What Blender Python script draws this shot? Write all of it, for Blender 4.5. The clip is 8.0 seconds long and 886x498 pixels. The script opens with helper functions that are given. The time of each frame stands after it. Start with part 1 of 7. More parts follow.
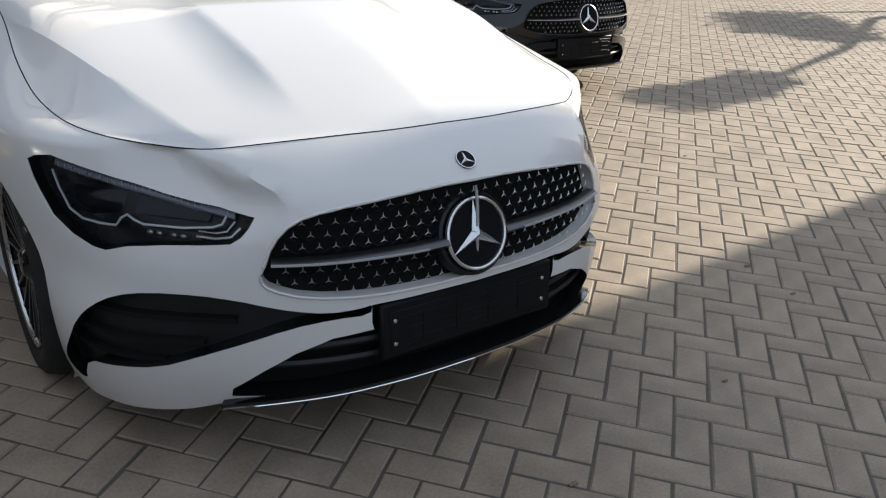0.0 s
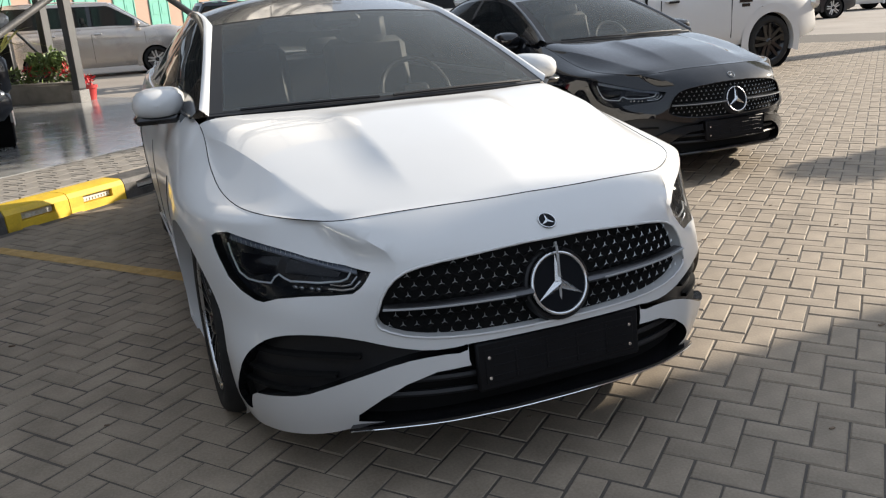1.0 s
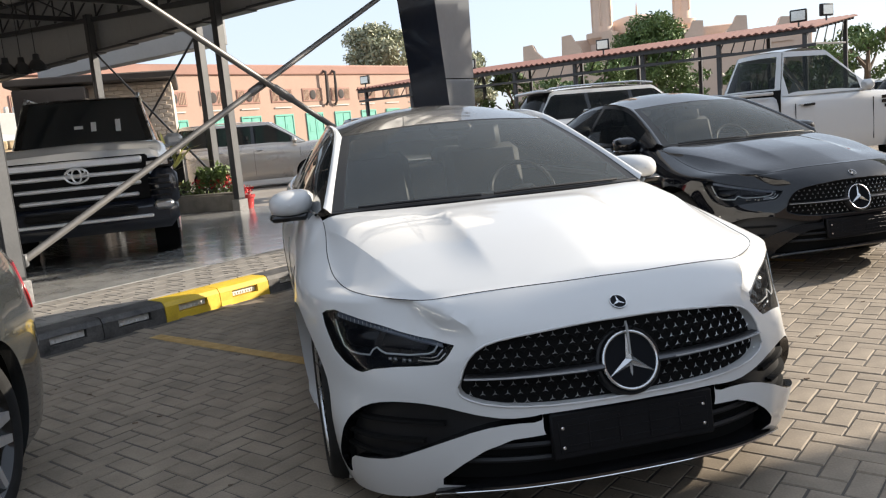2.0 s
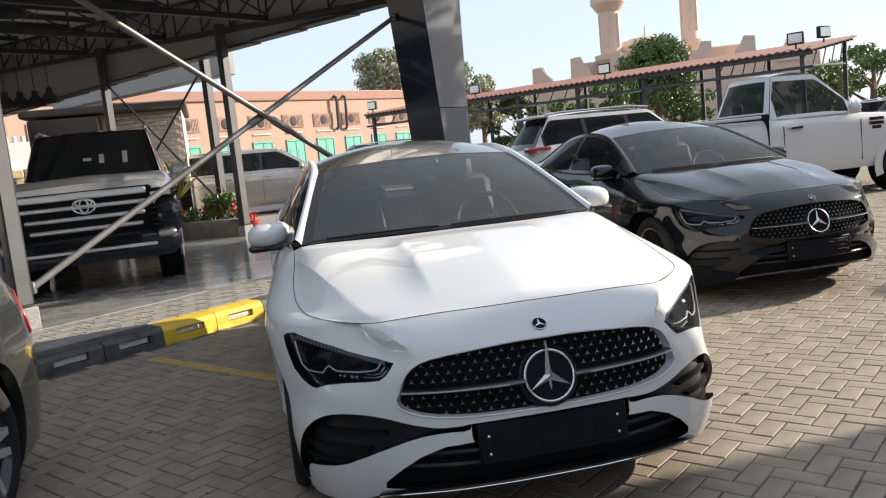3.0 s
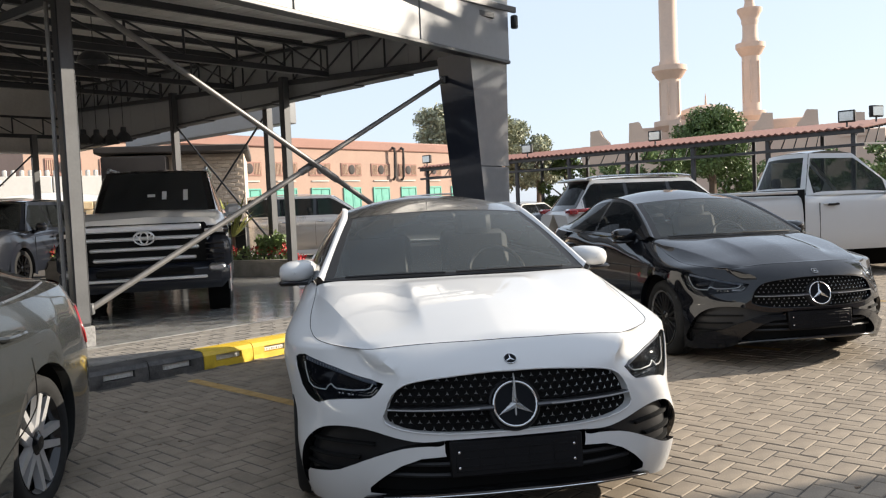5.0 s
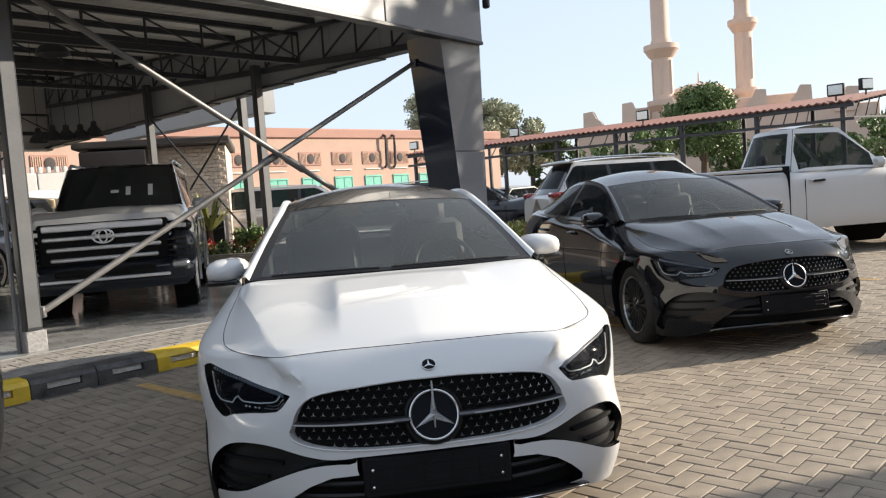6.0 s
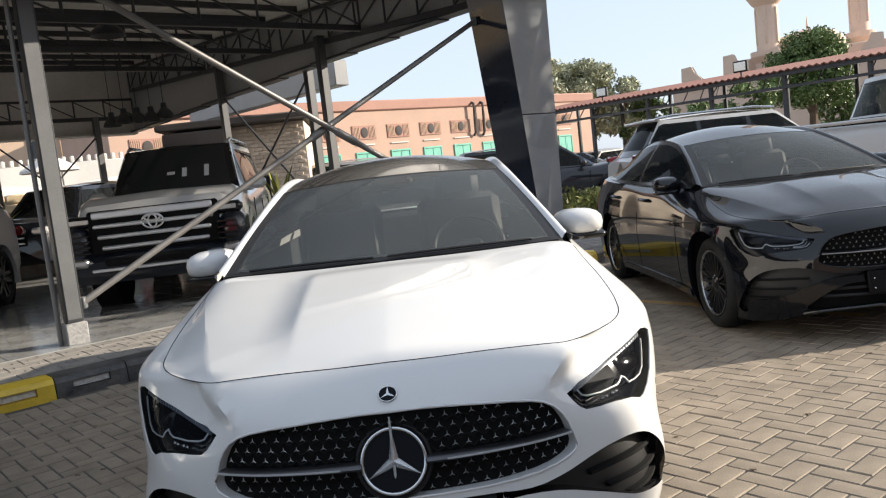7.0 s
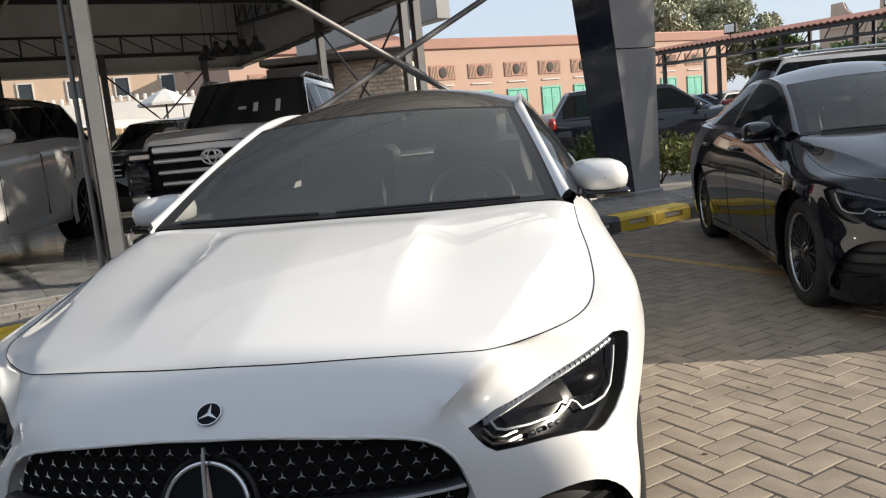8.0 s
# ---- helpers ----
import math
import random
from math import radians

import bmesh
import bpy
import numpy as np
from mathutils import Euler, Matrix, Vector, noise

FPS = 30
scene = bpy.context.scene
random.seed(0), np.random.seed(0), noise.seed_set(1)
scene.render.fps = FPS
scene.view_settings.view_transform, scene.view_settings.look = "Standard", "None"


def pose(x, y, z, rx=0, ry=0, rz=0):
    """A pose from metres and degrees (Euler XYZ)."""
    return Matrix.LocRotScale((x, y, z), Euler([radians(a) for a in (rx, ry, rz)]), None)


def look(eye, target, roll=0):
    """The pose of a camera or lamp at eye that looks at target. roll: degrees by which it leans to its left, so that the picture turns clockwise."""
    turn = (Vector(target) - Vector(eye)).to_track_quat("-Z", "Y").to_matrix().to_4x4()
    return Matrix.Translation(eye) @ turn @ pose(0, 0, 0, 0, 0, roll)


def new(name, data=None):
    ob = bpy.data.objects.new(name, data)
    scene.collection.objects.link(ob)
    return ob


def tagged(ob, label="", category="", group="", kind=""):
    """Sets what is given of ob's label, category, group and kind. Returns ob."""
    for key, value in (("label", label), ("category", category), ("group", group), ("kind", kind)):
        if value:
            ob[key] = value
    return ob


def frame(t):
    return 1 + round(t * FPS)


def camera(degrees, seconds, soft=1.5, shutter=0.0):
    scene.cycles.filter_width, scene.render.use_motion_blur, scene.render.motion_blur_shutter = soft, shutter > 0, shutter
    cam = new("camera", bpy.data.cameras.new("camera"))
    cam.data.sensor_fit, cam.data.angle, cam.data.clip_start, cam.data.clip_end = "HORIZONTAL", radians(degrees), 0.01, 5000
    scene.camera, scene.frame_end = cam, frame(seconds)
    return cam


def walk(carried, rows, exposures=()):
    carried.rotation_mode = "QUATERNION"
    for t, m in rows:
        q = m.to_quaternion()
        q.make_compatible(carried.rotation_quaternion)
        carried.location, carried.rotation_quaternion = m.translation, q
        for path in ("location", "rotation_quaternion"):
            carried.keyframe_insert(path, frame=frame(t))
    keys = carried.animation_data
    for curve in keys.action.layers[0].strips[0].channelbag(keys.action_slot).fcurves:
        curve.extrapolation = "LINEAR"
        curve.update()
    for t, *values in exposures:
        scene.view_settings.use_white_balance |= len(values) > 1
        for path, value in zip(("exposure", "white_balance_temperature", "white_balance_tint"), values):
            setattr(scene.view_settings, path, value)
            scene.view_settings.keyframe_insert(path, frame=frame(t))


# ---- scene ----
import functools

cam = camera(58.1, 8.0, 1.2)
EXPOSURE = 1.34
PATH = [
    (0, (-1.098, -1.398, 1.329), (-0.041, 0.087, 0.508), 3.4),
    (0.5, (-1.03, -1.623, 1.353), (-0.196, 0.066, 0.68), -1.1),
    (1, (-1.039, -1.866, 1.347), (-0.374, -0.074, 0.759), -3.6),
    (1.5, (-1.079, -2.021, 1.343), (-0.421, -0.199, 0.844), -4.2),
    (1.8, (-1.003, -2.094, 1.307), (-0.495, -0.188, 0.978), -5.0),
    (2, (-0.952, -2.175, 1.319), (-0.587, -0.233, 1.016), -5.2),
    (2.2, (-0.893, -2.247, 1.318), (-0.588, -0.291, 1.03), -5.2),
    (3.3, (-0.742, -2.636, 1.38), (-0.389, -0.681, 1.155), -5.8),
    (3.5, (-0.72, -2.696, 1.359), (-0.353, -0.74, 1.156), -5.0),
    (4, (-0.548, -2.783, 1.368), (-0.339, -0.798, 1.239), -5.1),
    (4.5, (-0.597, -2.975, 1.366), (-0.39, -0.988, 1.289), -4.3),
    (4.7, (-0.637, -3.059, 1.354), (-0.416, -1.074, 1.261), -2.5),
    (5.8, (-0.311, -2.875, 1.369), (-0.092, -0.89, 1.253), -2.9),
    (6, (-0.238, -2.775, 1.354), (-0.016, -0.792, 1.216), -4.1),
    (6.5, (-0.05, -2.44, 1.349), (0.169, -0.463, 1.14), -4.9),
    (6.8, (0.115, -2.23, 1.325), (0.235, -0.245, 1.11), -5.8),
    (6.9, (0.191, -2.177, 1.329), (0.228, -0.188, 1.122), -6.1),
    (7, (0.228, -2.08, 1.336), (0.198, -0.09, 1.141), -6.5),
    (7.5, (0.485, -1.693, 1.288), (0.18, 0.268, 1.036), -6.9),
    (8, (0.75, -1.348, 1.27), (0.409, 0.598, 0.96), -5.4),
]
walk(cam, [(t, look(eye, target, roll)) for t, eye, target, roll in PATH], [(0, EXPOSURE), (2, EXPOSURE), (3.5, EXPOSURE - 0.06), (6.5, EXPOSURE - 0.06), (7.5, EXPOSURE - 0.15), (8, EXPOSURE - 0.32)])

# ---- world and sun ----
SUN_EL, SUN_AZ = 21.0, 84.5          # degrees; azimuth clockwise from +y
sun_dir = Vector((math.sin(radians(SUN_AZ)) * math.cos(radians(SUN_EL)), math.cos(radians(SUN_AZ)) * math.cos(radians(SUN_EL)), math.sin(radians(SUN_EL))))
world = bpy.data.worlds.new("sky")
scene.world = world
world.use_nodes = True
wn, wl = world.node_tree.nodes, world.node_tree.links
sky = wn.new("ShaderNodeTexSky")
sky.sky_type, sky.sun_disc = "NISHITA", False
sky.sun_elevation, sky.sun_rotation = radians(SUN_EL), radians(SUN_AZ)
sky.air_density, sky.dust_density, sky.ozone_density = 1.0, 1.0, 1.0
wn["Background"].inputs["Strength"].default_value = 0.098
haze = wn.new("ShaderNodeMix")
haze.data_type = "RGBA"
haze.inputs["Factor"].default_value = 0.80
haze.inputs["B"].default_value = (3.35, 3.80, 4.50, 1)              # even pale haze over the clear sky
wl.new(sky.outputs[0], haze.inputs["A"])
wl.new(haze.outputs["Result"], wn["Background"].inputs["Color"])
sun = new("sun", bpy.data.lights.new("sun", "SUN"))
sun.data.energy, sun.data.angle, sun.data.color = 4.0, radians(0.5), (1.0, 0.895, 0.75)
sun.matrix_world = look(sun_dir * 60, (0, 0, 0))


# ---- materials ----
def mat(name, col, rough=0.5, metal=0.0, var=0.12, scale=6.0, bump=0.0, coat=0.0, spec=0.5, fine=60.0, dust=0.0, rvar=0.08, rand=0.0, col2=None, alpha=1.0, spread=(1, 1, 1)):
    """A painted or plain surface with variation at two scales, fine relief and, if wanted, dust on what faces up."""
    m = bpy.data.materials.new(name)
    m.use_nodes = True
    n, l = m.node_tree.nodes, m.node_tree.links
    b = n["Principled BSDF"]
    tc = n.new("ShaderNodeTexCoord")
    mp = n.new("ShaderNodeMapping")
    mp.inputs["Scale"].default_value = spread
    l.new(tc.outputs["Object"], mp.inputs["Vector"])
    big, small = n.new("ShaderNodeTexNoise"), n.new("ShaderNodeTexNoise")
    for t, s, d in ((big, scale, 4), (small, fine, 3)):
        t.inputs["Scale"].default_value, t.inputs["Detail"].default_value = s, d
        l.new(mp.outputs[0], t.inputs["Vector"])
    mix = n.new("ShaderNodeMath")
    mix.operation = "MULTIPLY_ADD"
    mix.inputs[1].default_value = 0.35
    l.new(small.outputs[0], mix.inputs[0])
    sc = n.new("ShaderNodeMath")
    sc.operation = "MULTIPLY"
    sc.inputs[1].default_value = 0.65
    l.new(big.outputs[0], sc.inputs[0])
    l.new(sc.outputs[0], mix.inputs[2])
    ramp = n.new("ShaderNodeValToRGB")
    lo = [c * (1 - var) for c in col]
    hi = [min(1, c * (1 + var)) for c in (col2 or col)]
    ramp.color_ramp.elements[0].position, ramp.color_ramp.elements[1].position = 0.32, 0.68
    ramp.color_ramp.elements[0].color, ramp.color_ramp.elements[1].color = (*lo, 1), (*hi, 1)
    l.new(mix.outputs[0], ramp.inputs[0])
    out = ramp.outputs[0]
    if rand:
        oi = n.new("ShaderNodeObjectInfo")
        geo = n.new("ShaderNodeNewGeometry")
        add = n.new("ShaderNodeMath")
        add.operation = "ADD"
        l.new(oi.outputs["Random"], add.inputs[0])
        l.new(geo.outputs["Random Per Island"], add.inputs[1])
        fr = n.new("ShaderNodeMath")
        fr.operation = "FRACT"
        l.new(add.outputs[0], fr.inputs[0])
        mr = n.new("ShaderNodeMapRange")
        mr.inputs["To Min"].default_value, mr.inputs["To Max"].default_value = 1 - rand, 1 + rand
        l.new(fr.outputs[0], mr.inputs["Value"])
        mul = n.new("ShaderNodeVectorMath")
        mul.operation = "SCALE"
        l.new(out, mul.inputs[0])
        l.new(mr.outputs[0], mul.inputs["Scale"])
        out = mul.outputs[0]
    rr = n.new("ShaderNodeMapRange")
    rr.inputs["To Min"].default_value, rr.inputs["To Max"].default_value = max(0.01, rough - rvar), min(1, rough + rvar)
    l.new(mix.outputs[0], rr.inputs["Value"])
    rout = rr.outputs[0]
    if dust:
        geo2 = n.new("ShaderNodeNewGeometry")
        sep = n.new("ShaderNodeSeparateXYZ")
        l.new(geo2.outputs["Normal"], sep.inputs[0])
        up = n.new("ShaderNodeMapRange")
        up.inputs["From Min"].default_value, up.inputs["From Max"].default_value = 0.80, 0.995
        up.inputs["To Max"].default_value = dust
        l.new(sep.outputs["Z"], up.inputs["Value"])
        dm = n.new("ShaderNodeMath")
        dm.operation = "MULTIPLY"
        l.new(up.outputs[0], dm.inputs[0])
        dn = n.new("ShaderNodeMapRange")
        dn.inputs["To Min"].default_value, dn.inputs["To Max"].default_value = 0.6, 1.3
        l.new(small.outputs[0], dn.inputs["Value"])
        l.new(dn.outputs[0], dm.inputs[1])
        cm = n.new("ShaderNodeMix")
        cm.data_type = "RGBA"
        l.new(dm.outputs[0], cm.inputs["Factor"])
        l.new(out, cm.inputs["A"])
        cm.inputs["B"].default_value = (0.42, 0.38, 0.33, 1)
        out = cm.outputs["Result"]
        rm = n.new("ShaderNodeMath")
        rm.operation = "ADD"
        l.new(rout, rm.inputs[0])
        l.new(dm.outputs[0], rm.inputs[1])
        rout = rm.outputs[0]
    l.new(out, b.inputs["Base Color"])
    l.new(rout, b.inputs["Roughness"])
    b.inputs["Metallic"].default_value = metal
    b.inputs["Specular IOR Level"].default_value = spec
    b.inputs["Coat Weight"].default_value = coat
    b.inputs["Coat Roughness"].default_value = 0.04
    if bump:
        bp = n.new("ShaderNodeBump")
        bp.inputs["Strength"].default_value, bp.inputs["Distance"].default_value = bump, 0.004
        l.new(mix.outputs[0], bp.inputs["Height"])
        l.new(bp.outputs[0], b.inputs["Normal"])
    return m


def glass(name, col, rough=0.02, see=0.6, film=0.0):
    """Tinted pane: part clear, part gloss, with a film of dust that also paints in reflected sky."""
    m = bpy.data.materials.new(name)
    m.use_nodes = True
    n, l = m.node_tree.nodes, m.node_tree.links
    b = n["Principled BSDF"]
    b.inputs["Base Color"].default_value, b.inputs["Roughness"].default_value = (0.01, 0.012, 0.013, 1), rough
    b.inputs["IOR"].default_value = 1.5
    tr = n.new("ShaderNodeBsdfTransparent")
    tr.inputs["Color"].default_value = (*col, 1)
    mx = n.new("ShaderNodeMixShader")
    fr = n.new("ShaderNodeFresnel")
    fr.inputs["IOR"].default_value = 1.5
    mr = n.new("ShaderNodeMapRange")
    mr.inputs["To Min"].default_value, mr.inputs["To Max"].default_value = 1 - see, 1.0
    l.new(fr.outputs[0], mr.inputs["Value"])
    l.new(mr.outputs[0], mx.inputs[0])
    l.new(tr.outputs[0], mx.inputs[1])
    l.new(b.outputs[0], mx.inputs[2])
    last = mx
    if film:
        df = n.new("ShaderNodeBsdfDiffuse")
        # bluish grey: dust plus the pale sky reflection, both as diffuse colour
        df.inputs["Color"].default_value = (0.50, 0.56, 0.60, 1)
        tc, nz, rg = n.new("ShaderNodeTexCoord"), n.new("ShaderNodeTexNoise"), n.new("ShaderNodeMapRange")
        nz.inputs["Scale"].default_value, nz.inputs["Detail"].default_value = 2.5, 5
        l.new(tc.outputs["Object"], nz.inputs["Vector"])
        rg.inputs["To Min"].default_value, rg.inputs["To Max"].default_value = film * 0.75, film * 1.25
        l.new(nz.outputs[0], rg.inputs["Value"])
        last = n.new("ShaderNodeMixShader")
        l.new(rg.outputs[0], last.inputs[0])
        l.new(mx.outputs[0], last.inputs[1])
        l.new(df.outputs[0], last.inputs[2])
    l.new(last.outputs[0], n["Material Output"].inputs["Surface"])
    return m


PAVER = mat("paver", (0.208, 0.168, 0.125), 0.85, var=0.22, scale=5, fine=110, bump=0.6, rand=0.07, col2=(0.242, 0.20, 0.152))
STUD = mat("bright_stud", (0.60, 0.61, 0.62), 0.42, metal=0.35, var=0.05, scale=6)
SAND = mat("sand_bed", (0.075, 0.065, 0.055), 0.95, var=0.25, scale=7, bump=0.6)
FAR_GROUND = mat("dusty_road", (0.25, 0.22, 0.19), 0.9, var=0.2, scale=0.6, fine=9, bump=0.3)
CONCRETE = mat("kerb_concrete", (0.245, 0.225, 0.20), 0.85, var=0.25, scale=6, fine=90, bump=0.5)
KERB_BLACK = mat("kerb_black_paint", (0.045, 0.043, 0.042), 0.6, var=0.5, scale=9, fine=70, bump=0.5, col2=(0.075, 0.07, 0.065))
KERB_YELLOW = mat("kerb_yellow_paint", (0.62, 0.42, 0.035), 0.5, var=0.18, scale=8, fine=70, bump=0.35, rand=0.08)
LINE_YELLOW = mat("road_line_paint", (0.45, 0.27, 0.07), 0.75, var=0.35, scale=14, fine=110, bump=0.2, col2=(0.38, 0.25, 0.10))
TILE = mat("stone_tile", (0.27, 0.27, 0.265), 0.15, var=0.28, scale=3, fine=40, bump=0.05, rand=0.12, rvar=0.1)
GRANITE = mat("granite", (0.27, 0.265, 0.26), 0.4, var=0.35, scale=40, fine=160)
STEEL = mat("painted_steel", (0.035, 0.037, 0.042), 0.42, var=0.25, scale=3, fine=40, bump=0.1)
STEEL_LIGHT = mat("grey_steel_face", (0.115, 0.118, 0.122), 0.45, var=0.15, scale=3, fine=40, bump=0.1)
GALV = mat("brace_tube", (0.17, 0.165, 0.16), 0.42, metal=0.3, var=0.2, scale=5, fine=60)
CLAD = mat("grey_composite_cladding", (0.20, 0.205, 0.212), 0.38, var=0.07, scale=0.8, fine=12, spec=0.4, rvar=0.03)
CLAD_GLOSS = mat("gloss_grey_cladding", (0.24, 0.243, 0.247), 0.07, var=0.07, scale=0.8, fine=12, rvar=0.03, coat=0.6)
CLAD_SHADED = mat("shaded_side_cladding", (0.022, 0.026, 0.038), 0.10, var=0.15, scale=1, fine=14, coat=0.5)
SHEET = mat("roof_sheet_underside", (0.72, 0.70, 0.67), 0.5, var=0.12, scale=1.2, fine=14, bump=0.1)
WHITE_PAINT = mat("white_car_paint", (0.57, 0.57, 0.565), 0.5, var=0.012, scale=1, fine=8, coat=0.7, spec=0.2, rvar=0.02)
BLACK_PAINT = mat("black_car_paint", (0.0035, 0.0042, 0.0065), 0.5, var=0.1, scale=1, fine=8, coat=1.0, spec=0.02, dust=0.05, rvar=0.02)
GREY_PAINT = mat("dark_grey_car_paint", (0.052, 0.056, 0.056), 0.24, metal=0.55, var=0.06, scale=1, fine=300, coat=1.0, dust=0.06, rvar=0.03)
SILVER_PAINT = mat("silver_car_paint", (0.60, 0.60, 0.59), 0.30, metal=0.2, var=0.05, scale=1, fine=300, coat=1.0, dust=0.1)
GRAPHITE_PAINT = mat("warm_grey_car_paint", (0.40, 0.37, 0.34), 0.28, metal=0.5, var=0.05, scale=1, fine=300, coat=1.0, dust=0.2)
BLUE_PAINT = mat("pale_blue_car_paint", (0.22, 0.28, 0.37), 0.25, metal=0.3, var=0.05, scale=1, coat=1.0)
NAVY_PAINT = mat("near_black_car_paint", (0.009, 0.011, 0.017), 0.4, var=0.1, scale=1, coat=1.0, spec=0.15, dust=0.05)
TRIM = mat("gloss_black_trim", (0.007, 0.007, 0.008), 0.16, var=0.2, scale=8, coat=0.4, spec=0.4)
PLASTIC = mat("black_plastic", (0.011, 0.011, 0.012), 0.5, var=0.25, scale=10, fine=120, bump=0.15, spec=0.35)
HOLDER = mat("black_holder_plastic", (0.006, 0.006, 0.007), 0.55, var=0.25, scale=10, fine=120, bump=0.15, spec=0.15)
MATTE = mat("dark_void", (0.005, 0.005, 0.005), 0.9, var=0.2, spec=0.2)
RUBBER = mat("tyre_rubber", (0.020, 0.020, 0.020), 0.75, var=0.3, scale=12, fine=90, bump=0.3, dust=0.05, spec=0.2)
WHEEL_SILVER = mat("wheel_silver", (0.58, 0.58, 0.58), 0.30, metal=0.55, var=0.05, scale=6)
CHROME = mat("chrome", (0.78, 0.79, 0.80), 0.08, metal=1.0, var=0.03, scale=4)
SATIN = mat("satin_silver", (0.50, 0.51, 0.52), 0.28, metal=1.0, var=0.05, scale=6)
GUNMETAL = mat("dark_metal", (0.10, 0.10, 0.105), 0.3, metal=0.9, var=0.1, scale=6)
LEATHER = mat("dark_upholstery", (0.022, 0.022, 0.023), 0.65, var=0.2, scale=20, bump=0.2)
RED_LENS = mat("red_lens", (0.30, 0.012, 0.015), 0.12, var=0.15, scale=20, coat=1.0)
WHITE_LENS = mat("reflector", (0.70, 0.70, 0.68), 0.15, metal=0.5, var=0.15, scale=30)
REFLECT = mat("kerb_reflector", (0.72, 0.70, 0.66), 0.3, var=0.15, scale=40, coat=0.5)
SCREEN = glass("windscreen_glass", (0.56, 0.58, 0.56), see=0.95, film=0.10)
ROOF_DARK = mat("dark_glass_roof", (0.012, 0.012, 0.012), 0.12, var=0.15, scale=2, fine=30, coat=0.6, dust=0.13)
BADGE = mat("badge_black", (0.004, 0.005, 0.007), 0.5, var=0.1, spec=0.1)
TINT = glass("tinted_glass", (0.12, 0.13, 0.13), see=0.9, film=0.015)
CAB_GLASS = glass("cab_glass", (0.42, 0.46, 0.43), see=0.93, film=0.02)
LENS = glass("lamp_lens", (0.86, 0.87, 0.88), see=0.95)
PINK = mat("pink_plaster", (0.40, 0.275, 0.215), 0.9, var=0.08, scale=0.7, fine=8, bump=0.2)
PINK_DARK = mat("brick_red_band", (0.33, 0.185, 0.145), 0.85, var=0.1, scale=0.7, fine=8)
MOSQUE = mat("sandstone_render", (0.60, 0.455, 0.36), 0.85, var=0.07, scale=0.5, fine=5)
GREEN_DOOR = mat("green_door_paint", (0.10, 0.36, 0.28), 0.5, var=0.15, scale=3)
ROOF_RED = mat("red_roof_tile", (0.17, 0.078, 0.062), 0.75, var=0.2, scale=4, fine=30, rand=0.12)
HUT_BRICK = mat("pale_hut_brick", (0.50, 0.43, 0.36), 0.9, var=0.18, scale=3, fine=30, rand=0.15)
HUT_DARK = mat("dark_hut_wall", (0.055, 0.048, 0.045), 0.85, var=0.25, scale=2)
VILLA = mat("villa_plaster", (0.50, 0.37, 0.27), 0.9, var=0.08, scale=0.6, fine=6)
WHITE_WALL = mat("white_wall", (0.50, 0.485, 0.455), 0.9, var=0.08, scale=0.5, fine=6)
STONE = mat("yellow_stone", (0.45, 0.35, 0.22), 0.9, var=0.25, scale=2.5, fine=20, bump=0.4, rand=0.15)
LEAF = mat("leaf", (0.115, 0.175, 0.05), 0.55, var=0.4, scale=9, rand=0.35, col2=(0.125, 0.18, 0.055))
LEAF_GREY = mat("grey_green_leaf", (0.31, 0.32, 0.21), 0.6, var=0.4, scale=4, rand=0.35)
LEAF_YELLOW = mat("yellow_green_leaf", (0.20, 0.21, 0.05), 0.55, var=0.35, scale=9, rand=0.35)
FLOWER = mat("red_flower", (0.50, 0.03, 0.035), 0.6, var=0.3, scale=20, rand=0.3)
BARK = mat("bark", (0.14, 0.10, 0.07), 0.9, var=0.3, scale=8, bump=0.5)
RED_POT = mat("red_plastic_pot", (0.42, 0.04, 0.04), 0.4, var=0.1)
RED_SIGN = mat("red_sign", (0.55, 0.03, 0.05), 0.4, var=0.05)
CANVAS = mat("canvas", (0.55, 0.54, 0.52), 0.9, var=0.08)
WINDOW_DARK = mat("dark_window", (0.03, 0.035, 0.04), 0.12, var=0.3, scale=1)
CHROME_SOFT = mat("brushed_bright_metal", (0.70, 0.71, 0.72), 0.32, metal=0.6, var=0.05, scale=5)
PANEL = mat("pale_grey_panel", (0.34, 0.345, 0.35), 0.45, var=0.08, scale=0.8, fine=10)
LAMP_BOWL = mat("lamp_interior", (0.008, 0.009, 0.012), 0.10, var=0.3, scale=30, spec=0.25, rvar=0.02)
LAMP_BLACK = mat("black_lamp_module", (0.006, 0.006, 0.008), 0.12, var=0.2, scale=20, spec=0.30, rvar=0.02)
LIGHT_LINE = mat("light_guide", (0.86, 0.88, 0.90), 0.25, var=0.04, scale=20, coat=0.5)
GUIDE = mat("smoked_light_strip", (0.16, 0.18, 0.22), 0.18, var=0.1, scale=20, coat=0.6)
REFLECTOR = mat("lamp_reflector", (0.42, 0.42, 0.42), 0.18, metal=0.8, var=0.2, scale=60)
EMBLEM = mat("satin_chrome", (0.62, 0.63, 0.64), 0.22, metal=0.85, var=0.04, scale=6)
STAR = mat("small_bright_star", (0.50, 0.51, 0.52), 0.30, metal=0.7, var=0.06, scale=6)
PATCH_WHITE = mat("white_sticker_and_glint", (0.75, 0.75, 0.73), 0.7, var=0.05)


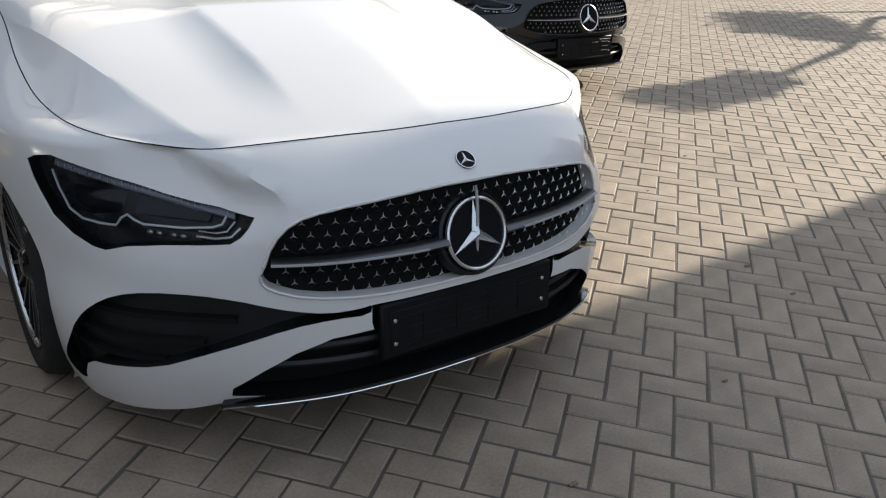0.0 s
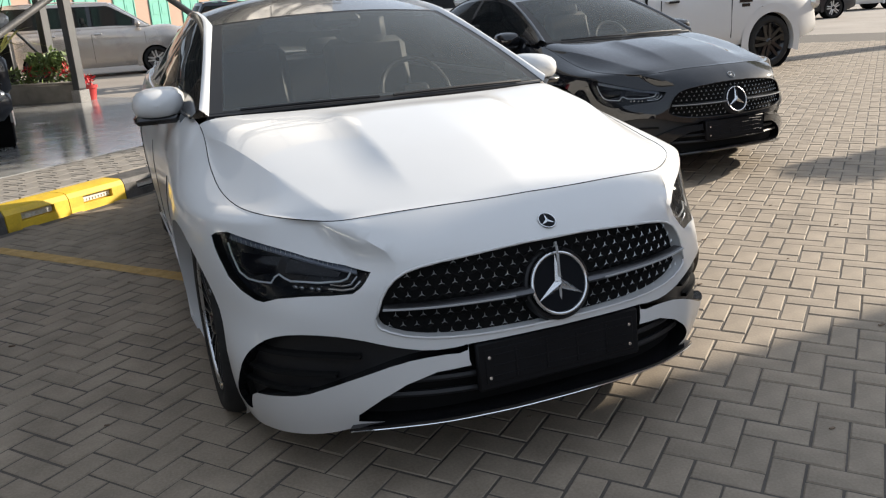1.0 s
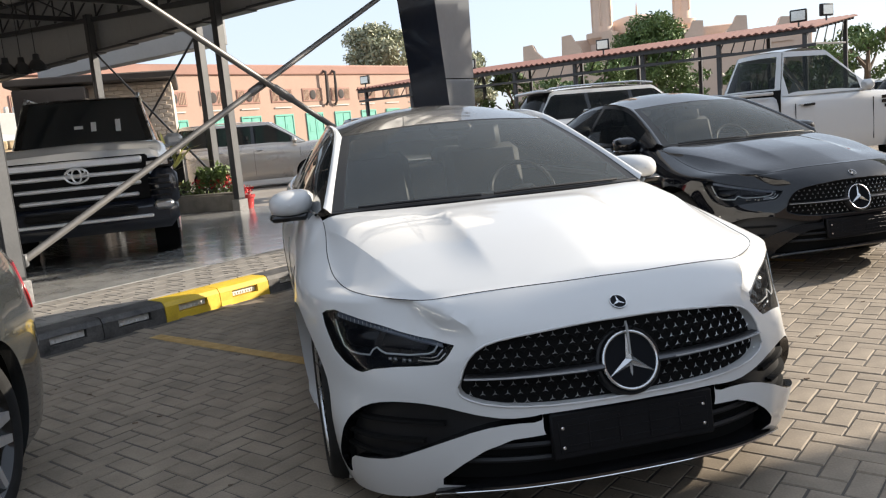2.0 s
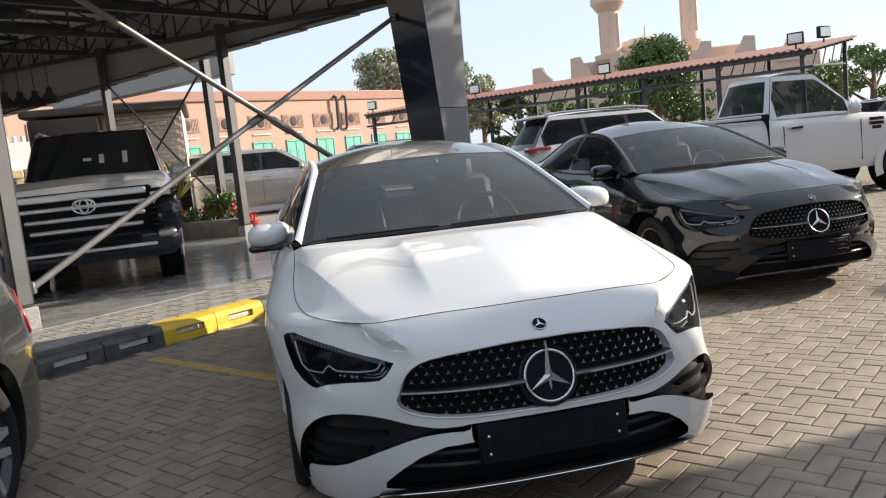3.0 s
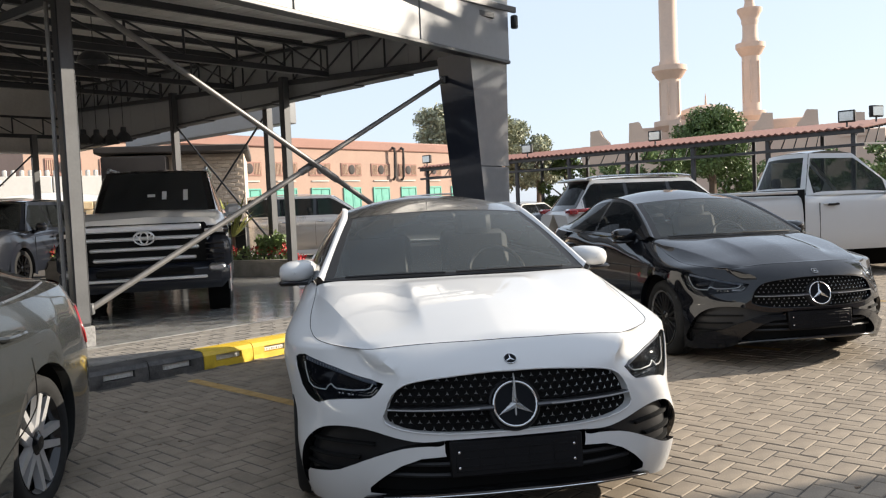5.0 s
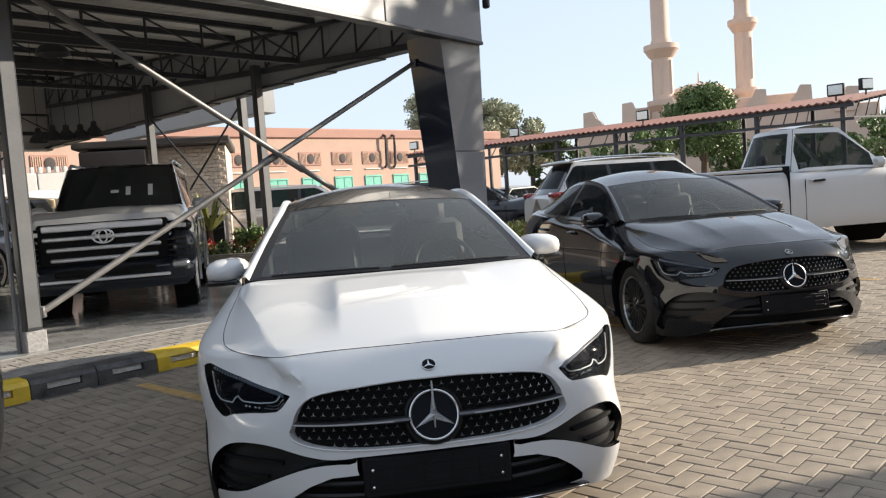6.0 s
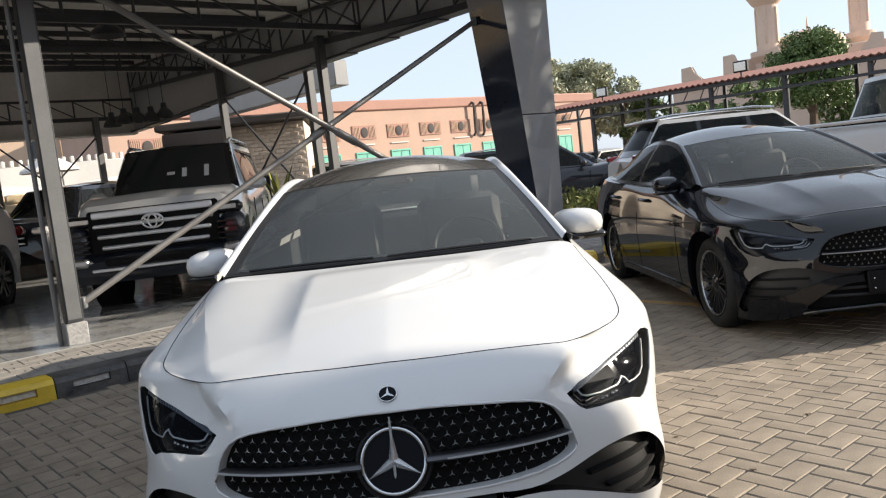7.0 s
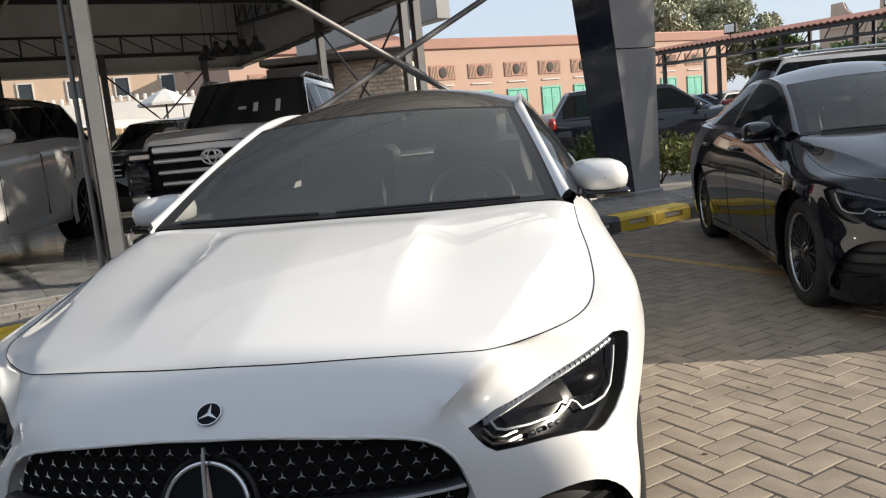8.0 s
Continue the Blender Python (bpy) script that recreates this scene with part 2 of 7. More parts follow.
# ---- mesh helpers ----
class Mesh:
    """Collects vertices and faces; make() links them as one mesh object."""

    def __init__(self):
        self.v, self.f = [], []

    def add(self, verts, faces, m=None):
        k = len(self.v)
        self.v += [tuple(m @ Vector(p)) if m else tuple(p) for p in verts]
        self.f += [tuple(k + i for i in f) for f in faces]
        return self

    def box(self, c, size, ch=0.0, m=None):
        """A box with chamfered edges round c."""
        h = [s / 2 for s in size]
        ch = min(ch, *[0.45 * s for s in size]) if ch else 0
        if not ch:
            vs = [(c[0] + x * h[0], c[1] + y * h[1], c[2] + z * h[2]) for x in (-1, 1) for y in (-1, 1) for z in (-1, 1)]
            return self.add(vs, [(0, 1, 3, 2), (4, 6, 7, 5), (0, 4, 5, 1), (2, 3, 7, 6), (0, 2, 6, 4), (1, 5, 7, 3)], m)
        vs, key = [], {}
        for x in (-1, 1):
            for y in (-1, 1):
                for z in (-1, 1):
                    for ax in range(3):
                        p = [x * h[0], y * h[1], z * h[2]]
                        for k in range(3):
                            if k != ax:
                                p[k] -= (x, y, z)[k] * ch
                        key[(x, y, z, ax)] = len(vs)
                        vs.append((c[0] + p[0], c[1] + p[1], c[2] + p[2]))
        fs = []
        for ax in range(3):
            o, q = [k for k in range(3) if k != ax]
            for s in (-1, 1):
                loop = []
                for a, b in ((-1, -1), (1, -1), (1, 1), (-1, 1)):
                    sg = [0, 0, 0]
                    sg[ax], sg[o], sg[q] = s, a, b
                    loop.append(key[(*sg, ax)])
                fs.append(tuple(loop if (s > 0) == (ax != 1) else loop[::-1]))
            for a in (-1, 1):
                for b in (-1, 1):
                    s0, s1 = [0, 0, 0], [0, 0, 0]
                    s0[ax], s0[o], s0[q] = -1, a, b
                    s1[ax], s1[o], s1[q] = 1, a, b
                    loop = [key[(*s0, o)], key[(*s1, o)], key[(*s1, q)], key[(*s0, q)]]
                    fs.append(tuple(loop))
        for x in (-1, 1):
            for y in (-1, 1):
                for z in (-1, 1):
                    fs.append(tuple(key[(x, y, z, ax)] for ax in range(3)))
        return self.add(vs, fs, m)

    def tube(self, pts, r, n=8, caps=True):
        """A round bar through pts; r a number or one for each point."""
        pts = [Vector(p) for p in pts]
        rs = r if isinstance(r, (list, tuple)) else [r] * len(pts)
        k = len(self.v)
        up = Vector((0, 0, 1))
        for i, p in enumerate(pts):
            d = (pts[min(i + 1, len(pts) - 1)] - pts[max(i - 1, 0)]).normalized()
            a = d.cross(up if abs(d.z) < 0.95 else Vector((1, 0, 0))).normalized()
            b = d.cross(a)
            for j in range(n):
                t = 2 * math.pi * j / n
                self.v.append(tuple(p + rs[i] * (a * math.cos(t) + b * math.sin(t))))
        for i in range(len(pts) - 1):
            for j in range(n):
                self.f.append((k + i * n + j, k + i * n + (j + 1) % n, k + (i + 1) * n + (j + 1) % n, k + (i + 1) * n + j))
        if caps:
            self.f.append(tuple(k + j for j in range(n)))
            self.f.append(tuple(k + (len(pts) - 1) * n + j for j in range(n))[::-1])
        return self

    def grid(self, fn, nu, nv):
        """A sheet: fn(u, v) for u, v from 0 to 1."""
        vs = [tuple(fn(i / nu, j / nv)) for j in range(nv + 1) for i in range(nu + 1)]
        fs = [(j * (nu + 1) + i, j * (nu + 1) + i + 1, (j + 1) * (nu + 1) + i + 1, (j + 1) * (nu + 1) + i) for j in range(nv) for i in range(nu)]
        return self.add(vs, fs)

    def lathe(self, profile, n=24, m=None):
        """Profile of (radius, height) turned round z."""
        vs = [(r * math.cos(2 * math.pi * j / n), r * math.sin(2 * math.pi * j / n), z) for r, z in profile for j in range(n)]
        fs = [(i * n + j, i * n + (j + 1) % n, (i + 1) * n + (j + 1) % n, (i + 1) * n + j) for i in range(len(profile) - 1) for j in range(n)]
        return self.add(vs, fs, m)

    def prism(self, outline, lo, hi, m=None):
        """An outline in x, y raised from lo to hi."""
        n = len(outline)
        vs = [(x, y, lo) for x, y in outline] + [(x, y, hi) for x, y in outline]
        fs = [tuple(range(n))[::-1], tuple(range(n, 2 * n))] + [(i, (i + 1) % n, n + (i + 1) % n, n + i) for i in range(n)]
        return self.add(vs, fs, m)

    def make(self, name, material, parent=None, label="", smooth=38, thick=0.0, weld=True, out=False):
        me = bpy.data.meshes.new(name)
        me.from_pydata(self.v, [], self.f)
        if weld or out:
            bm = bmesh.new()
            bm.from_mesh(me)
            if weld:
                bmesh.ops.remove_doubles(bm, verts=bm.verts, dist=0.0002)
            bmesh.ops.recalc_face_normals(bm, faces=bm.faces)
            bm.to_mesh(me)
            bm.free()
        me.materials.append(material)
        if smooth:
            me.shade_smooth()
            me.set_sharp_from_angle(angle=radians(smooth))
        ob = new(name, me)
        if parent:
            ob.parent = parent
        if thick:
            md = ob.modifiers.new("thick", "SOLIDIFY")
            md.thickness, md.offset = thick, -1
        return tagged(ob, label) if label else ob


def empty(name, m, label, category, group="", kind=""):
    ob = new(name)
    ob.empty_display_size = 0.2
    ob.matrix_world = m
    return tagged(ob, label, category, group, kind)


def spline(xs, ys):
    """A smooth curve through points, as a function."""
    xs, ys = np.array(xs, float), np.array(ys, float)
    m = np.gradient(ys, xs) if len(xs) > 2 else np.full(2, (ys[1] - ys[0]) / (xs[1] - xs[0]))

    def f(x):
        x = np.clip(np.asarray(x, float), xs[0], xs[-1])
        i = np.clip(np.searchsorted(xs, x, side="right") - 1, 0, len(xs) - 2)
        h = xs[i + 1] - xs[i]
        t = (x - xs[i]) / h
        return ys[i] * (2 * t**3 - 3 * t * t + 1) + h * m[i] * (t**3 - 2 * t * t + t) + ys[i + 1] * (3 * t * t - 2 * t**3) + h * m[i + 1] * (t**3 - t * t)
    return f


def step(e0, e1, x):
    t = np.clip((x - e0) / (e1 - e0), 0, 1)
    return t * t * (3 - 2 * t)


# ---- kerb axes: u along the kerb, n away from the parking bays ----
KA = radians(40.5)
U2, N2, K0 = Vector((math.cos(KA), math.sin(KA))), Vector((-math.sin(KA), math.cos(KA))), Vector((-1.99, 4.28))


def kerb_point(s, n, z=0.0):
    p = K0 + s * U2 + n * N2
    return Vector((p.x, p.y, z))


KM = Matrix.Translation((K0.x, K0.y, 0)) @ Matrix.Rotation(KA, 4, "Z")   # kerb frame: x = s, y = n

# ---- ground ----
g = Mesh()
g.grid(lambda a, b: (-900 + 1800 * a, -900 + 1800 * b, -0.012), 6, 6)
tagged(g.make("ground", FAR_GROUND, smooth=0), "dusty grey road surface reaching the horizon", "ground", kind="structure")
bed = Mesh()
bed.box((0, 0, 0), (32, 26.5, 0.006), m=KM @ Matrix.Translation((4.0, -13.27, -0.007)))
tagged(bed.make("sand_bed", SAND, smooth=0), "sandy bed in the joints under the brick pavers", "ground", kind="structure")

# ---- kerb blocks with reflectors ----
kerb = empty("kerb", Matrix(), "black and yellow painted concrete kerb along the bays", "kerb", kind="structure")
KH, KL = 0.155, 0.52


def kerb_block(i):
    yellow = (i // 2) % 2 == 0
    s0, s1 = i * KL + 0.004, (i + 1) * KL - 0.004
    prof = [(0.0, -0.05), (0.012, KH - 0.045), (0.035, KH - 0.01), (0.06, KH), (0.24, KH), (0.24, -0.05)]
    w0, w1, z0, z1 = s0 + 0.12, s1 - 0.12, 0.045, 0.105          # reflector pocket
    b = Mesh()
    rows = [s0, w0, w1, s1]
    face = lambda s, z: (s, 0.012 * max(0, min(1, (z + 0.05) / 0.16)), z)
    zs = [-0.05, z0, z1, KH - 0.045]
    for a in range(3):
        for c in range(3):
            if (a, c) != (1, 1):
                b.add([face(rows[a], zs[c]), face(rows[a + 1], zs[c]), face(rows[a + 1], zs[c + 1]), face(rows[a], zs[c + 1])], [(0, 1, 2, 3)])
    deep = lambda s, z: (s, 0.05, z)
    ring = [(w0, z0), (w1, z0), (w1, z1), (w0, z1)]
    for k in range(4):
        p, q = ring[k], ring[(k + 1) % 4]
        b.add([face(*p), face(*q), deep(*q), deep(*p)], [(0, 1, 2, 3)])
    b.add([deep(*p) for p in ring], [(0, 1, 2, 3)])
    for k in range(1, 5):
        (n0, a0), (n1, a1) = prof[k], prof[k + 1]
        b.add([(s0, n0, a0), (s1, n0, a0), (s1, n1, a1), (s0, n1, a1)], [(0, 1, 2, 3)])
    for s in (s0, s1):
        b.add([(s, n, z) for n, z in prof], [tuple(range(6))])
    for p in range(len(b.v)):
        b.v[p] = tuple(KM @ Vector(b.v[p]))
    ob = b.make("kerb_block", KERB_YELLOW if yellow else KERB_BLACK, kerb, "yellow painted block" if yellow else "worn black painted block", smooth=25)
    r = Mesh()
    r.box(((w0 + w1) / 2, 0.044, (z0 + z1) / 2), (w1 - w0 - 0.01, 0.012, z1 - z0 - 0.012), 0.003, KM)
    for k in range(9):
        s = w0 + 0.025 + (w1 - w0 - 0.05) * k / 8
        r.box((s, 0.036, (z0 + z1) / 2 - 0.006), (0.010, 0.008, 0.02), 0.002, KM)
    r.make("reflector", REFLECT, ob, "white ribbed reflector strip", smooth=0)


for i in range(-12, 16):
    kerb_block(i)

# ---- raised strip and showroom floor ----
plat = Mesh()
plat.box((0, 0, 0), (34, 0.95, 0.16), 0.0, KM @ Matrix.Translation((-1, 0.715, KH - 0.088)))
tagged(plat.make("pavement", CONCRETE, smooth=0), "raised concrete footway behind the kerb", "pavement", kind="structure")
floor_base = Mesh()
floor_base.box((0, 0, 0), (24.5, 15.6, 0.16), 0.0, KM @ Matrix.Translation((-6.25, 8.99, KH - 0.082)))
floor = tagged(floor_base.make("floor", SAND, smooth=0), "polished dark grey stone showroom floor", "floor", kind="structure")

# ---- yellow bay lines ----
for s, n0, n1 in ((-0.33, -0.35, -3.9), (3.27, -0.55, -3.9), (6.9, -0.5, -3.9), (-4.0, -0.5, -3.9)):
    ln = Mesh()
    k = 18
    for j in range(k):
        a0, a1 = n0 + (n1 - n0) * j / k, n0 + (n1 - n0) * (j + 0.985) / k
        w = 0.05 + 0.004 * math.sin(7.3 * j + s)
        ln.add([(s - w, a0, 0.0025), (s + w, a0, 0.0025), (s + w, a1, 0.0025), (s - w, a1, 0.0025)], [(0, 1, 2, 3)], KM)
    tagged(ln.make("bay_line", LINE_YELLOW, smooth=0), "worn yellow painted parking bay line", "road marking", "bay lines", "structure")

# ---- canopy ----
FZ = KH + 0.0                                                   # floor level
ZB = lambda n: 3.60 + 0.06 * (n - 1.5)                         # underside of trusses
S_EDGE = 5.65


def bar(mesh, p, q, w, h):
    """A square steel bar from p to q."""
    p, q = Vector(p), Vector(q)
    d = q - p
    m = Matrix.Translation((p + q) / 2) @ d.to_track_quat("X", "Z").to_matrix().to_4x4()
    return mesh.box((0, 0, 0), (d.length, w, h), min(w, h) * 0.12, m)


def column(s, n, top, w=0.15):
    col = empty("steel_column", KM @ Matrix.Translation((s, n, FZ)), "dark grey square steel column on a granite foot", "column", "canopy columns")
    a = Mesh()
    a.box((0, 0, (0.20 + top - FZ) / 2), (w, w * 0.92, top - FZ - 0.20), 0.008)
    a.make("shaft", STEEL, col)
    # thin plates make the +x and -y faces a lighter grey than the shaft
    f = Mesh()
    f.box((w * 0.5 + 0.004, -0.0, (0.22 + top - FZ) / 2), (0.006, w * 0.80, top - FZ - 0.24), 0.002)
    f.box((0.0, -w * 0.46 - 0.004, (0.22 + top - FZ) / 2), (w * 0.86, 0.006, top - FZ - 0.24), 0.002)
    f.make("face_plate", STEEL_LIGHT, col, "lighter grey face")
    b = Mesh()
    b.box((0, 0, 0.10), (w * 1.35, w * 1.35, 0.20), 0.01)
    b.make("foot", GRANITE, col, "speckled granite foot")
    return col


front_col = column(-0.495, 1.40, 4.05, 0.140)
cd = Mesh()
cd.tube([(-0.125, 0.02, 0.0), (-0.125, 0.02, 3.3), (-0.06, 0.02, 3.42)], 0.022, 8)
cd.make("conduit", GALV, front_col, "thin grey conduit pipe")
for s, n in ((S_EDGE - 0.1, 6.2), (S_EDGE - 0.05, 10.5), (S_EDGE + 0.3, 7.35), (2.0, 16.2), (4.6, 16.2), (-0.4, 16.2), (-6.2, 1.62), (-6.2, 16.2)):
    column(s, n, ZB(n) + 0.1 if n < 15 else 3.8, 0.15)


def truss(p, q, name, depth=0.52, bays=10):
    """p, q: ends of the lower chord in kerb axes."""
    t = empty(name, Matrix(), "dark steel lattice truss under the canopy roof", "truss", "canopy trusses")
    P, Q = KM @ Vector(p), KM @ Vector(q)
    up = Vector((0, 0, depth))
    ch = Mesh()
    bar(ch, P, Q, 0.07, 0.10)
    ch.make("lower_chord", STEEL, t)
    ch = Mesh()
    bar(ch, P + up, Q + up, 0.06, 0.06)
    ch.make("upper_chord", STEEL, t)
    for k in range(bays + 1):
        a = P.lerp(Q, k / bays)
        w = Mesh()
        bar(w, a + Vector((0, 0, 0.05)), a + up, 0.035, 0.035)
        w.make("post", STEEL, t)
        if k < bays:
            d = Mesh()
            bar(d, a + up - Vector((0, 0, 0.03)), P.lerp(Q, (k + 1) / bays) + Vector((0, 0, 0.06)), 0.028, 0.028)
            d.make("diagonal", STEEL, t)
    return t


truss((S_EDGE, 1.75, ZB(1.75)), (S_EDGE, 16.2, ZB(16.2)), "lattice_truss", bays=17, depth=0.62)
truss((-13, 16.2, 3.75), (S_EDGE, 16.2, 3.75), "lattice_truss", bays=24, depth=0.5)
for s in (-0.36, -6.2, -12):
    truss((s, 1.75, ZB(1.75)), (s, 13.4, ZB(13.4)), "lattice_truss", bays=13)
for n in (4.6, 7.6, 10.6):
    truss((-13, n, ZB(n)), (S_EDGE - 0.3, n, ZB(n)), "lattice_truss", bays=20, depth=0.46)

# cladding behind the edge truss
edge_clad = empty("edge_cladding", Matrix(), "grey panel cladding behind the edge truss", "cladding", kind="structure")
ZC = lambda n: 3.66 - 0.017 * (n - 2.35)                       # lower edge of the side cladding
for k in range(12):
    cb = Mesh()
    n_ = 1.75 + 14.9 * (k + 0.5) / 12
    zt_, zb_ = ZB(n_) + 0.72, ZC(n_)
    cb.box((S_EDGE + 0.12, n_, (zt_ + zb_) / 2), (0.03, 14.9 / 12 - 0.006, zt_ - zb_), 0.004, KM)
    cb.make("panel", PANEL, edge_clad)
    cb = Mesh()
    cb.box((S_EDGE + 0.10, n_, zb_ - 0.03), (0.26, 14.9 / 12 - 0.004, 0.05), 0.006, KM)
    cb.make("edge_strip", STEEL, edge_clad)

# roof sheets, ribbed, with purlins below
roof = Mesh()
nr = 96
for k in range(nr):
    s0 = -14 + (S_EDGE + 0.15 + 14) * k / nr
    s1 = -14 + (S_EDGE + 0.15 + 14) * (k + 1) / nr
    zf = lambda n, o: ZB(n) + 0.68 + o
    m_ = s0 + 0.8 * (s1 - s0)
    pts = [(s0, 0.0), (m_, 0.0), (m_ + 0.02, 0.03), (s1 - 0.02, 0.03), (s1, 0.0)]
    for (a, oa), (b, ob_) in zip(pts, pts[1:]):
        roof.add([(a, 0.2 + 0.125 * max(a, -1.6), zf(1.2, oa)), (b, 0.2 + 0.125 * max(b, -1.6), zf(1.2, ob_)), (b, 16.8, zf(16.8, ob_)), (a, 16.8, zf(16.8, oa))], [(0, 1, 2, 3)], KM)
tagged(roof.make("ceiling", SHEET, smooth=0, thick=0.02), "ribbed pale metal sheet roof of the canopy", "canopy roof", kind="structure")
purlins = empty("purlins", Matrix(), "dark steel purlins carrying the canopy sheets", "purlin", kind="structure")
for k in range(13):
    n = 1.7 + k * 1.18
    pur = Mesh()
    pur.box((-4.3, n, ZB(n) + 0.60), (19.2, 0.06, 0.10), 0.0, KM)
    pur.make("purlin", STEEL, purlins, smooth=0)

# front and back fascia
fascia = empty("fascia", Matrix(), "grey composite fascia panels along the canopy front", "fascia", kind="structure")
for k in range(9):
    s1 = 5.95 - k * 2.2
    fas = Mesh()
    fas.box((s1 - 1.1, 0.33 + 0.125 * (s1 - 1.1), 4.33), (2.19, 0.10, 1.62), 0.004, KM @ Matrix.Translation((s1 - 1.1, 0.33 + 0.125 * (s1 - 1.1), 0)) @ Matrix.Rotation(math.atan(0.125), 4, "Z") @ Matrix.Translation((1.1 - s1, -0.33 - 0.125 * (s1 - 1.1), 0)))
    fas.make("panel", CLAD, fascia)
lipm = Mesh()
lipm.box((0, 0, 3.50), (20.0, 0.16, 0.05), 0.008, KM @ Matrix.Translation((-4, 0.33 - 0.5, 0)) @ Matrix.Rotation(math.atan(0.125), 4, "Z"))
for n_ in (0.55, 0.95, 1.35):
    lipm.box((-4.2, n_, 4.12), (19.4, 0.05, 0.08), 0.004, KM)
tagged(lipm.make("fascia_trim", STEEL), "dark metal trim under the canopy fascia", "trim", kind="structure")
bf = Mesh()
bf.box((-4.075, 16.6, 4.30), (19.64, 0.08, 1.9), 0.004, KM)
bf.box((-4.075, 16.5, 3.33), (19.64, 0.35, 0.05), 0.004, KM)
tagged(bf.make("back_fascia", SHEET), "pale panel closing the back of the canopy", "fascia", kind="structure")

# clad front pillar: wide above, narrow below
pil = empty("clad_pillar", Matrix(), "tapered grey composite clad canopy pillar, shaded sides coloured dark", "pillar", kind="")
ft = [(4.98, 0.98), (5.92, 1.06), (5.92, 1.66), (4.98, 1.62)]
fb = [(5.52, 1.16), (5.95, 1.16), (5.95, 1.76), (5.52, 1.76)]
pc = Mesh()


def pil_at(k, f):
    return (fb[k][0] + (ft[k][0] - fb[k][0]) * f, fb[k][1] + (ft[k][1] - fb[k][1]) * f, FZ + 0.02 + (3.56 - FZ - 0.02) * f)


for f0, f1 in ((0, 0.52), (0.524, 1)):
    for a, b in ((0, 1), (1, 2)):
        pc.add([pil_at(a, f0), pil_at(b, f0), pil_at(b, f1), pil_at(a, f1)], [(0, 1, 2, 3)], KM)
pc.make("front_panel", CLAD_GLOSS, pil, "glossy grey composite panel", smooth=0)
# sides turned from the sun: their shade is put into the near-black colour
pd = Mesh()
for a, b in ((2, 3), (3, 0)):
    pd.add([pil_at(a, 0), pil_at(b, 0), pil_at(b, 1), pil_at(a, 1)], [(0, 1, 2, 3)], KM)
pd.make("side_panel", CLAD_SHADED, pil, "glossy side panel with its shade put into the colour", smooth=0)
pb = Mesh()
pb.box((5.73, 1.46, FZ + 0.03), (0.50, 0.66, 0.06), 0.01, KM)
pb.make("plinth", GRANITE, pil)
tagged(pil, kind="structure")

# crossed tie rods between column and pillar
A0, A1 = kerb_point(-0.385, 1.40, 0.51), kerb_point(-0.345, 1.40, 3.54)
B0, B1 = kerb_point(5.5, 1.50, 0.27), kerb_point(4.99, 1.50, 3.23)
for p, q, o in ((A0, B1, 0.03), (A1, B0, -0.03)):
    tr_ = empty("tie_rod", Matrix(), "round grey steel tie rod bracing the canopy", "tie rod", "canopy tie rods")
    t = Mesh()
    off = Vector((N2.x, N2.y, 0)) * o
    t.tube([p + off, q + off], 0.033, 12)
    t.make("rod", GALV, tr_)
    for e in (p, q):
        t = Mesh()
        t.box(e + off, (0.07, 0.07, 0.11), 0.01)
        t.make("bracket", STEEL_LIGHT, tr_)
    md = p.lerp(q, 0.52) + off
    dd = (q - p).normalized()
    t = Mesh()
    t.tube([md - dd * 0.16, md - dd * 0.13, md + dd * 0.13, md + dd * 0.16], [0.034, 0.046, 0.046, 0.034], 10)
    t.make("turnbuckle", GALV, tr_)
for p, q in (((S_EDGE - 0.05, 10.4, 3.45), (S_EDGE + 0.25, 7.5, 0.9)), ((S_EDGE + 0.3, 7.45, 3.4), (S_EDGE - 0.05, 10.3, 0.9)), ((2.0, 16.2, 3.3), (4.6, 16.2, 0.8)), ((4.6, 16.2, 3.3), (2.0, 16.2, 0.8))):
    t = Mesh()
    t.tube([KM @ Vector(p), KM @ Vector(q)], 0.022, 8)
    tagged(t.make("tie_rod", STEEL), "thin dark steel tie rod", "tie rod", "canopy tie rods")


# pendant lamps
def pendant(x, y, z, r=0.2):
    top = ZB((Vector((x, y)) - K0).dot(N2)) + 0.67
    e = empty("pendant_lamp", pose(x, y, z), "dark metal dome pendant lamp on a cable", "pendant lamp", "pendant lamps")
    m = Mesh()
    m.lathe([(0.02, 0.16), (0.05, 0.15), (0.06, 0.06), (r * 0.55, 0.03), (r * 0.9, -0.05), (r, -0.12), (r * 0.97, -0.12), (r * 0.85, -0.05), (0.05, 0.0)], 20)
    m.make("shade", STEEL, e)
    m = Mesh()
    m.tube([(0, 0, 0.15), (0, 0, top - z)], 0.006, 6)
    m.make("cable", PLASTIC, e)
    return e


for x, y, z in ((-4.30, 9.4, 3.86), (-5.65, 13.0, 3.0), (-5.43, 13.08, 3.0), (-5.2, 13.17, 3.0), (-4.97, 13.24, 3.05), (-6.05, 13.4, 3.0)):
    pendant(x, y, z, 0.24 if y < 12 else 0.17)

# small floodlight on the pillar's corner
fl = empty("wall_light", KM @ Matrix.Translation((5.97, 0.95, 4.1)), "small black wall light on the fascia corner", "wall light")
m = Mesh()
m.box((0.03, 0, 0), (0.09, 0.1, 0.2), 0.02)
m.make("body", PLASTIC, fl)

# light box sign of the next canopy
sg = Mesh()
a, b = Vector((-2.05, 17.7, 0)), Vector((-7.5, 23.5, 0))
d = (b - a)
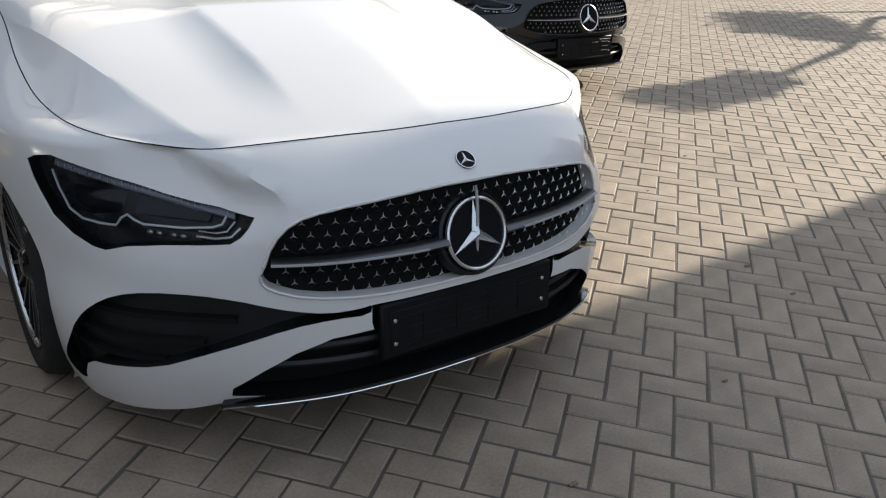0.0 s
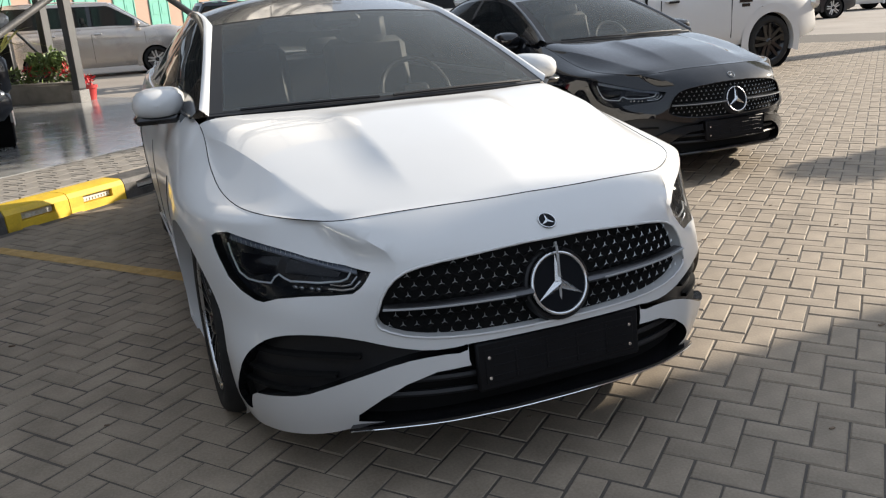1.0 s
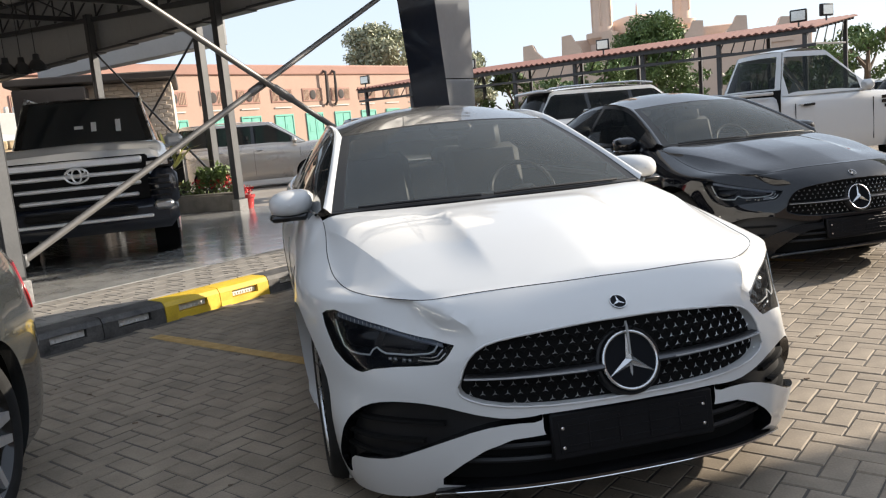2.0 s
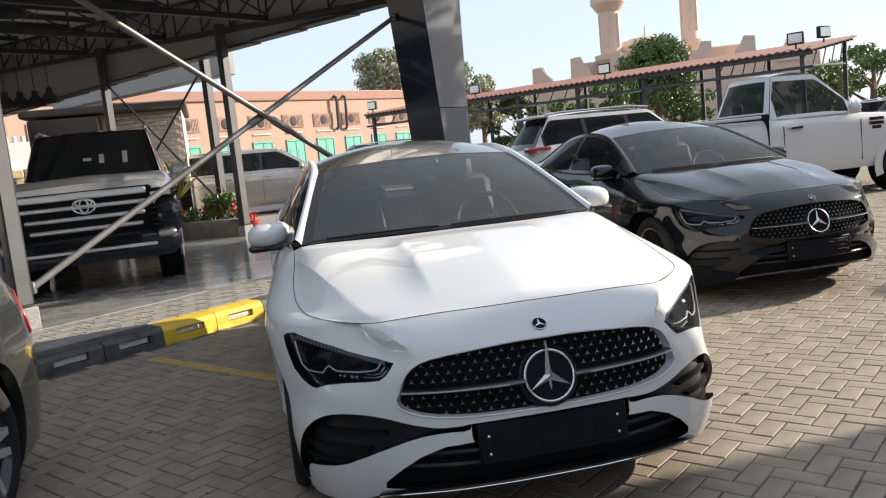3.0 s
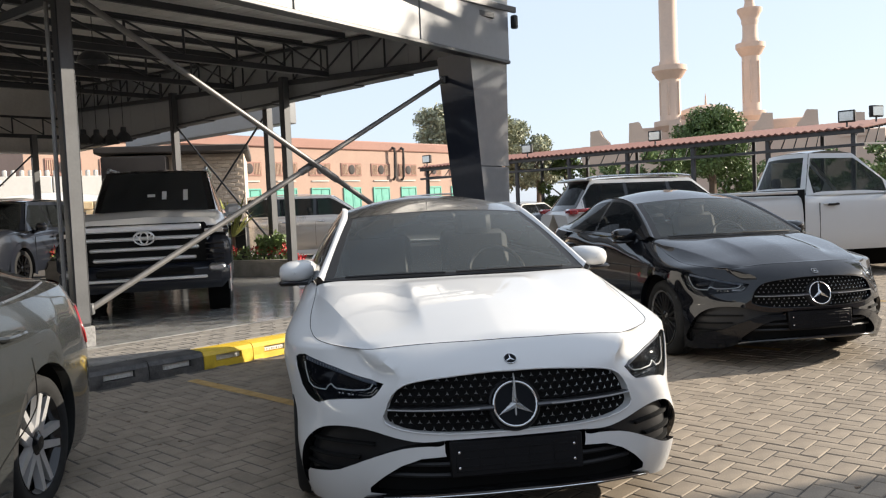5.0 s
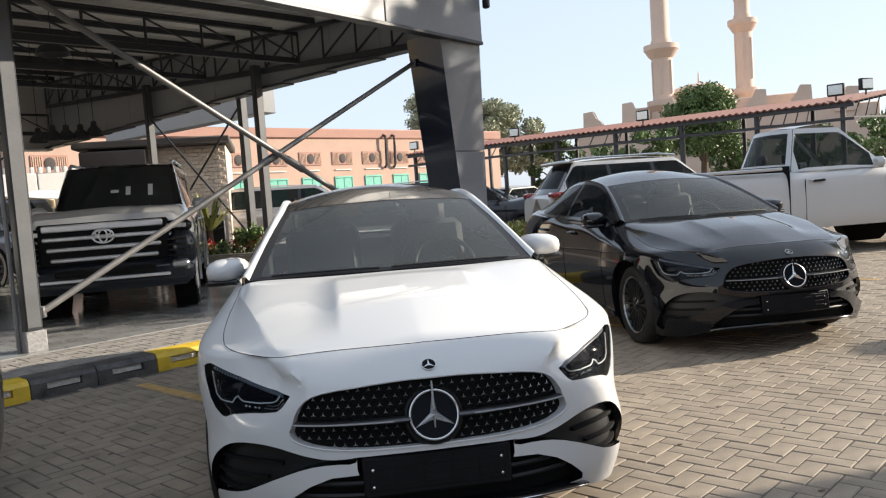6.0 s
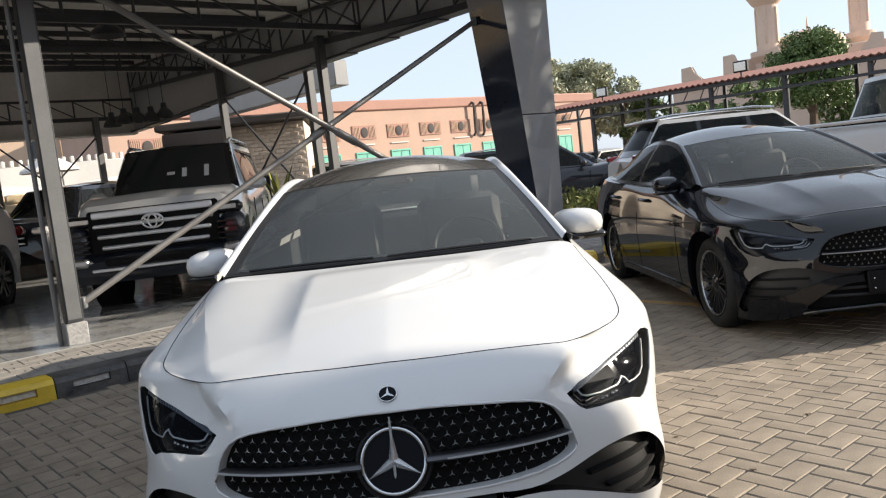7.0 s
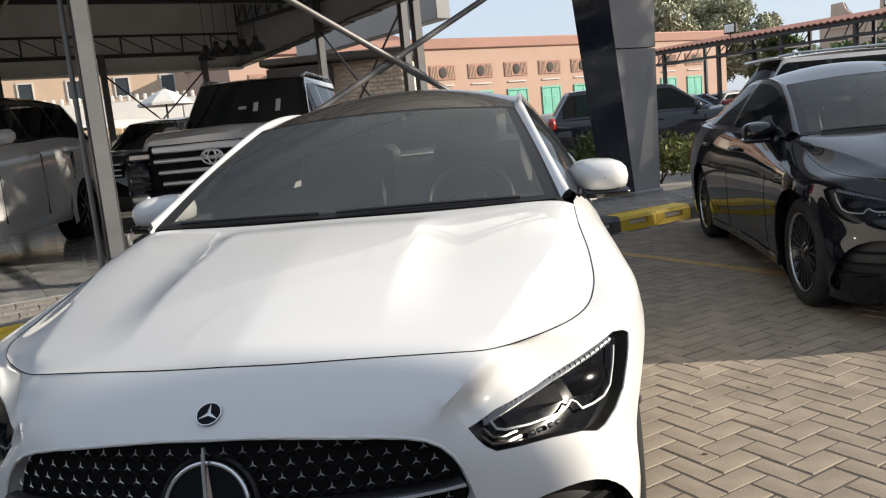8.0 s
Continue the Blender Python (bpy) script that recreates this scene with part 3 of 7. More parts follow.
sg.box((0, 0, 0), (d.length, 0.4, 0.62), 0.02, Matrix.Translation((a + b) / 2 + Vector((0, 0, 3.98))) @ d.to_track_quat("X", "Z").to_matrix().to_4x4())
tagged(sg.make("sign_board", CLAD), "grey panelled sign board above the far drive", "sign board")


# ---- buildings and distance ----
def wall_frame(p, q):
    """A frame with x along p to q, y into the wall, z up."""
    d = Vector((q[0] - p[0], q[1] - p[1], 0))
    return Matrix.Translation((p[0], p[1], 0)) @ Matrix.Rotation(math.atan2(d.y, d.x), 4, "Z"), d.length


def pink_building():
    W, L = wall_frame((-17, 39.5), (13, 66))
    b = empty("storage_building", W @ Matrix.Diagonal((1, 1, 1.2, 1)), "long single storey pink plaster building with green doors", "building")
    m = Mesh()
    m.box((L / 2, 4, 2.4), (L, 8, 4.8), 0.03)
    m.make("wall", PINK, b)
    m = Mesh()
    m.box((L / 2, 4, 5.05), (L + 0.3, 8.3, 0.55), 0.06)
    m.make("parapet", PINK_DARK, b, "brick red parapet band")
    x = 2.0
    while x < L - 2:
        f = Mesh()
        for dx in (-0.78, 0.78):
            f.box((x + dx, -0.03, 1.25), (0.09, 0.10, 2.5), 0.01)
        f.box((x, -0.03, 2.52), (1.65, 0.10, 0.10), 0.01)
        d = f.make("door", GREEN_DOOR, b, "green double door")
        for dx in (-0.37, 0.37):
            f = Mesh()
            f.box((x + dx, -0.015, 1.23), (0.70, 0.06, 2.44), 0.012)
            for z in (0.6, 1.75):
                f.box((x + dx, -0.05, z), (0.42, 0.02, 0.75 if z < 1 else 0.55), 0.008)
            f.make("leaf", GREEN_DOOR, d)
        f = Mesh()
        f.box((x, -0.03, 2.95), (1.5, 0.10, 0.07), 0.01)
        f.make("lintel", WHITE_WALL, b)
        f = Mesh()
        f.box((x, -0.02, 3.62), (1.9, 0.08, 0.75), 0.01)
        g_ = f.make("vent_panel", PINK_DARK, b, "reddish lattice panel with round vent")
        f = Mesh()
        f.lathe([(0.02, 0.0), (0.26, 0.0), (0.28, 0.04), (0.22, 0.06), (0.02, 0.05)], 16, Matrix.Translation((x, -0.06, 3.62)) @ Matrix.Rotation(radians(90), 4, "X"))
        f.make("vent", HUT_DARK, g_)
        for dx in (-0.62, 0.62):
            f = Mesh()
            for k in range(5):
                f.box((x + dx - 0.22 + 0.11 * k, -0.075, 3.62), (0.03, 0.03, 0.6))
            f.make("lattice", VILLA, g_)
        x += 2.85
    m = Mesh()
    for dx in (0, 0.9):
        m.tube([(26 + dx, -0.1, 3.0), (26 + dx, -0.3, 3.2), (26 + dx, -0.35, 4.2), (26 + dx, -0.35, 4.9), (26 + dx, 0.1, 5.05)], 0.10, 8)
    m.make("duct", HUT_DARK, b, "dark ventilation ducts")
    # hipped red roof on the left part
    m = Mesh()
    m.add([(3, 1.5, 5.3), (13, 1.5, 5.3), (13, 8, 5.3), (3, 8, 5.3), (7, 4.8, 6.9), (9, 4.8, 6.9)], [(0, 1, 5, 4), (1, 2, 5), (2, 3, 4, 5), (3, 0, 4)])
    m.make("hip_roof", ROOF_RED, b, "low red hipped roof")


pink_building()


def hut():
    b = empty("brick_hut", pose(-8.3, 20.8, 0, 0, 0, 6) @ Matrix.Diagonal((1, 1, 1.12, 1)), "small pale brick hut with a dark flat roof", "hut")
    m = Mesh()
    m.box((2.7, 2.0, 1.45), (3.8, 4.0, 2.9), 0.02)
    m.make("wall", HUT_BRICK, b)
    m = Mesh()
    m.box((1.60, -0.35, 1.42), (1.75, 0.7, 2.84), 0.03)
    m.make("lean_to", HUT_DARK, b, "dark timber front")
    m = Mesh()
    m.box((2.65, 1.8, 3.0), (4.2, 5.0, 0.18), 0.03)
    m.make("roof", HUT_DARK, b)
    # courses of bricks on the lit wall
    rnd = random.Random(3)
    brick_me = None
    for r in range(27):
        for c in range(9):
            x = 2.62 + c * 0.24 + (0.12 if r % 2 else 0)
            if x > 4.5:
                continue
            if brick_me is None:
                q = Mesh()
                q.box((0, 0, 0), (0.226, 0.05, 0.092), 0.008)
                o = q.make("brick", HUT_BRICK, b)
                brick_me = o.data
            else:
                o = new("brick", brick_me)
                o.parent = b
            o.location = (x, -0.012 + rnd.uniform(-0.006, 0.004), 0.1 + r * 0.103)


hut()


def villa(x, y, rz, w, d, h, name="villa"):
    b = empty(name, pose(x, y, 0, 0, 0, rz), "beige plastered villa with small dark windows", "house", "villas")
    m = Mesh()
    m.box((0, d / 2, h / 2), (w, d, h), 0.05)
    m.box((-w * 0.2, d * 0.4, h + 0.8), (w * 0.45, d * 0.6, 1.6), 0.05)
    m.make("wall", VILLA, b)
    m = Mesh()
    m.box((0, d / 2, h + 0.1), (w + 0.4, d + 0.4, 0.3), 0.05)
    m.make("cornice", PINK, b)
    k = max(2, int(w / 3))
    for r in range(max(1, int(h / 2.6))):
        for c in range(k):
            xx, zz = -w / 2 + (c + 0.5) * w / k, 1.3 + r * 2.6
            q = Mesh()
            for s_ in (-0.55, 0.55):
                q.box((xx + s_, -0.02, zz), (0.12, 0.12, 1.5), 0.01)
            for s_ in (-0.75, 0.75):
                q.box((xx, -0.02, zz + s_), (1.2, 0.12, 0.12), 0.01)
            o = q.make("window", WHITE_WALL, b)
            q = Mesh()
            q.box((xx, 0.02, zz), (1.0, 0.06, 1.42))
            q.make("pane", WINDOW_DARK, o, smooth=0)
    return b


villa(-36, 58, 28, 14, 8, 8.2)
villa(-52, 52, 38, 15, 8, 8.6)
villa(-22, 62, 20, 13, 8, 8.0)
villa(-29, 70, 24, 16, 8, 9.4)
villa(-68, 42, 50, 16, 8, 8.4)
m = Mesh()
W, L = wall_frame((-45, 16), (-8.5, 37))
for k in range(14):
    m.box((L * (k + 0.5) / 14, 0, 1.75), (L / 14 - 0.05, 0.3, 3.5), 0.03, W)
    for j in range(9):
        m.box((L * (k + (j + 0.5) / 9) / 14, 0, 3.62), (0.17, 0.22, 0.30), 0.04, W)
tagged(m.make("boundary_wall", WHITE_WALL), "white boundary wall with a notched top", "wall", kind="structure")
m = Mesh()
W, L = wall_frame((-36, 10.5), (-7.6, 26.5))
rnd = random.Random(5)
for r in range(7):
    x = 0.0
    while x < L:
        w = rnd.uniform(0.35, 0.7)
        m.box((x + w / 2, rnd.uniform(-0.03, 0.03), 0.16 + r * 0.3), (w - 0.03, 0.35, 0.28), 0.04, W)
        x += w
tagged(m.make("stone_wall", STONE), "low wall of rough yellow stone blocks", "wall", kind="structure")

# garden umbrella
um = empty("umbrella", pose(-12.6, 24.0, 0), "faded grey canvas parasol on a dark pole", "umbrella")
m = Mesh()
m.lathe([(0.03, 3.27), (0.3, 3.16), (0.62, 2.99), (0.93, 2.80), (0.95, 2.72), (0.88, 2.76), (0.25, 3.08)], 8)
m.make("canopy", CANVAS, um, smooth=10)
m = Mesh()
m.tube([(0, 0, 0), (0, 0, 3.33)], 0.035, 8)
m.make("pole", STEEL, um)

# shade sails low in the distance
m = Mesh()
m.grid(lambda a, b: (-30 + 20 * a, 22 + 9 * a + 5 * b, 2.35 + 0.35 * b + 0.12 * math.sin(a * 25)), 30, 3)
tagged(m.make("shade_cover", CANVAS, thick=0.03), "pale fabric shade cover over far parking", "shade cover")
for k in range(6):
    m = Mesh()
    x, y = -30 + 4 * k, 22 + 1.8 * k
    m.tube([(x, y + 0.2, 0), (x, y + 0.2, 2.4)], 0.05, 8)
    tagged(m.make("cover_post", STEEL), "thin dark post under the shade cover", "post", "cover posts")

# right-hand building, out of sight, whose corner throws the long shade over the bays
m = Mesh()
m.prism([(-31, 0), (1.60, 0), (1.61, 5.2), (1.55, 6.2), (1.16, 9.2), (-31, 9.2)], 14.0, 30.0, Matrix(((0, 0, 1, 0), (1, 0, 0, 0), (0, 1, 0, 0), (0, 0, 0, 1))))
tagged(m.make("side_building", PINK), "plain plastered building beside the parking", "building", kind="structure")


# far row that closes the view behind the camera's right hand
m = Mesh()
m.box((0, 0, 5.0), (12, 90, 10), 0.05, Matrix.Translation((74.0, 32.0, 0)))
tagged(m.make("far_row", VILLA), "plain row of buildings beyond the car park", "building", kind="structure")


# unseen block added to close the place behind the camera and cut low sky light
m = Mesh()
m.box((0, 0, 2.8), (90, 9, 5.6), 0.05, Matrix.Translation((-20.0, -48.0, 0)))
tagged(m.make("rear_closing_block", VILLA), "unseen plain block added to close off the low sky", "building", kind="structure")


# red roofed carport
def carport():
    c = empty("carport", Matrix.Translation((13.0, 16.8, 0)) @ Matrix.Rotation(KA, 4, "Z"), "steel carport with a red ribbed tile roof", "carport")
    L, D = 16.5, 5.0                                               # along n, along u
    m = Mesh()
    rows = 84
    for k in range(rows):
        y0, y1 = L * k / rows, L * (k + 1) / rows
        ym = (y0 + y1) / 2
        f = lambda x: 3.02 + 0.105 * x
        m.add([(-0.25, y0, f(-0.25)), (D, y0, f(D)), (D, ym, f(D) + 0.05), (-0.25, ym, f(-0.25) + 0.05)], [(0, 1, 2, 3)])
        m.add([(-0.25, ym, f(-0.25) + 0.05), (D, ym, f(D) + 0.05), (D, y1, f(D)), (-0.25, y1, f(-0.25))], [(0, 1, 2, 3)])
    m.make("roof", ROOF_RED, c, smooth=0, thick=0.03)
    m = Mesh()
    bar(m, (-0.1, 0, 2.92), (-0.1, L, 2.92), 0.08, 0.12)
    bar(m, (-0.1, 0, 2.55), (-0.1, L, 2.55), 0.06, 0.08)
    m.make("edge_beam", STEEL, c)
    for k in range(8):
        y = 0.3 + k * (L - 0.6) / 7
        for x in (0.0, D - 0.3):
            m = Mesh()
            bar(m, (x, y, 0), (x, y, 2.95 + 0.1 * x), 0.12, 0.12)
            m.make("post", STEEL, c)
        m = Mesh()
        bar(m, (0, y, 2.6), (D - 0.3, y, 2.75), 0.06, 0.06)
        bar(m, (0, y, 2.95), (D - 0.3, y, 3.5), 0.06, 0.06)
        for j in range(5):
            bar(m, (D * j / 5, y, 2.62 + 0.1 * j / 5), (D * (j + 0.5) / 5, y, 3.0 + 0.5 * j / 5), 0.03, 0.03)
        m.make("rafter", STEEL, c)
    for k in range(10):
        x = 0.3 + k * 0.46
        m = Mesh()
        bar(m, (x, 0, 2.96 + 0.105 * x), (x, L, 2.96 + 0.105 * x), 0.04, 0.06)
        m.make("purlin", STEEL, c)
    return c


cp = carport()
CPM = cp.matrix_world.copy()


def floodlight(m):
    f = empty("floodlight", m, "black framed floodlight on a short bracket", "floodlight", "floodlights")
    q = Mesh()
    q.box((0, 0, 0.28), (0.42, 0.12, 0.32), 0.02)
    q.make("housing", PLASTIC, f)
    q = Mesh()
    q.box((0, -0.065, 0.28), (0.34, 0.02, 0.24), 0.004)
    q.make("lens", WHITE_LENS, f)
    q = Mesh()
    q.tube([(0, 0, 0), (0, 0, 0.14)], 0.025, 6)
    q.make("bracket", STEEL, f)


for y in (0.4, 6.0, 11.0, 16.0):
    floodlight(CPM @ pose(-0.2, y, 3.04, 0, 0, -85))
floodlight(CPM @ pose(1.0, 0.0, 3.2, 0, 0, -30))

# red sign beyond the pickup
m = Mesh()
m.box((0, 0, 0), (0.6, 0.12, 0.65), 0.03, pose(21.5, 24, 3.3, 0, 0, -40))
m.tube([(21.5, 24, 0), (21.5, 24, 3.0)], 0.06, 8)
tagged(m.make("road_sign", RED_SIGN), "red sign board on a post", "sign")


# ---- mosque ----
def minaret(x, y, h1, h2, top, r):
    b = empty("minaret", pose(x, y, 0), "sand coloured minaret with round balconies", "minaret", "minarets")
    m = Mesh()
    m.lathe([(r * 1.25, 0), (r * 1.2, h1 - 0.6), (r * 1.0, h1), (r * 0.98, h2 - 1), (r * 0.95, h2 + 1), (r * 0.85, h2 + 1.2), (r * 0.82, top - 1.5), (r * 0.82, top)], 12, )
    m.make("shaft", MOSQUE, b, smooth=50)
    for z, k in ((h1, 1.0), (h2, 1.05)):
        q = Mesh()
        q.lathe([(r * 0.9, z - 1.0), (r * 1.15 * k, z - 0.7), (r * 1.45 * k, z - 0.1), (r * 1.55 * k, z), (r * 1.55 * k, z + 0.55), (r * 1.42 * k, z + 0.55), (r * 1.4 * k, z + 0.1), (r * 0.9, z + 0.1)], 16)
        q.make("balcony", MOSQUE, b)
    q = Mesh()
    q.lathe([(r * 0.8, top - 1.6), (r * 0.95, top - 1.1), (r * 0.9, top - 0.9), (r * 1.1, top - 0.4), (r * 1.35, top), (r * 1.4, top + 0.4), (r * 0.7, top + 0.45), (r * 0.5, top + 1.2), (r * 0.62, top + 2.0), (0.05, top + 3.4)], 12)
    q.make("crown", MOSQUE, b)
    for k in range(6):
        q = Mesh()
        t = 2 * math.pi * k / 6
        q.box((r * 0.97 * math.cos(t), r * 0.97 * math.sin(t), (h1 + h2) / 2), (0.18, 0.18, (h2 - h1) * 0.6), 0.03)
        q.make("rib", MOSQUE, b)


def az(a, dist, z=0.0):
    return (-0.6 + dist * math.sin(radians(a)), -3.0 + dist * math.cos(radians(a)), z)


minaret(*az(22.55, 92)[:2], 9.2, 15.2, 27.0, 1.15)
minaret(*az(27.75, 100)[:2], 10.4, 18.2, 22.3, 1.0)
mq = empty("mosque", pose(*az(26, 90)[:2], 0, 0, 0, -26), "sand coloured mosque hall with a low dome", "mosque")
m = Mesh()
m.box((0, 6, 3.7), (30, 14, 7.4), 0.1)
m.box((0, 7, 8.3), (18, 9, 2.0), 0.1)
m.make("hall", MOSQUE, mq)
m = Mesh()
m.lathe([(2.8, 9.0), (2.8, 9.7), (2.6, 10.1), (2.1, 10.6), (1.2, 10.95), (0.1, 11.1), (0.06, 12.0), (0.01, 12.4)], 20, Matrix.Translation((-1.9, 5, 0.5)) @ Matrix.Diagonal((1.25, 1.25, 1, 1)))
m.make("dome", MOSQUE, mq)
for k in range(7):
    m = Mesh()
    x = -13 + k * 4.2
    zt = 7.9 if abs(x) > 9 else 8.5
    sg_ = 1 if x > 0 else -1
    m.prism([(x - 1.3 * sg_, zt - 1.2), (x + 1.0 * sg_, zt - 1.2), (x + 0.9 * sg_, zt + 1.1), (x - 0.1 * sg_, zt + 1.2), (x - 0.4 * sg_, zt + 0.5), (x - 1.0 * sg_, zt - 0.1)], -0.6, 1.2, Matrix.Rotation(radians(90), 4, "X") @ Matrix.Identity(4))
    m.make("buttress", MOSQUE, mq)


# ---- plants ----
def leaves(mesh, centre, rad, count, size, rnd, flat=1.0):
    for _ in range(count):
        while True:
            p = Vector((rnd.uniform(-1, 1), rnd.uniform(-1, 1), rnd.uniform(-1, 1)))
            if p.length < 1:
                break
        p = p * (0.55 + 0.45 * rnd.random())
        c = Vector(centre) + Vector((p.x * rad[0], p.y * rad[1], p.z * rad[2]))
        a = Vector((rnd.gauss(0, 1), rnd.gauss(0, 1), rnd.gauss(0, 1) * flat)).normalized()
        b = a.cross(Vector((rnd.gauss(0, 1), rnd.gauss(0, 1), rnd.gauss(0, 1)))).normalized()
        s = size * rnd.uniform(0.6, 1.4)
        mesh.add([c - a * s, c + b * s * 0.42, c + a * s, c - b * s * 0.42], [(0, 1, 2, 3)])


def tree(x, y, h, w, seed, leaf, name="tree", label="rounded green tree with dense uneven foliage", clumps=26, per=150, size=0.16, trunk=0.3):
    rnd = random.Random(seed)
    t = empty(name, pose(x, y, 0), label, "tree", "trees")
    m = Mesh()
    m.tube([(0, 0, 0), (0.1, 0.05, h * trunk), (0.15, 0, h * 0.75)], [w * 0.05, w * 0.04, w * 0.015], 8)
    for k in range(6):
        a = rnd.uniform(0, 6.28)
        m.tube([(0.08, 0, h * (trunk + 0.05 * k)), (w * 0.25 * math.cos(a), w * 0.25 * math.sin(a), h * (0.5 + 0.06 * k))], [w * 0.025, w * 0.008], 6)
    m.make("trunk", BARK, t)
    m = Mesh()
    for k in range(clumps):
        a, rr = rnd.uniform(0, 6.28), math.sqrt(rnd.random()) * w * 0.40
        z = h * (trunk + 0.12 + (0.84 - trunk) * rnd.random())
        lim = 1 - 0.55 * abs((z / h - 0.62) / 0.4)
        leaves(m, (rr * lim * math.cos(a), rr * lim * math.sin(a), z), (w * 0.15, w * 0.15, h * 0.10), per, size, rnd)
    m.make("crown", leaf, t, smooth=0, weld=False)


tree(8.3, 71, 10.6, 8.6, 1, LEAF_GREY, label="grey green feathery tree behind the carport", size=0.19, clumps=60, per=260, trunk=0.2)
tree(13.6, 75, 10.4, 9.0, 2, LEAF_GREY, label="wide grey green tree behind the carport", size=0.19, clumps=60, per=260, trunk=0.2)
tree(17.6, 74, 8.0, 6.5, 8, LEAF_GREY, label="low grey green tree behind the carport", size=0.19, clumps=40, per=240, trunk=0.2)
tree(16.5, 33.5, 5.5, 4.6, 3, LEAF, label="dense dark green round tree behind the carport", size=0.085, clumps=64, per=480, trunk=0.34)
tree(12.6, 30.5, 3.6, 3.2, 4, LEAF, label="small leafy tree behind the carport posts", size=0.10, clumps=18)
tree(8.6, 30.0, 3.2, 3.0, 6, LEAF, label="small leafy tree behind the carport posts", size=0.10, clumps=18)
for x, y, h, w, k in ((19.5, 36.5, 3.8, 4.2, 41), (22.5, 34.5, 3.4, 4.0, 42), (25.0, 33.0, 3.6, 4.2, 43), (13.4, 37.5, 3.2, 3.6, 44)):
    tree(x, y, h, w, k, LEAF, label="bushy green tree standing behind the carport", size=0.13, clumps=24, per=110, trunk=0.12)
# unseen tree, added to keep sun off the white SUV and the fascia
tree(17.5, 10.4, 10.8, 7.6, 51, LEAF, label="unseen tall tree added to shade the showroom cars", size=0.15, clumps=46, per=130, trunk=0.42)
# low tree at the edge of the drive, known by its shadow on the pavers
lt = empty("tree", pose(17.6, 5.5, 0), "low spreading tree at the edge of the drive", "tree", "trees")
m = Mesh()
m.tube([(0, 0, 0), (0.05, 0, 1.4), (-0.2, -0.1, 2.7)], [0.13, 0.11, 0.08], 8)
m.tube([(-0.2, -0.1, 2.7), (-2.4, -1.4, 3.0), (-4.2, -2.0, 3.1), (-5.6, -2.2, 3.25)], [0.07, 0.06, 0.045, 0.02], 8)
m.tube([(0, 0, 1.9), (0.5, 0.6, 3.0), (0.2, 0.9, 3.6)], [0.08, 0.05, 0.03], 8)
m.make("trunk", BARK, lt)
m, rl = Mesh(), random.Random(77)
for cx, cy, cz, ra, rz, k in ((-5.3, -2.2, 3.2, 0.42, 0.26, 520), (-4.6, -2.05, 3.15, 0.36, 0.2, 330), (-0.4, -0.1, 3.4, 0.95, 0.34, 900), (-1.0, -0.7, 3.2, 0.6, 0.22, 420), (0.5, 0.6, 3.6, 0.8, 0.4, 500)):
    leaves(m, (cx, cy, cz), (ra * 1.3, ra, rz), k, 0.085, rl)
m.make("crown", LEAF, lt, smooth=0, weld=False)
tree(30.0, 36.0, 4.6, 5.0, 7, LEAF, label="dark green tree past the car park", size=0.14, clumps=20)


def bush(x, y, z, w, h, seed, leaf, label, n=700, size=0.05):
    rnd = random.Random(seed)
    b = empty("shrub", pose(x, y, z), label, "shrub", "shrubs")
    m = Mesh()
    for k in range(9):
        a = rnd.uniform(0, 6.28)
        m.tube([(0, 0, 0), (w * 0.3 * math.cos(a), w * 0.3 * math.sin(a), h * 0.8)], [0.012, 0.004], 5)
    m.make("stems", BARK, b)
    m = Mesh()
    for k in range(7):
        a = rnd.uniform(0, 6.28)
        leaves(m, (w * 0.28 * math.cos(a), w * 0.28 * math.sin(a), h * rnd.uniform(0.35, 0.75)), (w * 0.28, w * 0.28, h * 0.3), n // 7, size, rnd)
    m.make("foliage", leaf, b, smooth=0, weld=False)


bp = kerb_point(6.75, 1.9, KH)
bush(bp.x, bp.y, KH, 1.2, 0.9, 11, LEAF_YELLOW, "yellow green shrub at the foot of the pillar", 1500, 0.045)
bp = kerb_point(6.3, 2.5, KH)
bush(bp.x, bp.y, KH, 1.0, 0.85, 12, LEAF, "green shrub beside the pillar", 1200, 0.045)
bp = kerb_point(7.6, 2.0, KH)
bush(bp.x, bp.y, KH, 1.2, 0.8, 13, LEAF_YELLOW, "yellow green shrub behind the black car", 1200, 0.045)


def palm_plant(x, y, z, h, seed):
    rnd = random.Random(seed)
    b = empty("yucca_plant", pose(x, y, z), "spiky green potted yucca plant", "plant", "yucca plants")
    m = Mesh()
    for k in range(26):
        a, t = rnd.uniform(0, 6.28), rnd.uniform(0.25, 1.25)
        L = h * rnd.uniform(0.55, 0.8)
        d = Vector((math.cos(a) * math.sin(t), math.sin(a) * math.sin(t), math.cos(t)))
        side = d.cross(Vector((0, 0, 1))).normalized() * 0.035
        o = Vector((0, 0, h * 0.35))
        mid = o + d * L * 0.6
        tip = o + d * L + Vector((0, 0, -0.25 * L * math.sin(t)))
        m.add([o - side * 0.6, o + side * 0.6, mid + side, tip, mid - side], [(0, 1, 2, 4), (4, 2, 3)])
    m.make("leaves", LEAF_YELLOW, b, smooth=0)
    m = Mesh()
    m.tube([(0, 0, 0), (0, 0, h * 0.4)], [0.06, 0.045], 8)
    m.make("stem", BARK, b)


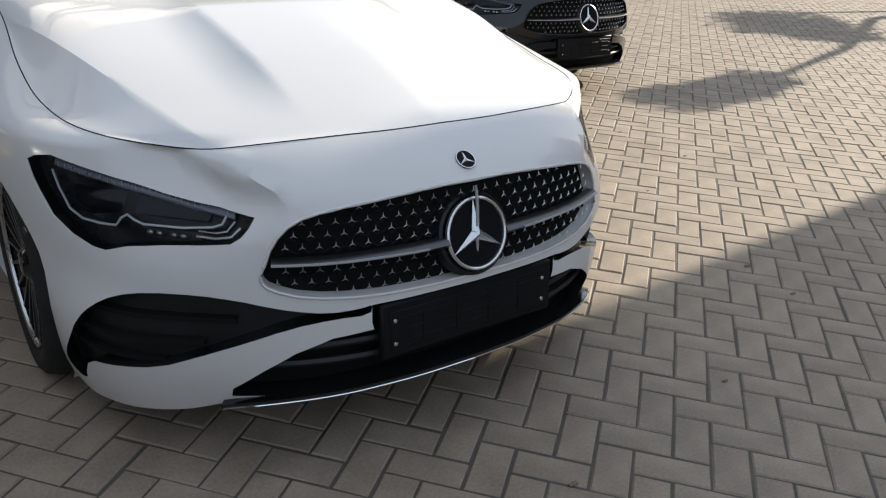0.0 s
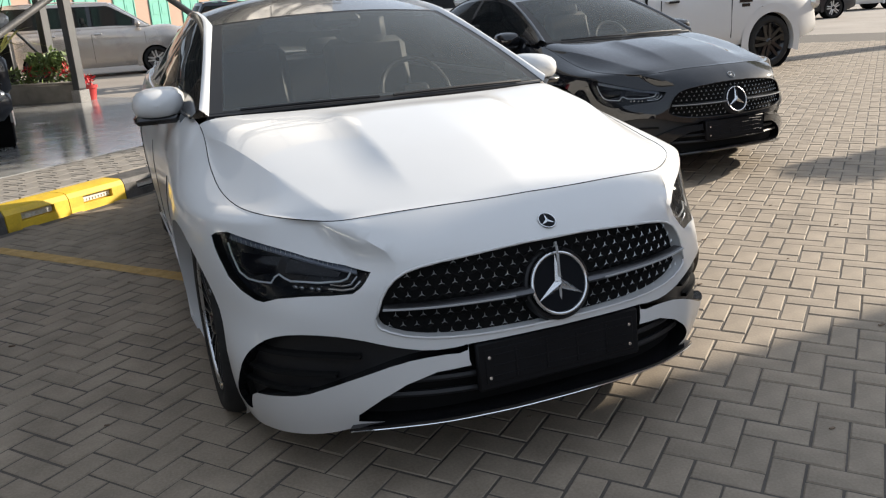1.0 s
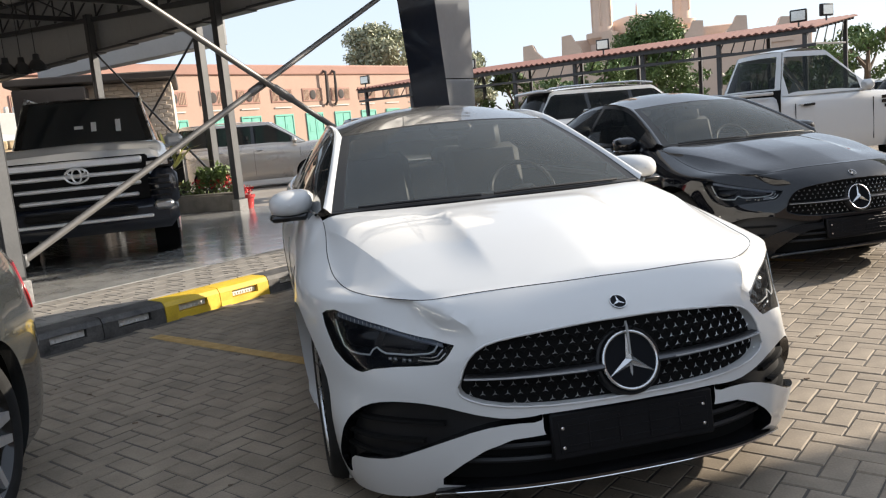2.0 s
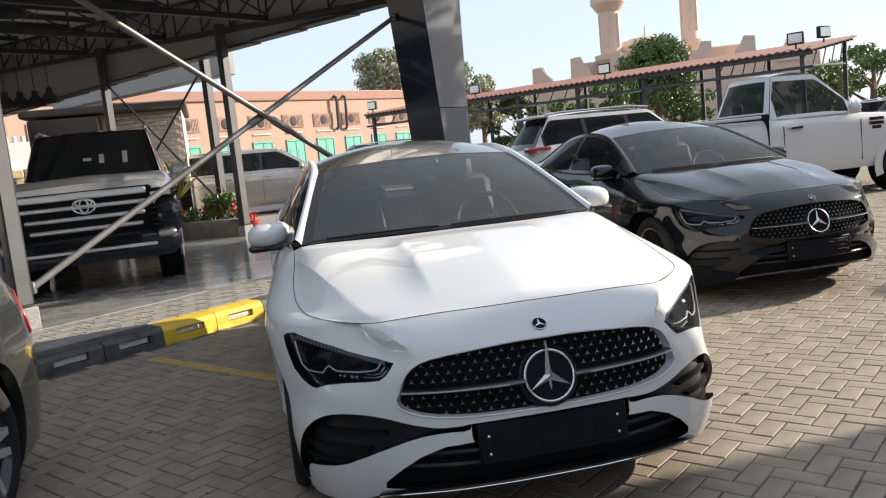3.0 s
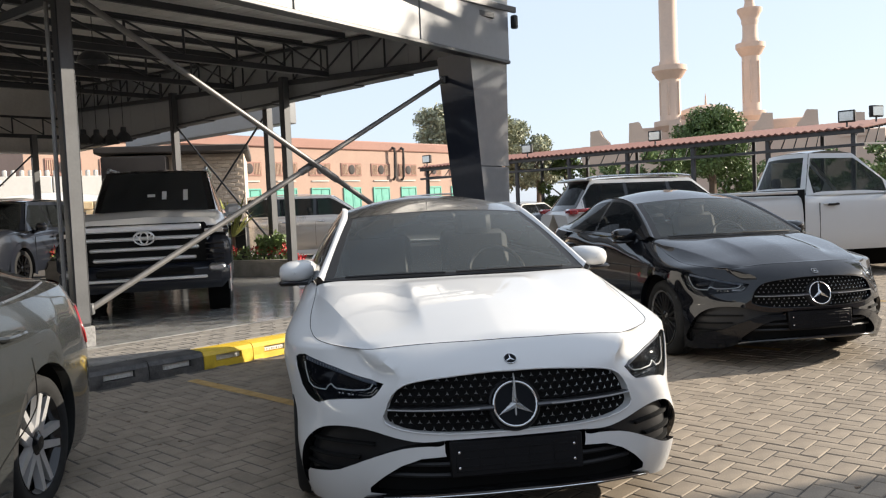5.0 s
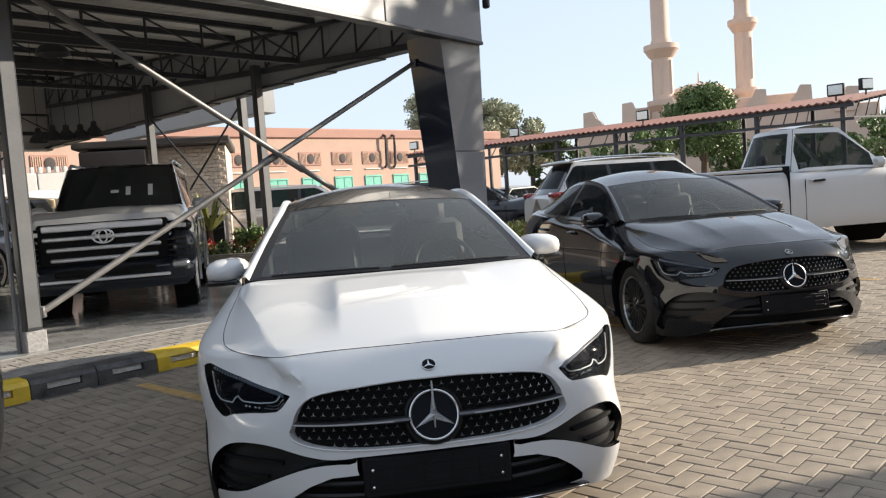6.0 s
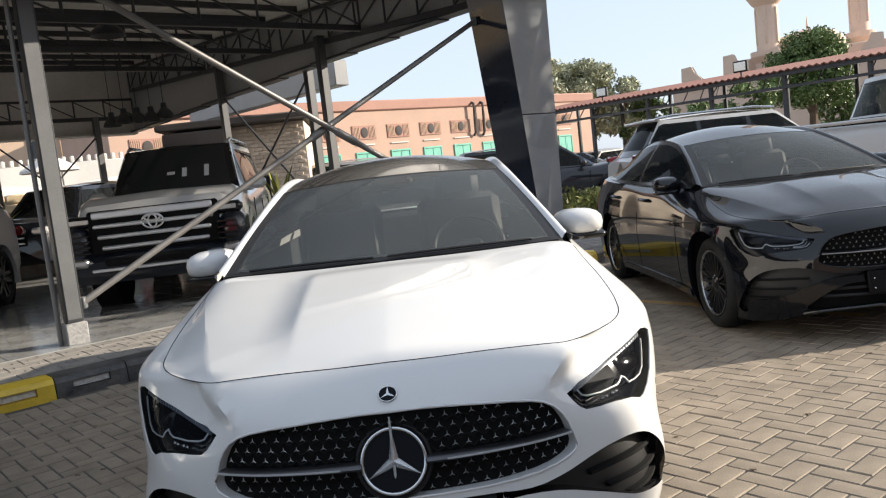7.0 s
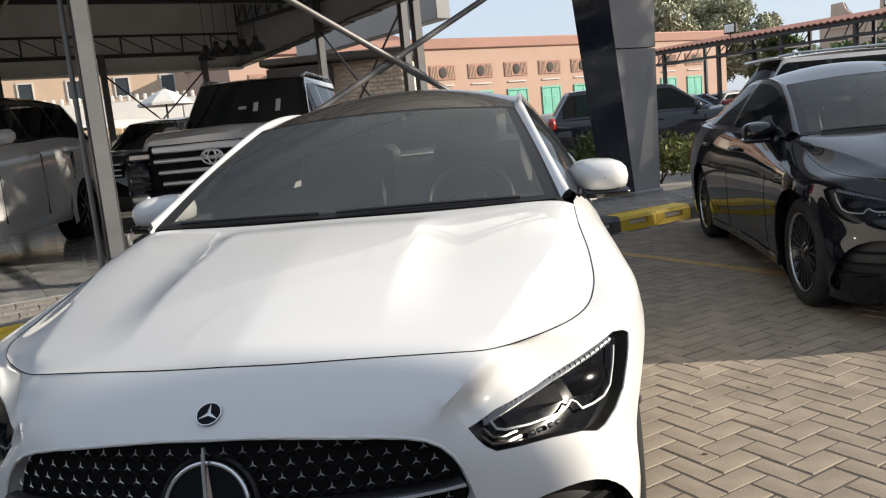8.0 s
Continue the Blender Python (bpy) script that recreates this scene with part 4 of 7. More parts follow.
def planter(p, q, z, w=0.5, h=0.42, flowers=True, seed=1):
    rnd = random.Random(seed)
    W, L = wall_frame(p, q)
    b = empty("planter", W @ Matrix.Translation((0, 0, z)), "grey stone planter with red flowers and green plants", "planter", "planters")
    m = Mesh()
    for y in (0.03, w - 0.03):
        m.box((L / 2, y, h / 2), (L, 0.06, h), 0.01)
    for x in (0.03, L - 0.03):
        m.box((x, w / 2, h / 2), (0.06, w - 0.12, h), 0.01)
    m.box((L / 2, 0.02, h + 0.02), (L + 0.06, 0.1, 0.04), 0.01)
    m.make("trough", CONCRETE, b)
    m = Mesh()
    m.box((L / 2, w / 2, h - 0.06), (L - 0.1, w - 0.1, 0.05))
    m.make("soil", SAND, b)
    m, f = Mesh(), Mesh()
    k = int(L / 0.28)
    for i in range(k):
        x = (i + 0.5) * L / k
        leaves(m, (x, w / 2, h + 0.14), (0.2, w * 0.5, 0.22), 90, 0.05, rnd)
        if flowers and rnd.random() < 0.75:
            leaves(f, (x, w / 2 - 0.08, h + 0.24), (0.18, w * 0.4, 0.16), 40, 0.04, rnd)
    tagged(m.make("greenery", LEAF, b, smooth=0, weld=False), kind="stuff")
    if flowers:
        tagged(f.make("blossom", FLOWER, b, "red blossoms", smooth=0, weld=False), kind="stuff")


planter((-4.1, 13.7), (-1.9, 12.8), KH - 0.01, h=0.30, seed=21)
planter((-10.5, 12.0), (-7.2, 14.2), KH - 0.01, seed=22, flowers=False)
planter((-7.0, 14.3), (-4.6, 14.6), KH - 0.01, seed=23)
palm_plant(-3.05, 13.62, KH + 0.28, 1.4, 31)
palm_plant(-8.6, 13.4, KH + 0.3, 1.3, 32)
bush(-2.25, 13.25, KH + 0.24, 0.65, 0.72, 14, LEAF, "dark green bush in the planter", 700, 0.06)
for x, y in ((-1.68, 12.85),):
    b = empty("flower_pot", pose(x, y, KH), "small red plastic flower pot", "flower pot")
    m = Mesh()
    m.lathe([(0.01, 0), (0.10, 0), (0.13, 0.2), (0.15, 0.2), (0.15, 0.25), (0.12, 0.25), (0.11, 0.2), (0.01, 0.19)], 16)
    m.make("pot", RED_POT, b)
    m = Mesh()
    leaves(m, (0, 0, 0.33), (0.16, 0.16, 0.14), 80, 0.04, random.Random(9))
    m.make("plant", FLOWER, b, smooth=0, weld=False)
# white equipment cabinet beside the column
m = Mesh()
m.box((0, 0, 0.55), (0.45, 0.45, 1.1), 0.02, pose(-3.1, 14.6, KH))
m.box((-0.7, 0.2, 0.75), (0.8, 0.6, 1.5), 0.03, pose(-3.1, 14.6, KH))
tagged(m.make("drinks_cabinet", PLASTIC), "dark steel outdoor cabinet by the planter", "cabinet")

# ---- sedan: one body shape, wrapped round a plan curve ----
PLAN = [(0, -.005), (.2, .008), (.4, .052), (.55, .125), (.68, .235), (.785, .37), (.862, .53), (.916, .70), (.944, .92), (.940, 1.2), (.922, 1.6), (.905, 2.5), (.912, 3.3), (.912, 3.65), (.895, 4.0), (.84, 4.35), (.7, 4.56), (.45, 4.655), (.2, 4.685), (0, 4.69)]
_P = np.array(PLAN)
_T = np.concatenate([[0], np.cumsum(np.hypot(*np.diff(_P, axis=0).T))])
_tt = np.linspace(0, _T[-1], 800)
_X, _Y = spline(_T, _P[:, 0])(_tt), spline(_T, _P[:, 1])(_tt)
_A = np.concatenate([[0], np.cumsum(np.hypot(np.diff(_X), np.diff(_Y)))])
LEN = float(_A[-1])
ZT = 0.76                                                         # top of the upright part of the skin
FRONT_IN = spline([.10, .20, .28, .38, .46, .55, .62, .66, .70, .745, .76], [.06, .02, 0, -.005, 0, .008, .016, .022, .036, .080, .100])
CHEEK_IN = spline([.10, .20, .28, .38, .46, .53, .60, .65, .70, .76], [.06, .02, 0, -.005, 0, .008, .036, .070, .106, .138])
SIDE_IN = spline([.10, .2, .35, .5, .6, .7, .76], [.07, .035, .012, .004, 0, .004, .014])
REAR_IN = spline([.10, .25, .4, .55, .65, .76], [.10, .03, 0, .0, .02, .03])
END_IN = spline([0, .45, .60, .68, .85, 1.06, 1.25, 1.55, 1.9, 2.3, 3.2, 4.2, 4.75, LEN - .8, LEN], [.175, .162, .150, .141, .118, .096, .118, .148, .160, .11, .085, .085, .11, .14, .12])
END_Z = spline([0, .45, .60, .68, .85, 1.06, 1.25, 1.55, 1.9, 2.3, 3.2, 4.2, 4.75, LEN - .8, LEN], [.808, .798, .786, .778, .781, .793, .812, .872, .955, .985, .995, 1.01, 1.03, 1.045, 1.06])


def a_of_y(y):
    """Place along the plan curve for a y on the flank."""
    return float(np.interp(y, _Y, _A))


def fold(z):
    """Where the sharp fold from the bonnet's crease to the grille's corner runs, along the plan curve."""
    return float(np.interp(z, [.50, .60, .66, .698, .779], [.55, .53, .475, .452, .655]))


def front_inset(a, z):
    """How far the nose lies inside the plan curve: nose, cheek round the lamp, flank; the bumper's lower corner stands out."""
    k = float(np.clip((a - fold(z)) / .17, 0, 1))
    mix = float(np.clip((z - .47) / .08, 0, 1))
    w = float(1 - step(.74, 1.18, a)) * mix + float(1 - step(.70, 1.30, a)) * (1 - mix)
    out = float(step(.66, .92, a) * (1 - step(1.0, 1.22, a))) * float(1 - step(.34, .52, z))
    return w * float(FRONT_IN(z) * (1 - k) + CHEEK_IN(z) * k) - 0.030 * out, w



@functools.lru_cache(maxsize=None)
def skin(a, z, inn=0.0):
    """Point of the body skin: a along the plan curve from the nose, z up, inn metres inside it."""
    e = 0.004
    tx = np.interp(a + e, _A, _X) - np.interp(a - e, _A, _X)
    ty = np.interp(a + e, _A, _Y) - np.interp(a - e, _A, _Y)
    n = math.hypot(tx, ty) + 1e-9
    nx, ny = -ty / n, tx / n
    if a < 0.004:
        nx, ny = 0.0, 1.0
    if a > LEN - 0.004:
        nx, ny = 0.0, -1.0
    zc = min(z, ZT)
    fi, wf = front_inset(a, zc)
    wr = float(step(LEN - 1.1, LEN - .5, a))
    d = fi + wr * REAR_IN(zc) + (1 - wf - wr) * SIDE_IN(zc) + inn
    return Vector((np.interp(a, _A, _X) + nx * d, np.interp(a, _A, _Y) + ny * d, z))


@functools.lru_cache(maxsize=None)
def shoulder(a, t):
    """From the top of the skin (t = 0) over the rounded shoulder to the bonnet or belt line (t = 1)."""
    p0 = skin(a, ZT)
    e = 0.01
    below = skin(a, ZT - e)
    q = (p0 - below) / e
    fi, wf = front_inset(a, ZT)
    wr = float(step(LEN - 1.1, LEN - .5, a))
    end = skin(a, ZT, float(END_IN(a) - fi - wr * REAR_IN(ZT) - (1 - wf - wr) * SIDE_IN(ZT)))
    end = Vector((end.x, end.y, float(END_Z(a))))
    c = p0 + q * (end.z - p0.z) * 0.62
    return p0 * (1 - t) ** 2 + c * 2 * t * (1 - t) + end * t * t


HUB = (0.90, 3.63)
WHEEL_R = 0.325
GRILLE = [(0, .704), (.12, .703), (.23, .696), (.386, .681), (.464, .659), (.510, .612), (.534, .542), (.536, .526), (.518, .505), (.437, .482), (.288, .471), (.15, .470), (0, .470)]
LAMP = [(1.137, .722), (1.112, .735), (1.07, .741), (.925, .708), (.785, .681), (.702, .672), (.62, .665), (.548, .660), (.563, .636), (.579, .618), (.603, .603), (.68, .592), (.763, .584), (.854, .5705), (.907, .554), (.942, .556), (1.004, .574), (1.062, .606), (1.10, .655), (1.119, .684)]
SCOOP = [(.284, .449), (.307, .443), (.391, .440), (.472, .453), (.521, .464), (.588, .479), (.677, .486), (.795, .478), (.881, .456), (.94, .42), (.979, .381), (1.025, .308), (1.075, .25), (1.105, .205), (1.06, .178), (1.012, .187), (1.005, .21), (.970, .266), (.893, .277), (.775, .293), (.692, .326), (.597, .366), (.476, .410), (.375, .425), (.290, .423)]
MOUTH = [(0, .452), (.15, .451), (.286, .447), (.286, .402), (.281, .384), (.379, .376), (.464, .344), (.535, .300), (.612, .242), (.617, .218), (.42, .225), (.2, .238), (0, .243)]
BOTTOM = spline([0, .3, .55, .62, .72, .9, 1.15, 1.3, 2.0, 3.5, 4.6, LEN - .7, LEN], [.236, .228, .208, .196, .160, .134, .12, .13, .16, .17, .17, .22, .25])


def in_poly(p, poly):
    x, y, c = p[0], p[1], False
    for (x0, y0), (x1, y1) in zip(poly, poly[1:] + poly[:1]):
        if (y0 > y) != (y1 > y) and x < (x1 - x0) * (y - y0) / (y1 - y0) + x0:
            c = not c
    return c


def dense(poly, d=0.02, closed=True):
    out = []
    pts = poly + poly[:1] if closed else poly
    for (x0, y0), (x1, y1) in zip(pts, pts[1:]):
        k = max(1, int(math.hypot(x1 - x0, y1 - y0) / d))
        out += [(x0 + (x1 - x0) * i / k, y0 + (y1 - y0) * i / k) for i in range(k)]
    return out + ([] if closed else [pts[-1]])


def rounded(poly, n=2, hold=()):
    """Corner cutting, leaving points on a = 0 where they are."""
    for _ in range(n):
        out = []
        for i, p in enumerate(poly):
            q = poly[(i + 1) % len(poly)]
            if p[0] == 0 and q[0] == 0:
                out += [p]
                continue
            if p[0] == 0:
                out += [p, (0.25 * p[0] + 0.75 * q[0], 0.25 * p[1] + 0.75 * q[1])]
            elif q[0] == 0:
                out += [(0.75 * p[0] + 0.25 * q[0], 0.75 * p[1] + 0.25 * q[1])]
            else:
                out += [(0.75 * p[0] + 0.25 * q[0], 0.75 * p[1] + 0.25 * q[1]), (0.25 * p[0] + 0.75 * q[0], 0.25 * p[1] + 0.75 * q[1])]
        poly = out
    return poly


def cut_skin():
    """The skin of one half, cut along all openings: vertices in (a, z) and triangles by region."""
    from mathutils.geometry import delaunay_2d_cdt
    regions = {"grille": rounded(GRILLE, 1), "lamp": LAMP, "scoop": rounded(SCOOP, 1), "mouth": MOUTH}
    arches = {}
    for name, hy in (("arch_front", HUB[0]), ("arch_rear", HUB[1])):
        ac = a_of_y(hy)
        pts = [(ac + 0.372 * math.cos(t), 0.33 + 0.372 * math.sin(t)) for t in np.linspace(math.pi + 0.75, -0.75, 40)]
        regions[name] = pts
        arches[name] = pts
    verts, edges = [], []

    def chain(pts, closed=True):
        k = len(verts)
        verts.extend(pts)
        n = len(pts)
        edges.extend((k + i, k + (i + 1) % n) for i in range(n if closed else n - 1))
    samples = list(np.concatenate([np.arange(0, 1.3, 0.025), np.arange(1.3, LEN - 0.02, 0.06), [LEN]]))
    chain([(float(a), ZT) for a in samples], False)
    chain([(float(a), float(BOTTOM(a))) for a in samples], False)
    chain([(fold(float(z)), float(z)) for z in np.arange(.690, ZT - .004, .008)], False)
    for name, p in regions.items():
        chain(dense(p, 0.012 if name not in arches else 0.03))
    allp = np.array(verts)
    for a in samples:
        zs = np.arange(float(BOTTOM(a)) + 0.02, ZT - 0.012, 0.025 if a < 1.3 else 0.05)
        for z in zs:
            if np.min(np.hypot(allp[:, 0] - a, allp[:, 1] - z)) > 0.008:
                verts.append((float(a), float(z)))
    # the arches' open ends hang below the skin; keep the hull simple
    v, e, f, *_ = delaunay_2d_cdt([Vector(p) for p in verts], edges, [], 0, 1e-6)
    out = {k: [] for k in (*regions, "skin")}
    for t in f:
        c = (sum(v[i].x for i in t) / 3, sum(v[i].y for i in t) / 3)
        if c[1] < float(BOTTOM(c[0])) - 1e-4 or c[1] > ZT:
            continue
        for name, p in regions.items():
            if in_poly(c, p):
                out[name].append(tuple(t))
                break
        else:
            out["skin"].append(tuple(t))
    return [(p.x, p.y) for p in v], out, regions, samples


SKIN_V, SKIN_F, SKIN_R, SKIN_A = cut_skin()


def region_mesh(name, inn, sides=(1, -1), dome=0.0):
    m = Mesh()
    used = sorted({i for t in SKIN_F[name] for i in t})
    ix = {i: k for k, i in enumerate(used)}
    for s in sides:
        vs = []
        for i in used:
            p = skin(*SKIN_V[i], inn)
            vs.append((s * p.x, p.y, p.z))
        m.add(vs, [tuple(ix[i] for i in (t if s > 0 else t[::-1])) for t in SKIN_F[name]])
    return m


def rim(mesh, name, inn, sides=(1, -1), start=0.0):
    """The turned-in edge of an opening."""
    pts = dense(SKIN_R[name], 0.012)
    n = len(pts)
    for s in sides:
        vs = []
        for a, z in pts:
            for d in (start, inn):
                p = skin(a, z, d)
                vs.append((s * p.x, p.y, p.z))
        mesh.add(vs, [(2 * i, 2 * ((i + 1) % n), 2 * ((i + 1) % n) + 1, 2 * i + 1) for i in range(n) if not (pts[i][0] == 0 and pts[(i + 1) % n][0] == 0)])


def ribbon(pts, w, inn=-0.002, sides=(1, -1), t=0.004):
    """A thin band laid on the skin along (a, z) points."""
    m = Mesh()
    for s in sides:
        row = []
        for i, (a, z) in enumerate(pts):
            a0, z0 = pts[max(0, i - 1)]
            a1, z1 = pts[min(len(pts) - 1, i + 1)]
            L = math.hypot(a1 - a0, z1 - z0) + 1e-9
            na, nz = -(z1 - z0) / L * w / 2, (a1 - a0) / L * w / 2
            P = [skin(max(0, a + na), z + nz, inn), skin(max(0, a - na), z - nz, inn), skin(max(0, a - na), z - nz, inn + t), skin(max(0, a + na), z + nz, inn + t)]
            row.append([(s * p.x, p.y, p.z) for p in P])
        k = len(row)
        m.add([p for r in row for p in r], [(4 * i + j, 4 * i + (j + 1) % 4, 4 * i + 4 + (j + 1) % 4, 4 * i + 4 + j) for i in range(k - 1) for j in range(4)] + [(0, 1, 2, 3), (4 * k - 4, 4 * k - 1, 4 * k - 2, 4 * k - 3)])
    return m


# bonnet, glass and roof of the sedan
CORNER_A = 1.0
BON_Z = spline([.17, .3, .6, .9, 1.2, 1.35], [.806, .846, .910, .953, .986, .998])
CREASE_Y = [.085, .285, .57, .85, 1.135, 1.35]
CREASE_X = spline(CREASE_Y, [.442, .536, .622, .695, .762, .805])
CREASE_Z = spline(CREASE_Y, [.698, .782, .850, .912, .966, .992])
_EDGE = [shoulder(float(a), 1.0) for a in np.linspace(.62, 1.95, 70)]
_EY = [p.y for p in _EDGE]


def bonnet(u, v):
    s = 2 * u - 1
    front = shoulder(abs(s) * CORNER_A, 1.0)
    side = shoulder(CORNER_A + (1.93 - CORNER_A) * v, 1.0)
    corner, back_s = shoulder(CORNER_A, 1.0), shoulder(1.93, 1.0)
    back_y = 1.215 + (back_s.y - 1.215) * abs(s) ** 2.2
    y = front.y + (back_y - front.y) * v
    y += (side.y - corner.y - (back_s.y - corner.y) * v) * abs(s) ** 3
    x = math.copysign(1, s) * front.x / corner.x * side.x
    ax = abs(x)
    # dished middle, sharp crease, falling outer facet
    xc, zr, zc = float(CREASE_X(y)), float(CREASE_Z(y)), float(BON_Z(y))
    if ax > xc:
        xe, ze = float(np.interp(y, _EY, [p.x for p in _EDGE])), float(np.interp(y, _EY, [p.z for p in _EDGE]))
        z = zr + (ze - zr) * min(1.0, (ax - xc) / max(0.02, xe - xc))
    else:
        z = zc - (zc - zr) * (ax / xc) ** 1.35
    # raised middle with a sharp shoulder that fades outward and towards the nose
    h = 0.021 * float(step(.26, .62, y) * (1 - step(.98, 1.20, y)))
    t = min(1.0, max(0.0, (0.455 - ax) / 0.150))
    z += h * t ** 2.2
    f = max(0.0, 1 - v / 0.06) ** 2
    # meets the shut line all round
    q = abs(s) ** 10
    z = z * (1 - f) + front.z * f
    return (x, y, z * (1 - q) + side.z * q)


_SX = [shoulder(a, 1.0).x for a in np.linspace(0, CORNER_A, 80)]


@functools.lru_cache(maxsize=None)
def crease_ratio(v):
    """Share of the half width at which the outer crease runs, for a row of the bonnet."""
    rho = 0.75
    for _ in range(8):
        s = float(np.interp(rho * _SX[-1], _SX, np.linspace(0, 1, 80)))
        x, y, z = bonnet(0.5 + s / 2, v)
        w = abs(x) / max(rho, 1e-6)
        rho = min(0.97, 0.5 * rho + 0.5 * float(CREASE_X(y)) / w)
    return rho


def bonnet_grid(u, v):
    """The bonnet with one row of edges laid along each outer crease."""
    q = abs(2 * u - 1)
    c = crease_ratio(v)
    rho = c * q / 0.8 if q <= 0.8 else c + (1 - c) * (q - 0.8) / 0.2
    s = float(np.interp(rho * _SX[-1], _SX, np.linspace(0, 1, 80)))
    return bonnet(0.5 + math.copysign(s, 2 * u - 1) / 2, v)


def ws_low(s):
    return Vector((0.735 * s, 1.235 + 0.115 * s * s, 0.992 - 0.006 * s * s))


def ws_top(s):
    return Vector((0.570 * s, 2.05 + 0.095 * s * s, 1.342 - 0.030 * s * s))


def rear_top(s):
    return Vector((0.53 * s, 3.38 - 0.05 * s * s, 1.352 - 0.05 * s * s))


def rear_low(s):
    return Vector((0.60 * s, 4.16 - 0.06 * s * s, 1.085 - 0.02 * s * s))


def patch(lo, hi, bulge, up=(0, -0.5, 0.85)):
    U = Vector(up)

    def f(u, v):
        s = 2 * u - 1
        return lo(s).lerp(hi(s), v) + U * bulge * math.sin(math.pi * v) * (1 - 0.4 * s * s)
    return f


BELT_LO = spline([1.40, 2.0, 2.8, 3.4, 3.85, 4.15], [.790, .822, .828, .812, .765, .70])
BELT_Z = spline([1.40, 2.0, 2.8, 3.4, 3.85, 4.15], [.985, .995, 1.003, 1.02, 1.045, 1.065])
RAIL_Y = [1.38, 1.7, 2.2, 2.7, 3.2, 3.6, 4.0, 4.16]
RAIL_X = spline(RAIL_Y, [.762, .690, .600, .588, .575, .575, .60, .635])
RAIL_Z = spline(RAIL_Y, [.998, 1.135, 1.322, 1.375, 1.338, 1.238, 1.115, 1.075])


def flank_glass(u, v):
    y = 1.42 + (4.14 - 1.42) * u
    x0, z0, x1, z1 = float(BELT_LO(y)), float(BELT_Z(y)), float(RAIL_X(y)), float(RAIL_Z(y))
    b = 0.018 * math.sin(math.pi * v) * min(1, (z1 - z0) / 0.3)
    return (x0 + (x1 - x0) * v + b, y, z0 + (z1 - z0) * v)


def mirrored(fn):
    return lambda u, v: (lambda p: (-p[0], p[1], p[2]))(fn(u, v))


def wheel(parent, x, y, style, side, r=WHEEL_R):
    """One wheel; side +1 faces +x."""
    w = new("wheel")
    w.parent = parent
    w.matrix_local = Matrix.Translation((x, y, r)) @ Matrix.Rotation(radians(90 * side), 4, "Y")   # axis along +x or -x
    tw, rr = 0.225, r * 0.725
    m = Mesh()
    m.lathe([(rr, -tw + 0.02), (rr + 0.03, -tw), (r - 0.02, -tw + 0.01), (r, -tw + 0.045), (r, -tw * 0.5 - 0.006), (r - 0.006, -tw * 0.5), (r, -tw * 0.5 + 0.006), (r, -0.045), (r - 0.012, -0.012), (r - 0.03, 0.0), (rr + 0.02, -0.004), (rr, -0.02)], 48)
    m.make("tyre", RUBBER, w, smooth=40)
    rim_m = {"dark": GUNMETAL, "silver": SATIN, "two": WHEEL_SILVER, "steel": TRIM}[style]
    m = Mesh()
    m.lathe([(rr * 0.985, -tw + 0.02), (rr * 0.9, -tw + 0.04), (rr * 0.88, -0.06), (rr * 0.95, -0.03), (rr * 1.0, -0.012), (rr * 1.015, -0.016)], 48)
    m.make("rim", TRIM if style != "silver" else SATIN, w)
    m = Mesh()
    m.lathe([(0.002, -0.14), (rr * 0.88, -0.13)], 32)
    m.lathe([(rr * 0.25, -0.115), (rr * 0.62, -0.112), (rr * 0.62, -0.125)], 32)
    m.make("brake_disc", GUNMETAL, w)
    if style in ("dark", "silver"):
        m = Mesh()
        m.lathe([(rr * 0.99, -0.008), (rr * 1.0, -0.006), (rr * 0.955, -0.009), (rr * 0.945, -0.016)], 48)
        m.make("rim_edge", SATIN, w, "bright machined rim edge")
    cnt, wd, dbl = {"dark": (20, 0.012, 0), "silver": (10, 0.03, 0), "two": (5, 0.05, 1), "steel": (5, 0.07, 1)}[style]
    for k in range(cnt):
        m = Mesh()
        R = Matrix.Rotation(2 * math.pi * (k + 0.2) / cnt, 4, "Z")
        for dy in ((-0.6, 0.6) if dbl else (0,)):
            y0, y1 = dy * wd * 0.75, dy * wd * 1.5
            h = wd * (0.42 if dbl else 0.5)
            P = [(0.04, y0 - h, -0.018), (0.04, y0 + h, -0.018), (rr * 0.96, y1 + h * 0.8, -0.014), (rr * 0.96, y1 - h * 0.8, -0.014)]
            vs = P + [(p[0], p[1] * 1.1, p[2] - 0.035) for p in P]
            vs[0], vs[1] = (0.04, y0 - h, -0.03), (0.04, y0 + h, -0.03)
            m.add(vs, [(0, 1, 2, 3), (4, 7, 6, 5), (0, 4, 5, 1), (1, 5, 6, 2), (2, 6, 7, 3), (3, 7, 4, 0)], R)
        m.make("spoke", rim_m, w, smooth=20)
    m = Mesh()
    m.lathe([(0.001, -0.010), (0.032, -0.012), (0.04, -0.02), (0.06, -0.03), (0.062, -0.05)], 20)
    m.make("hub_cap", TRIM, w)
    return w


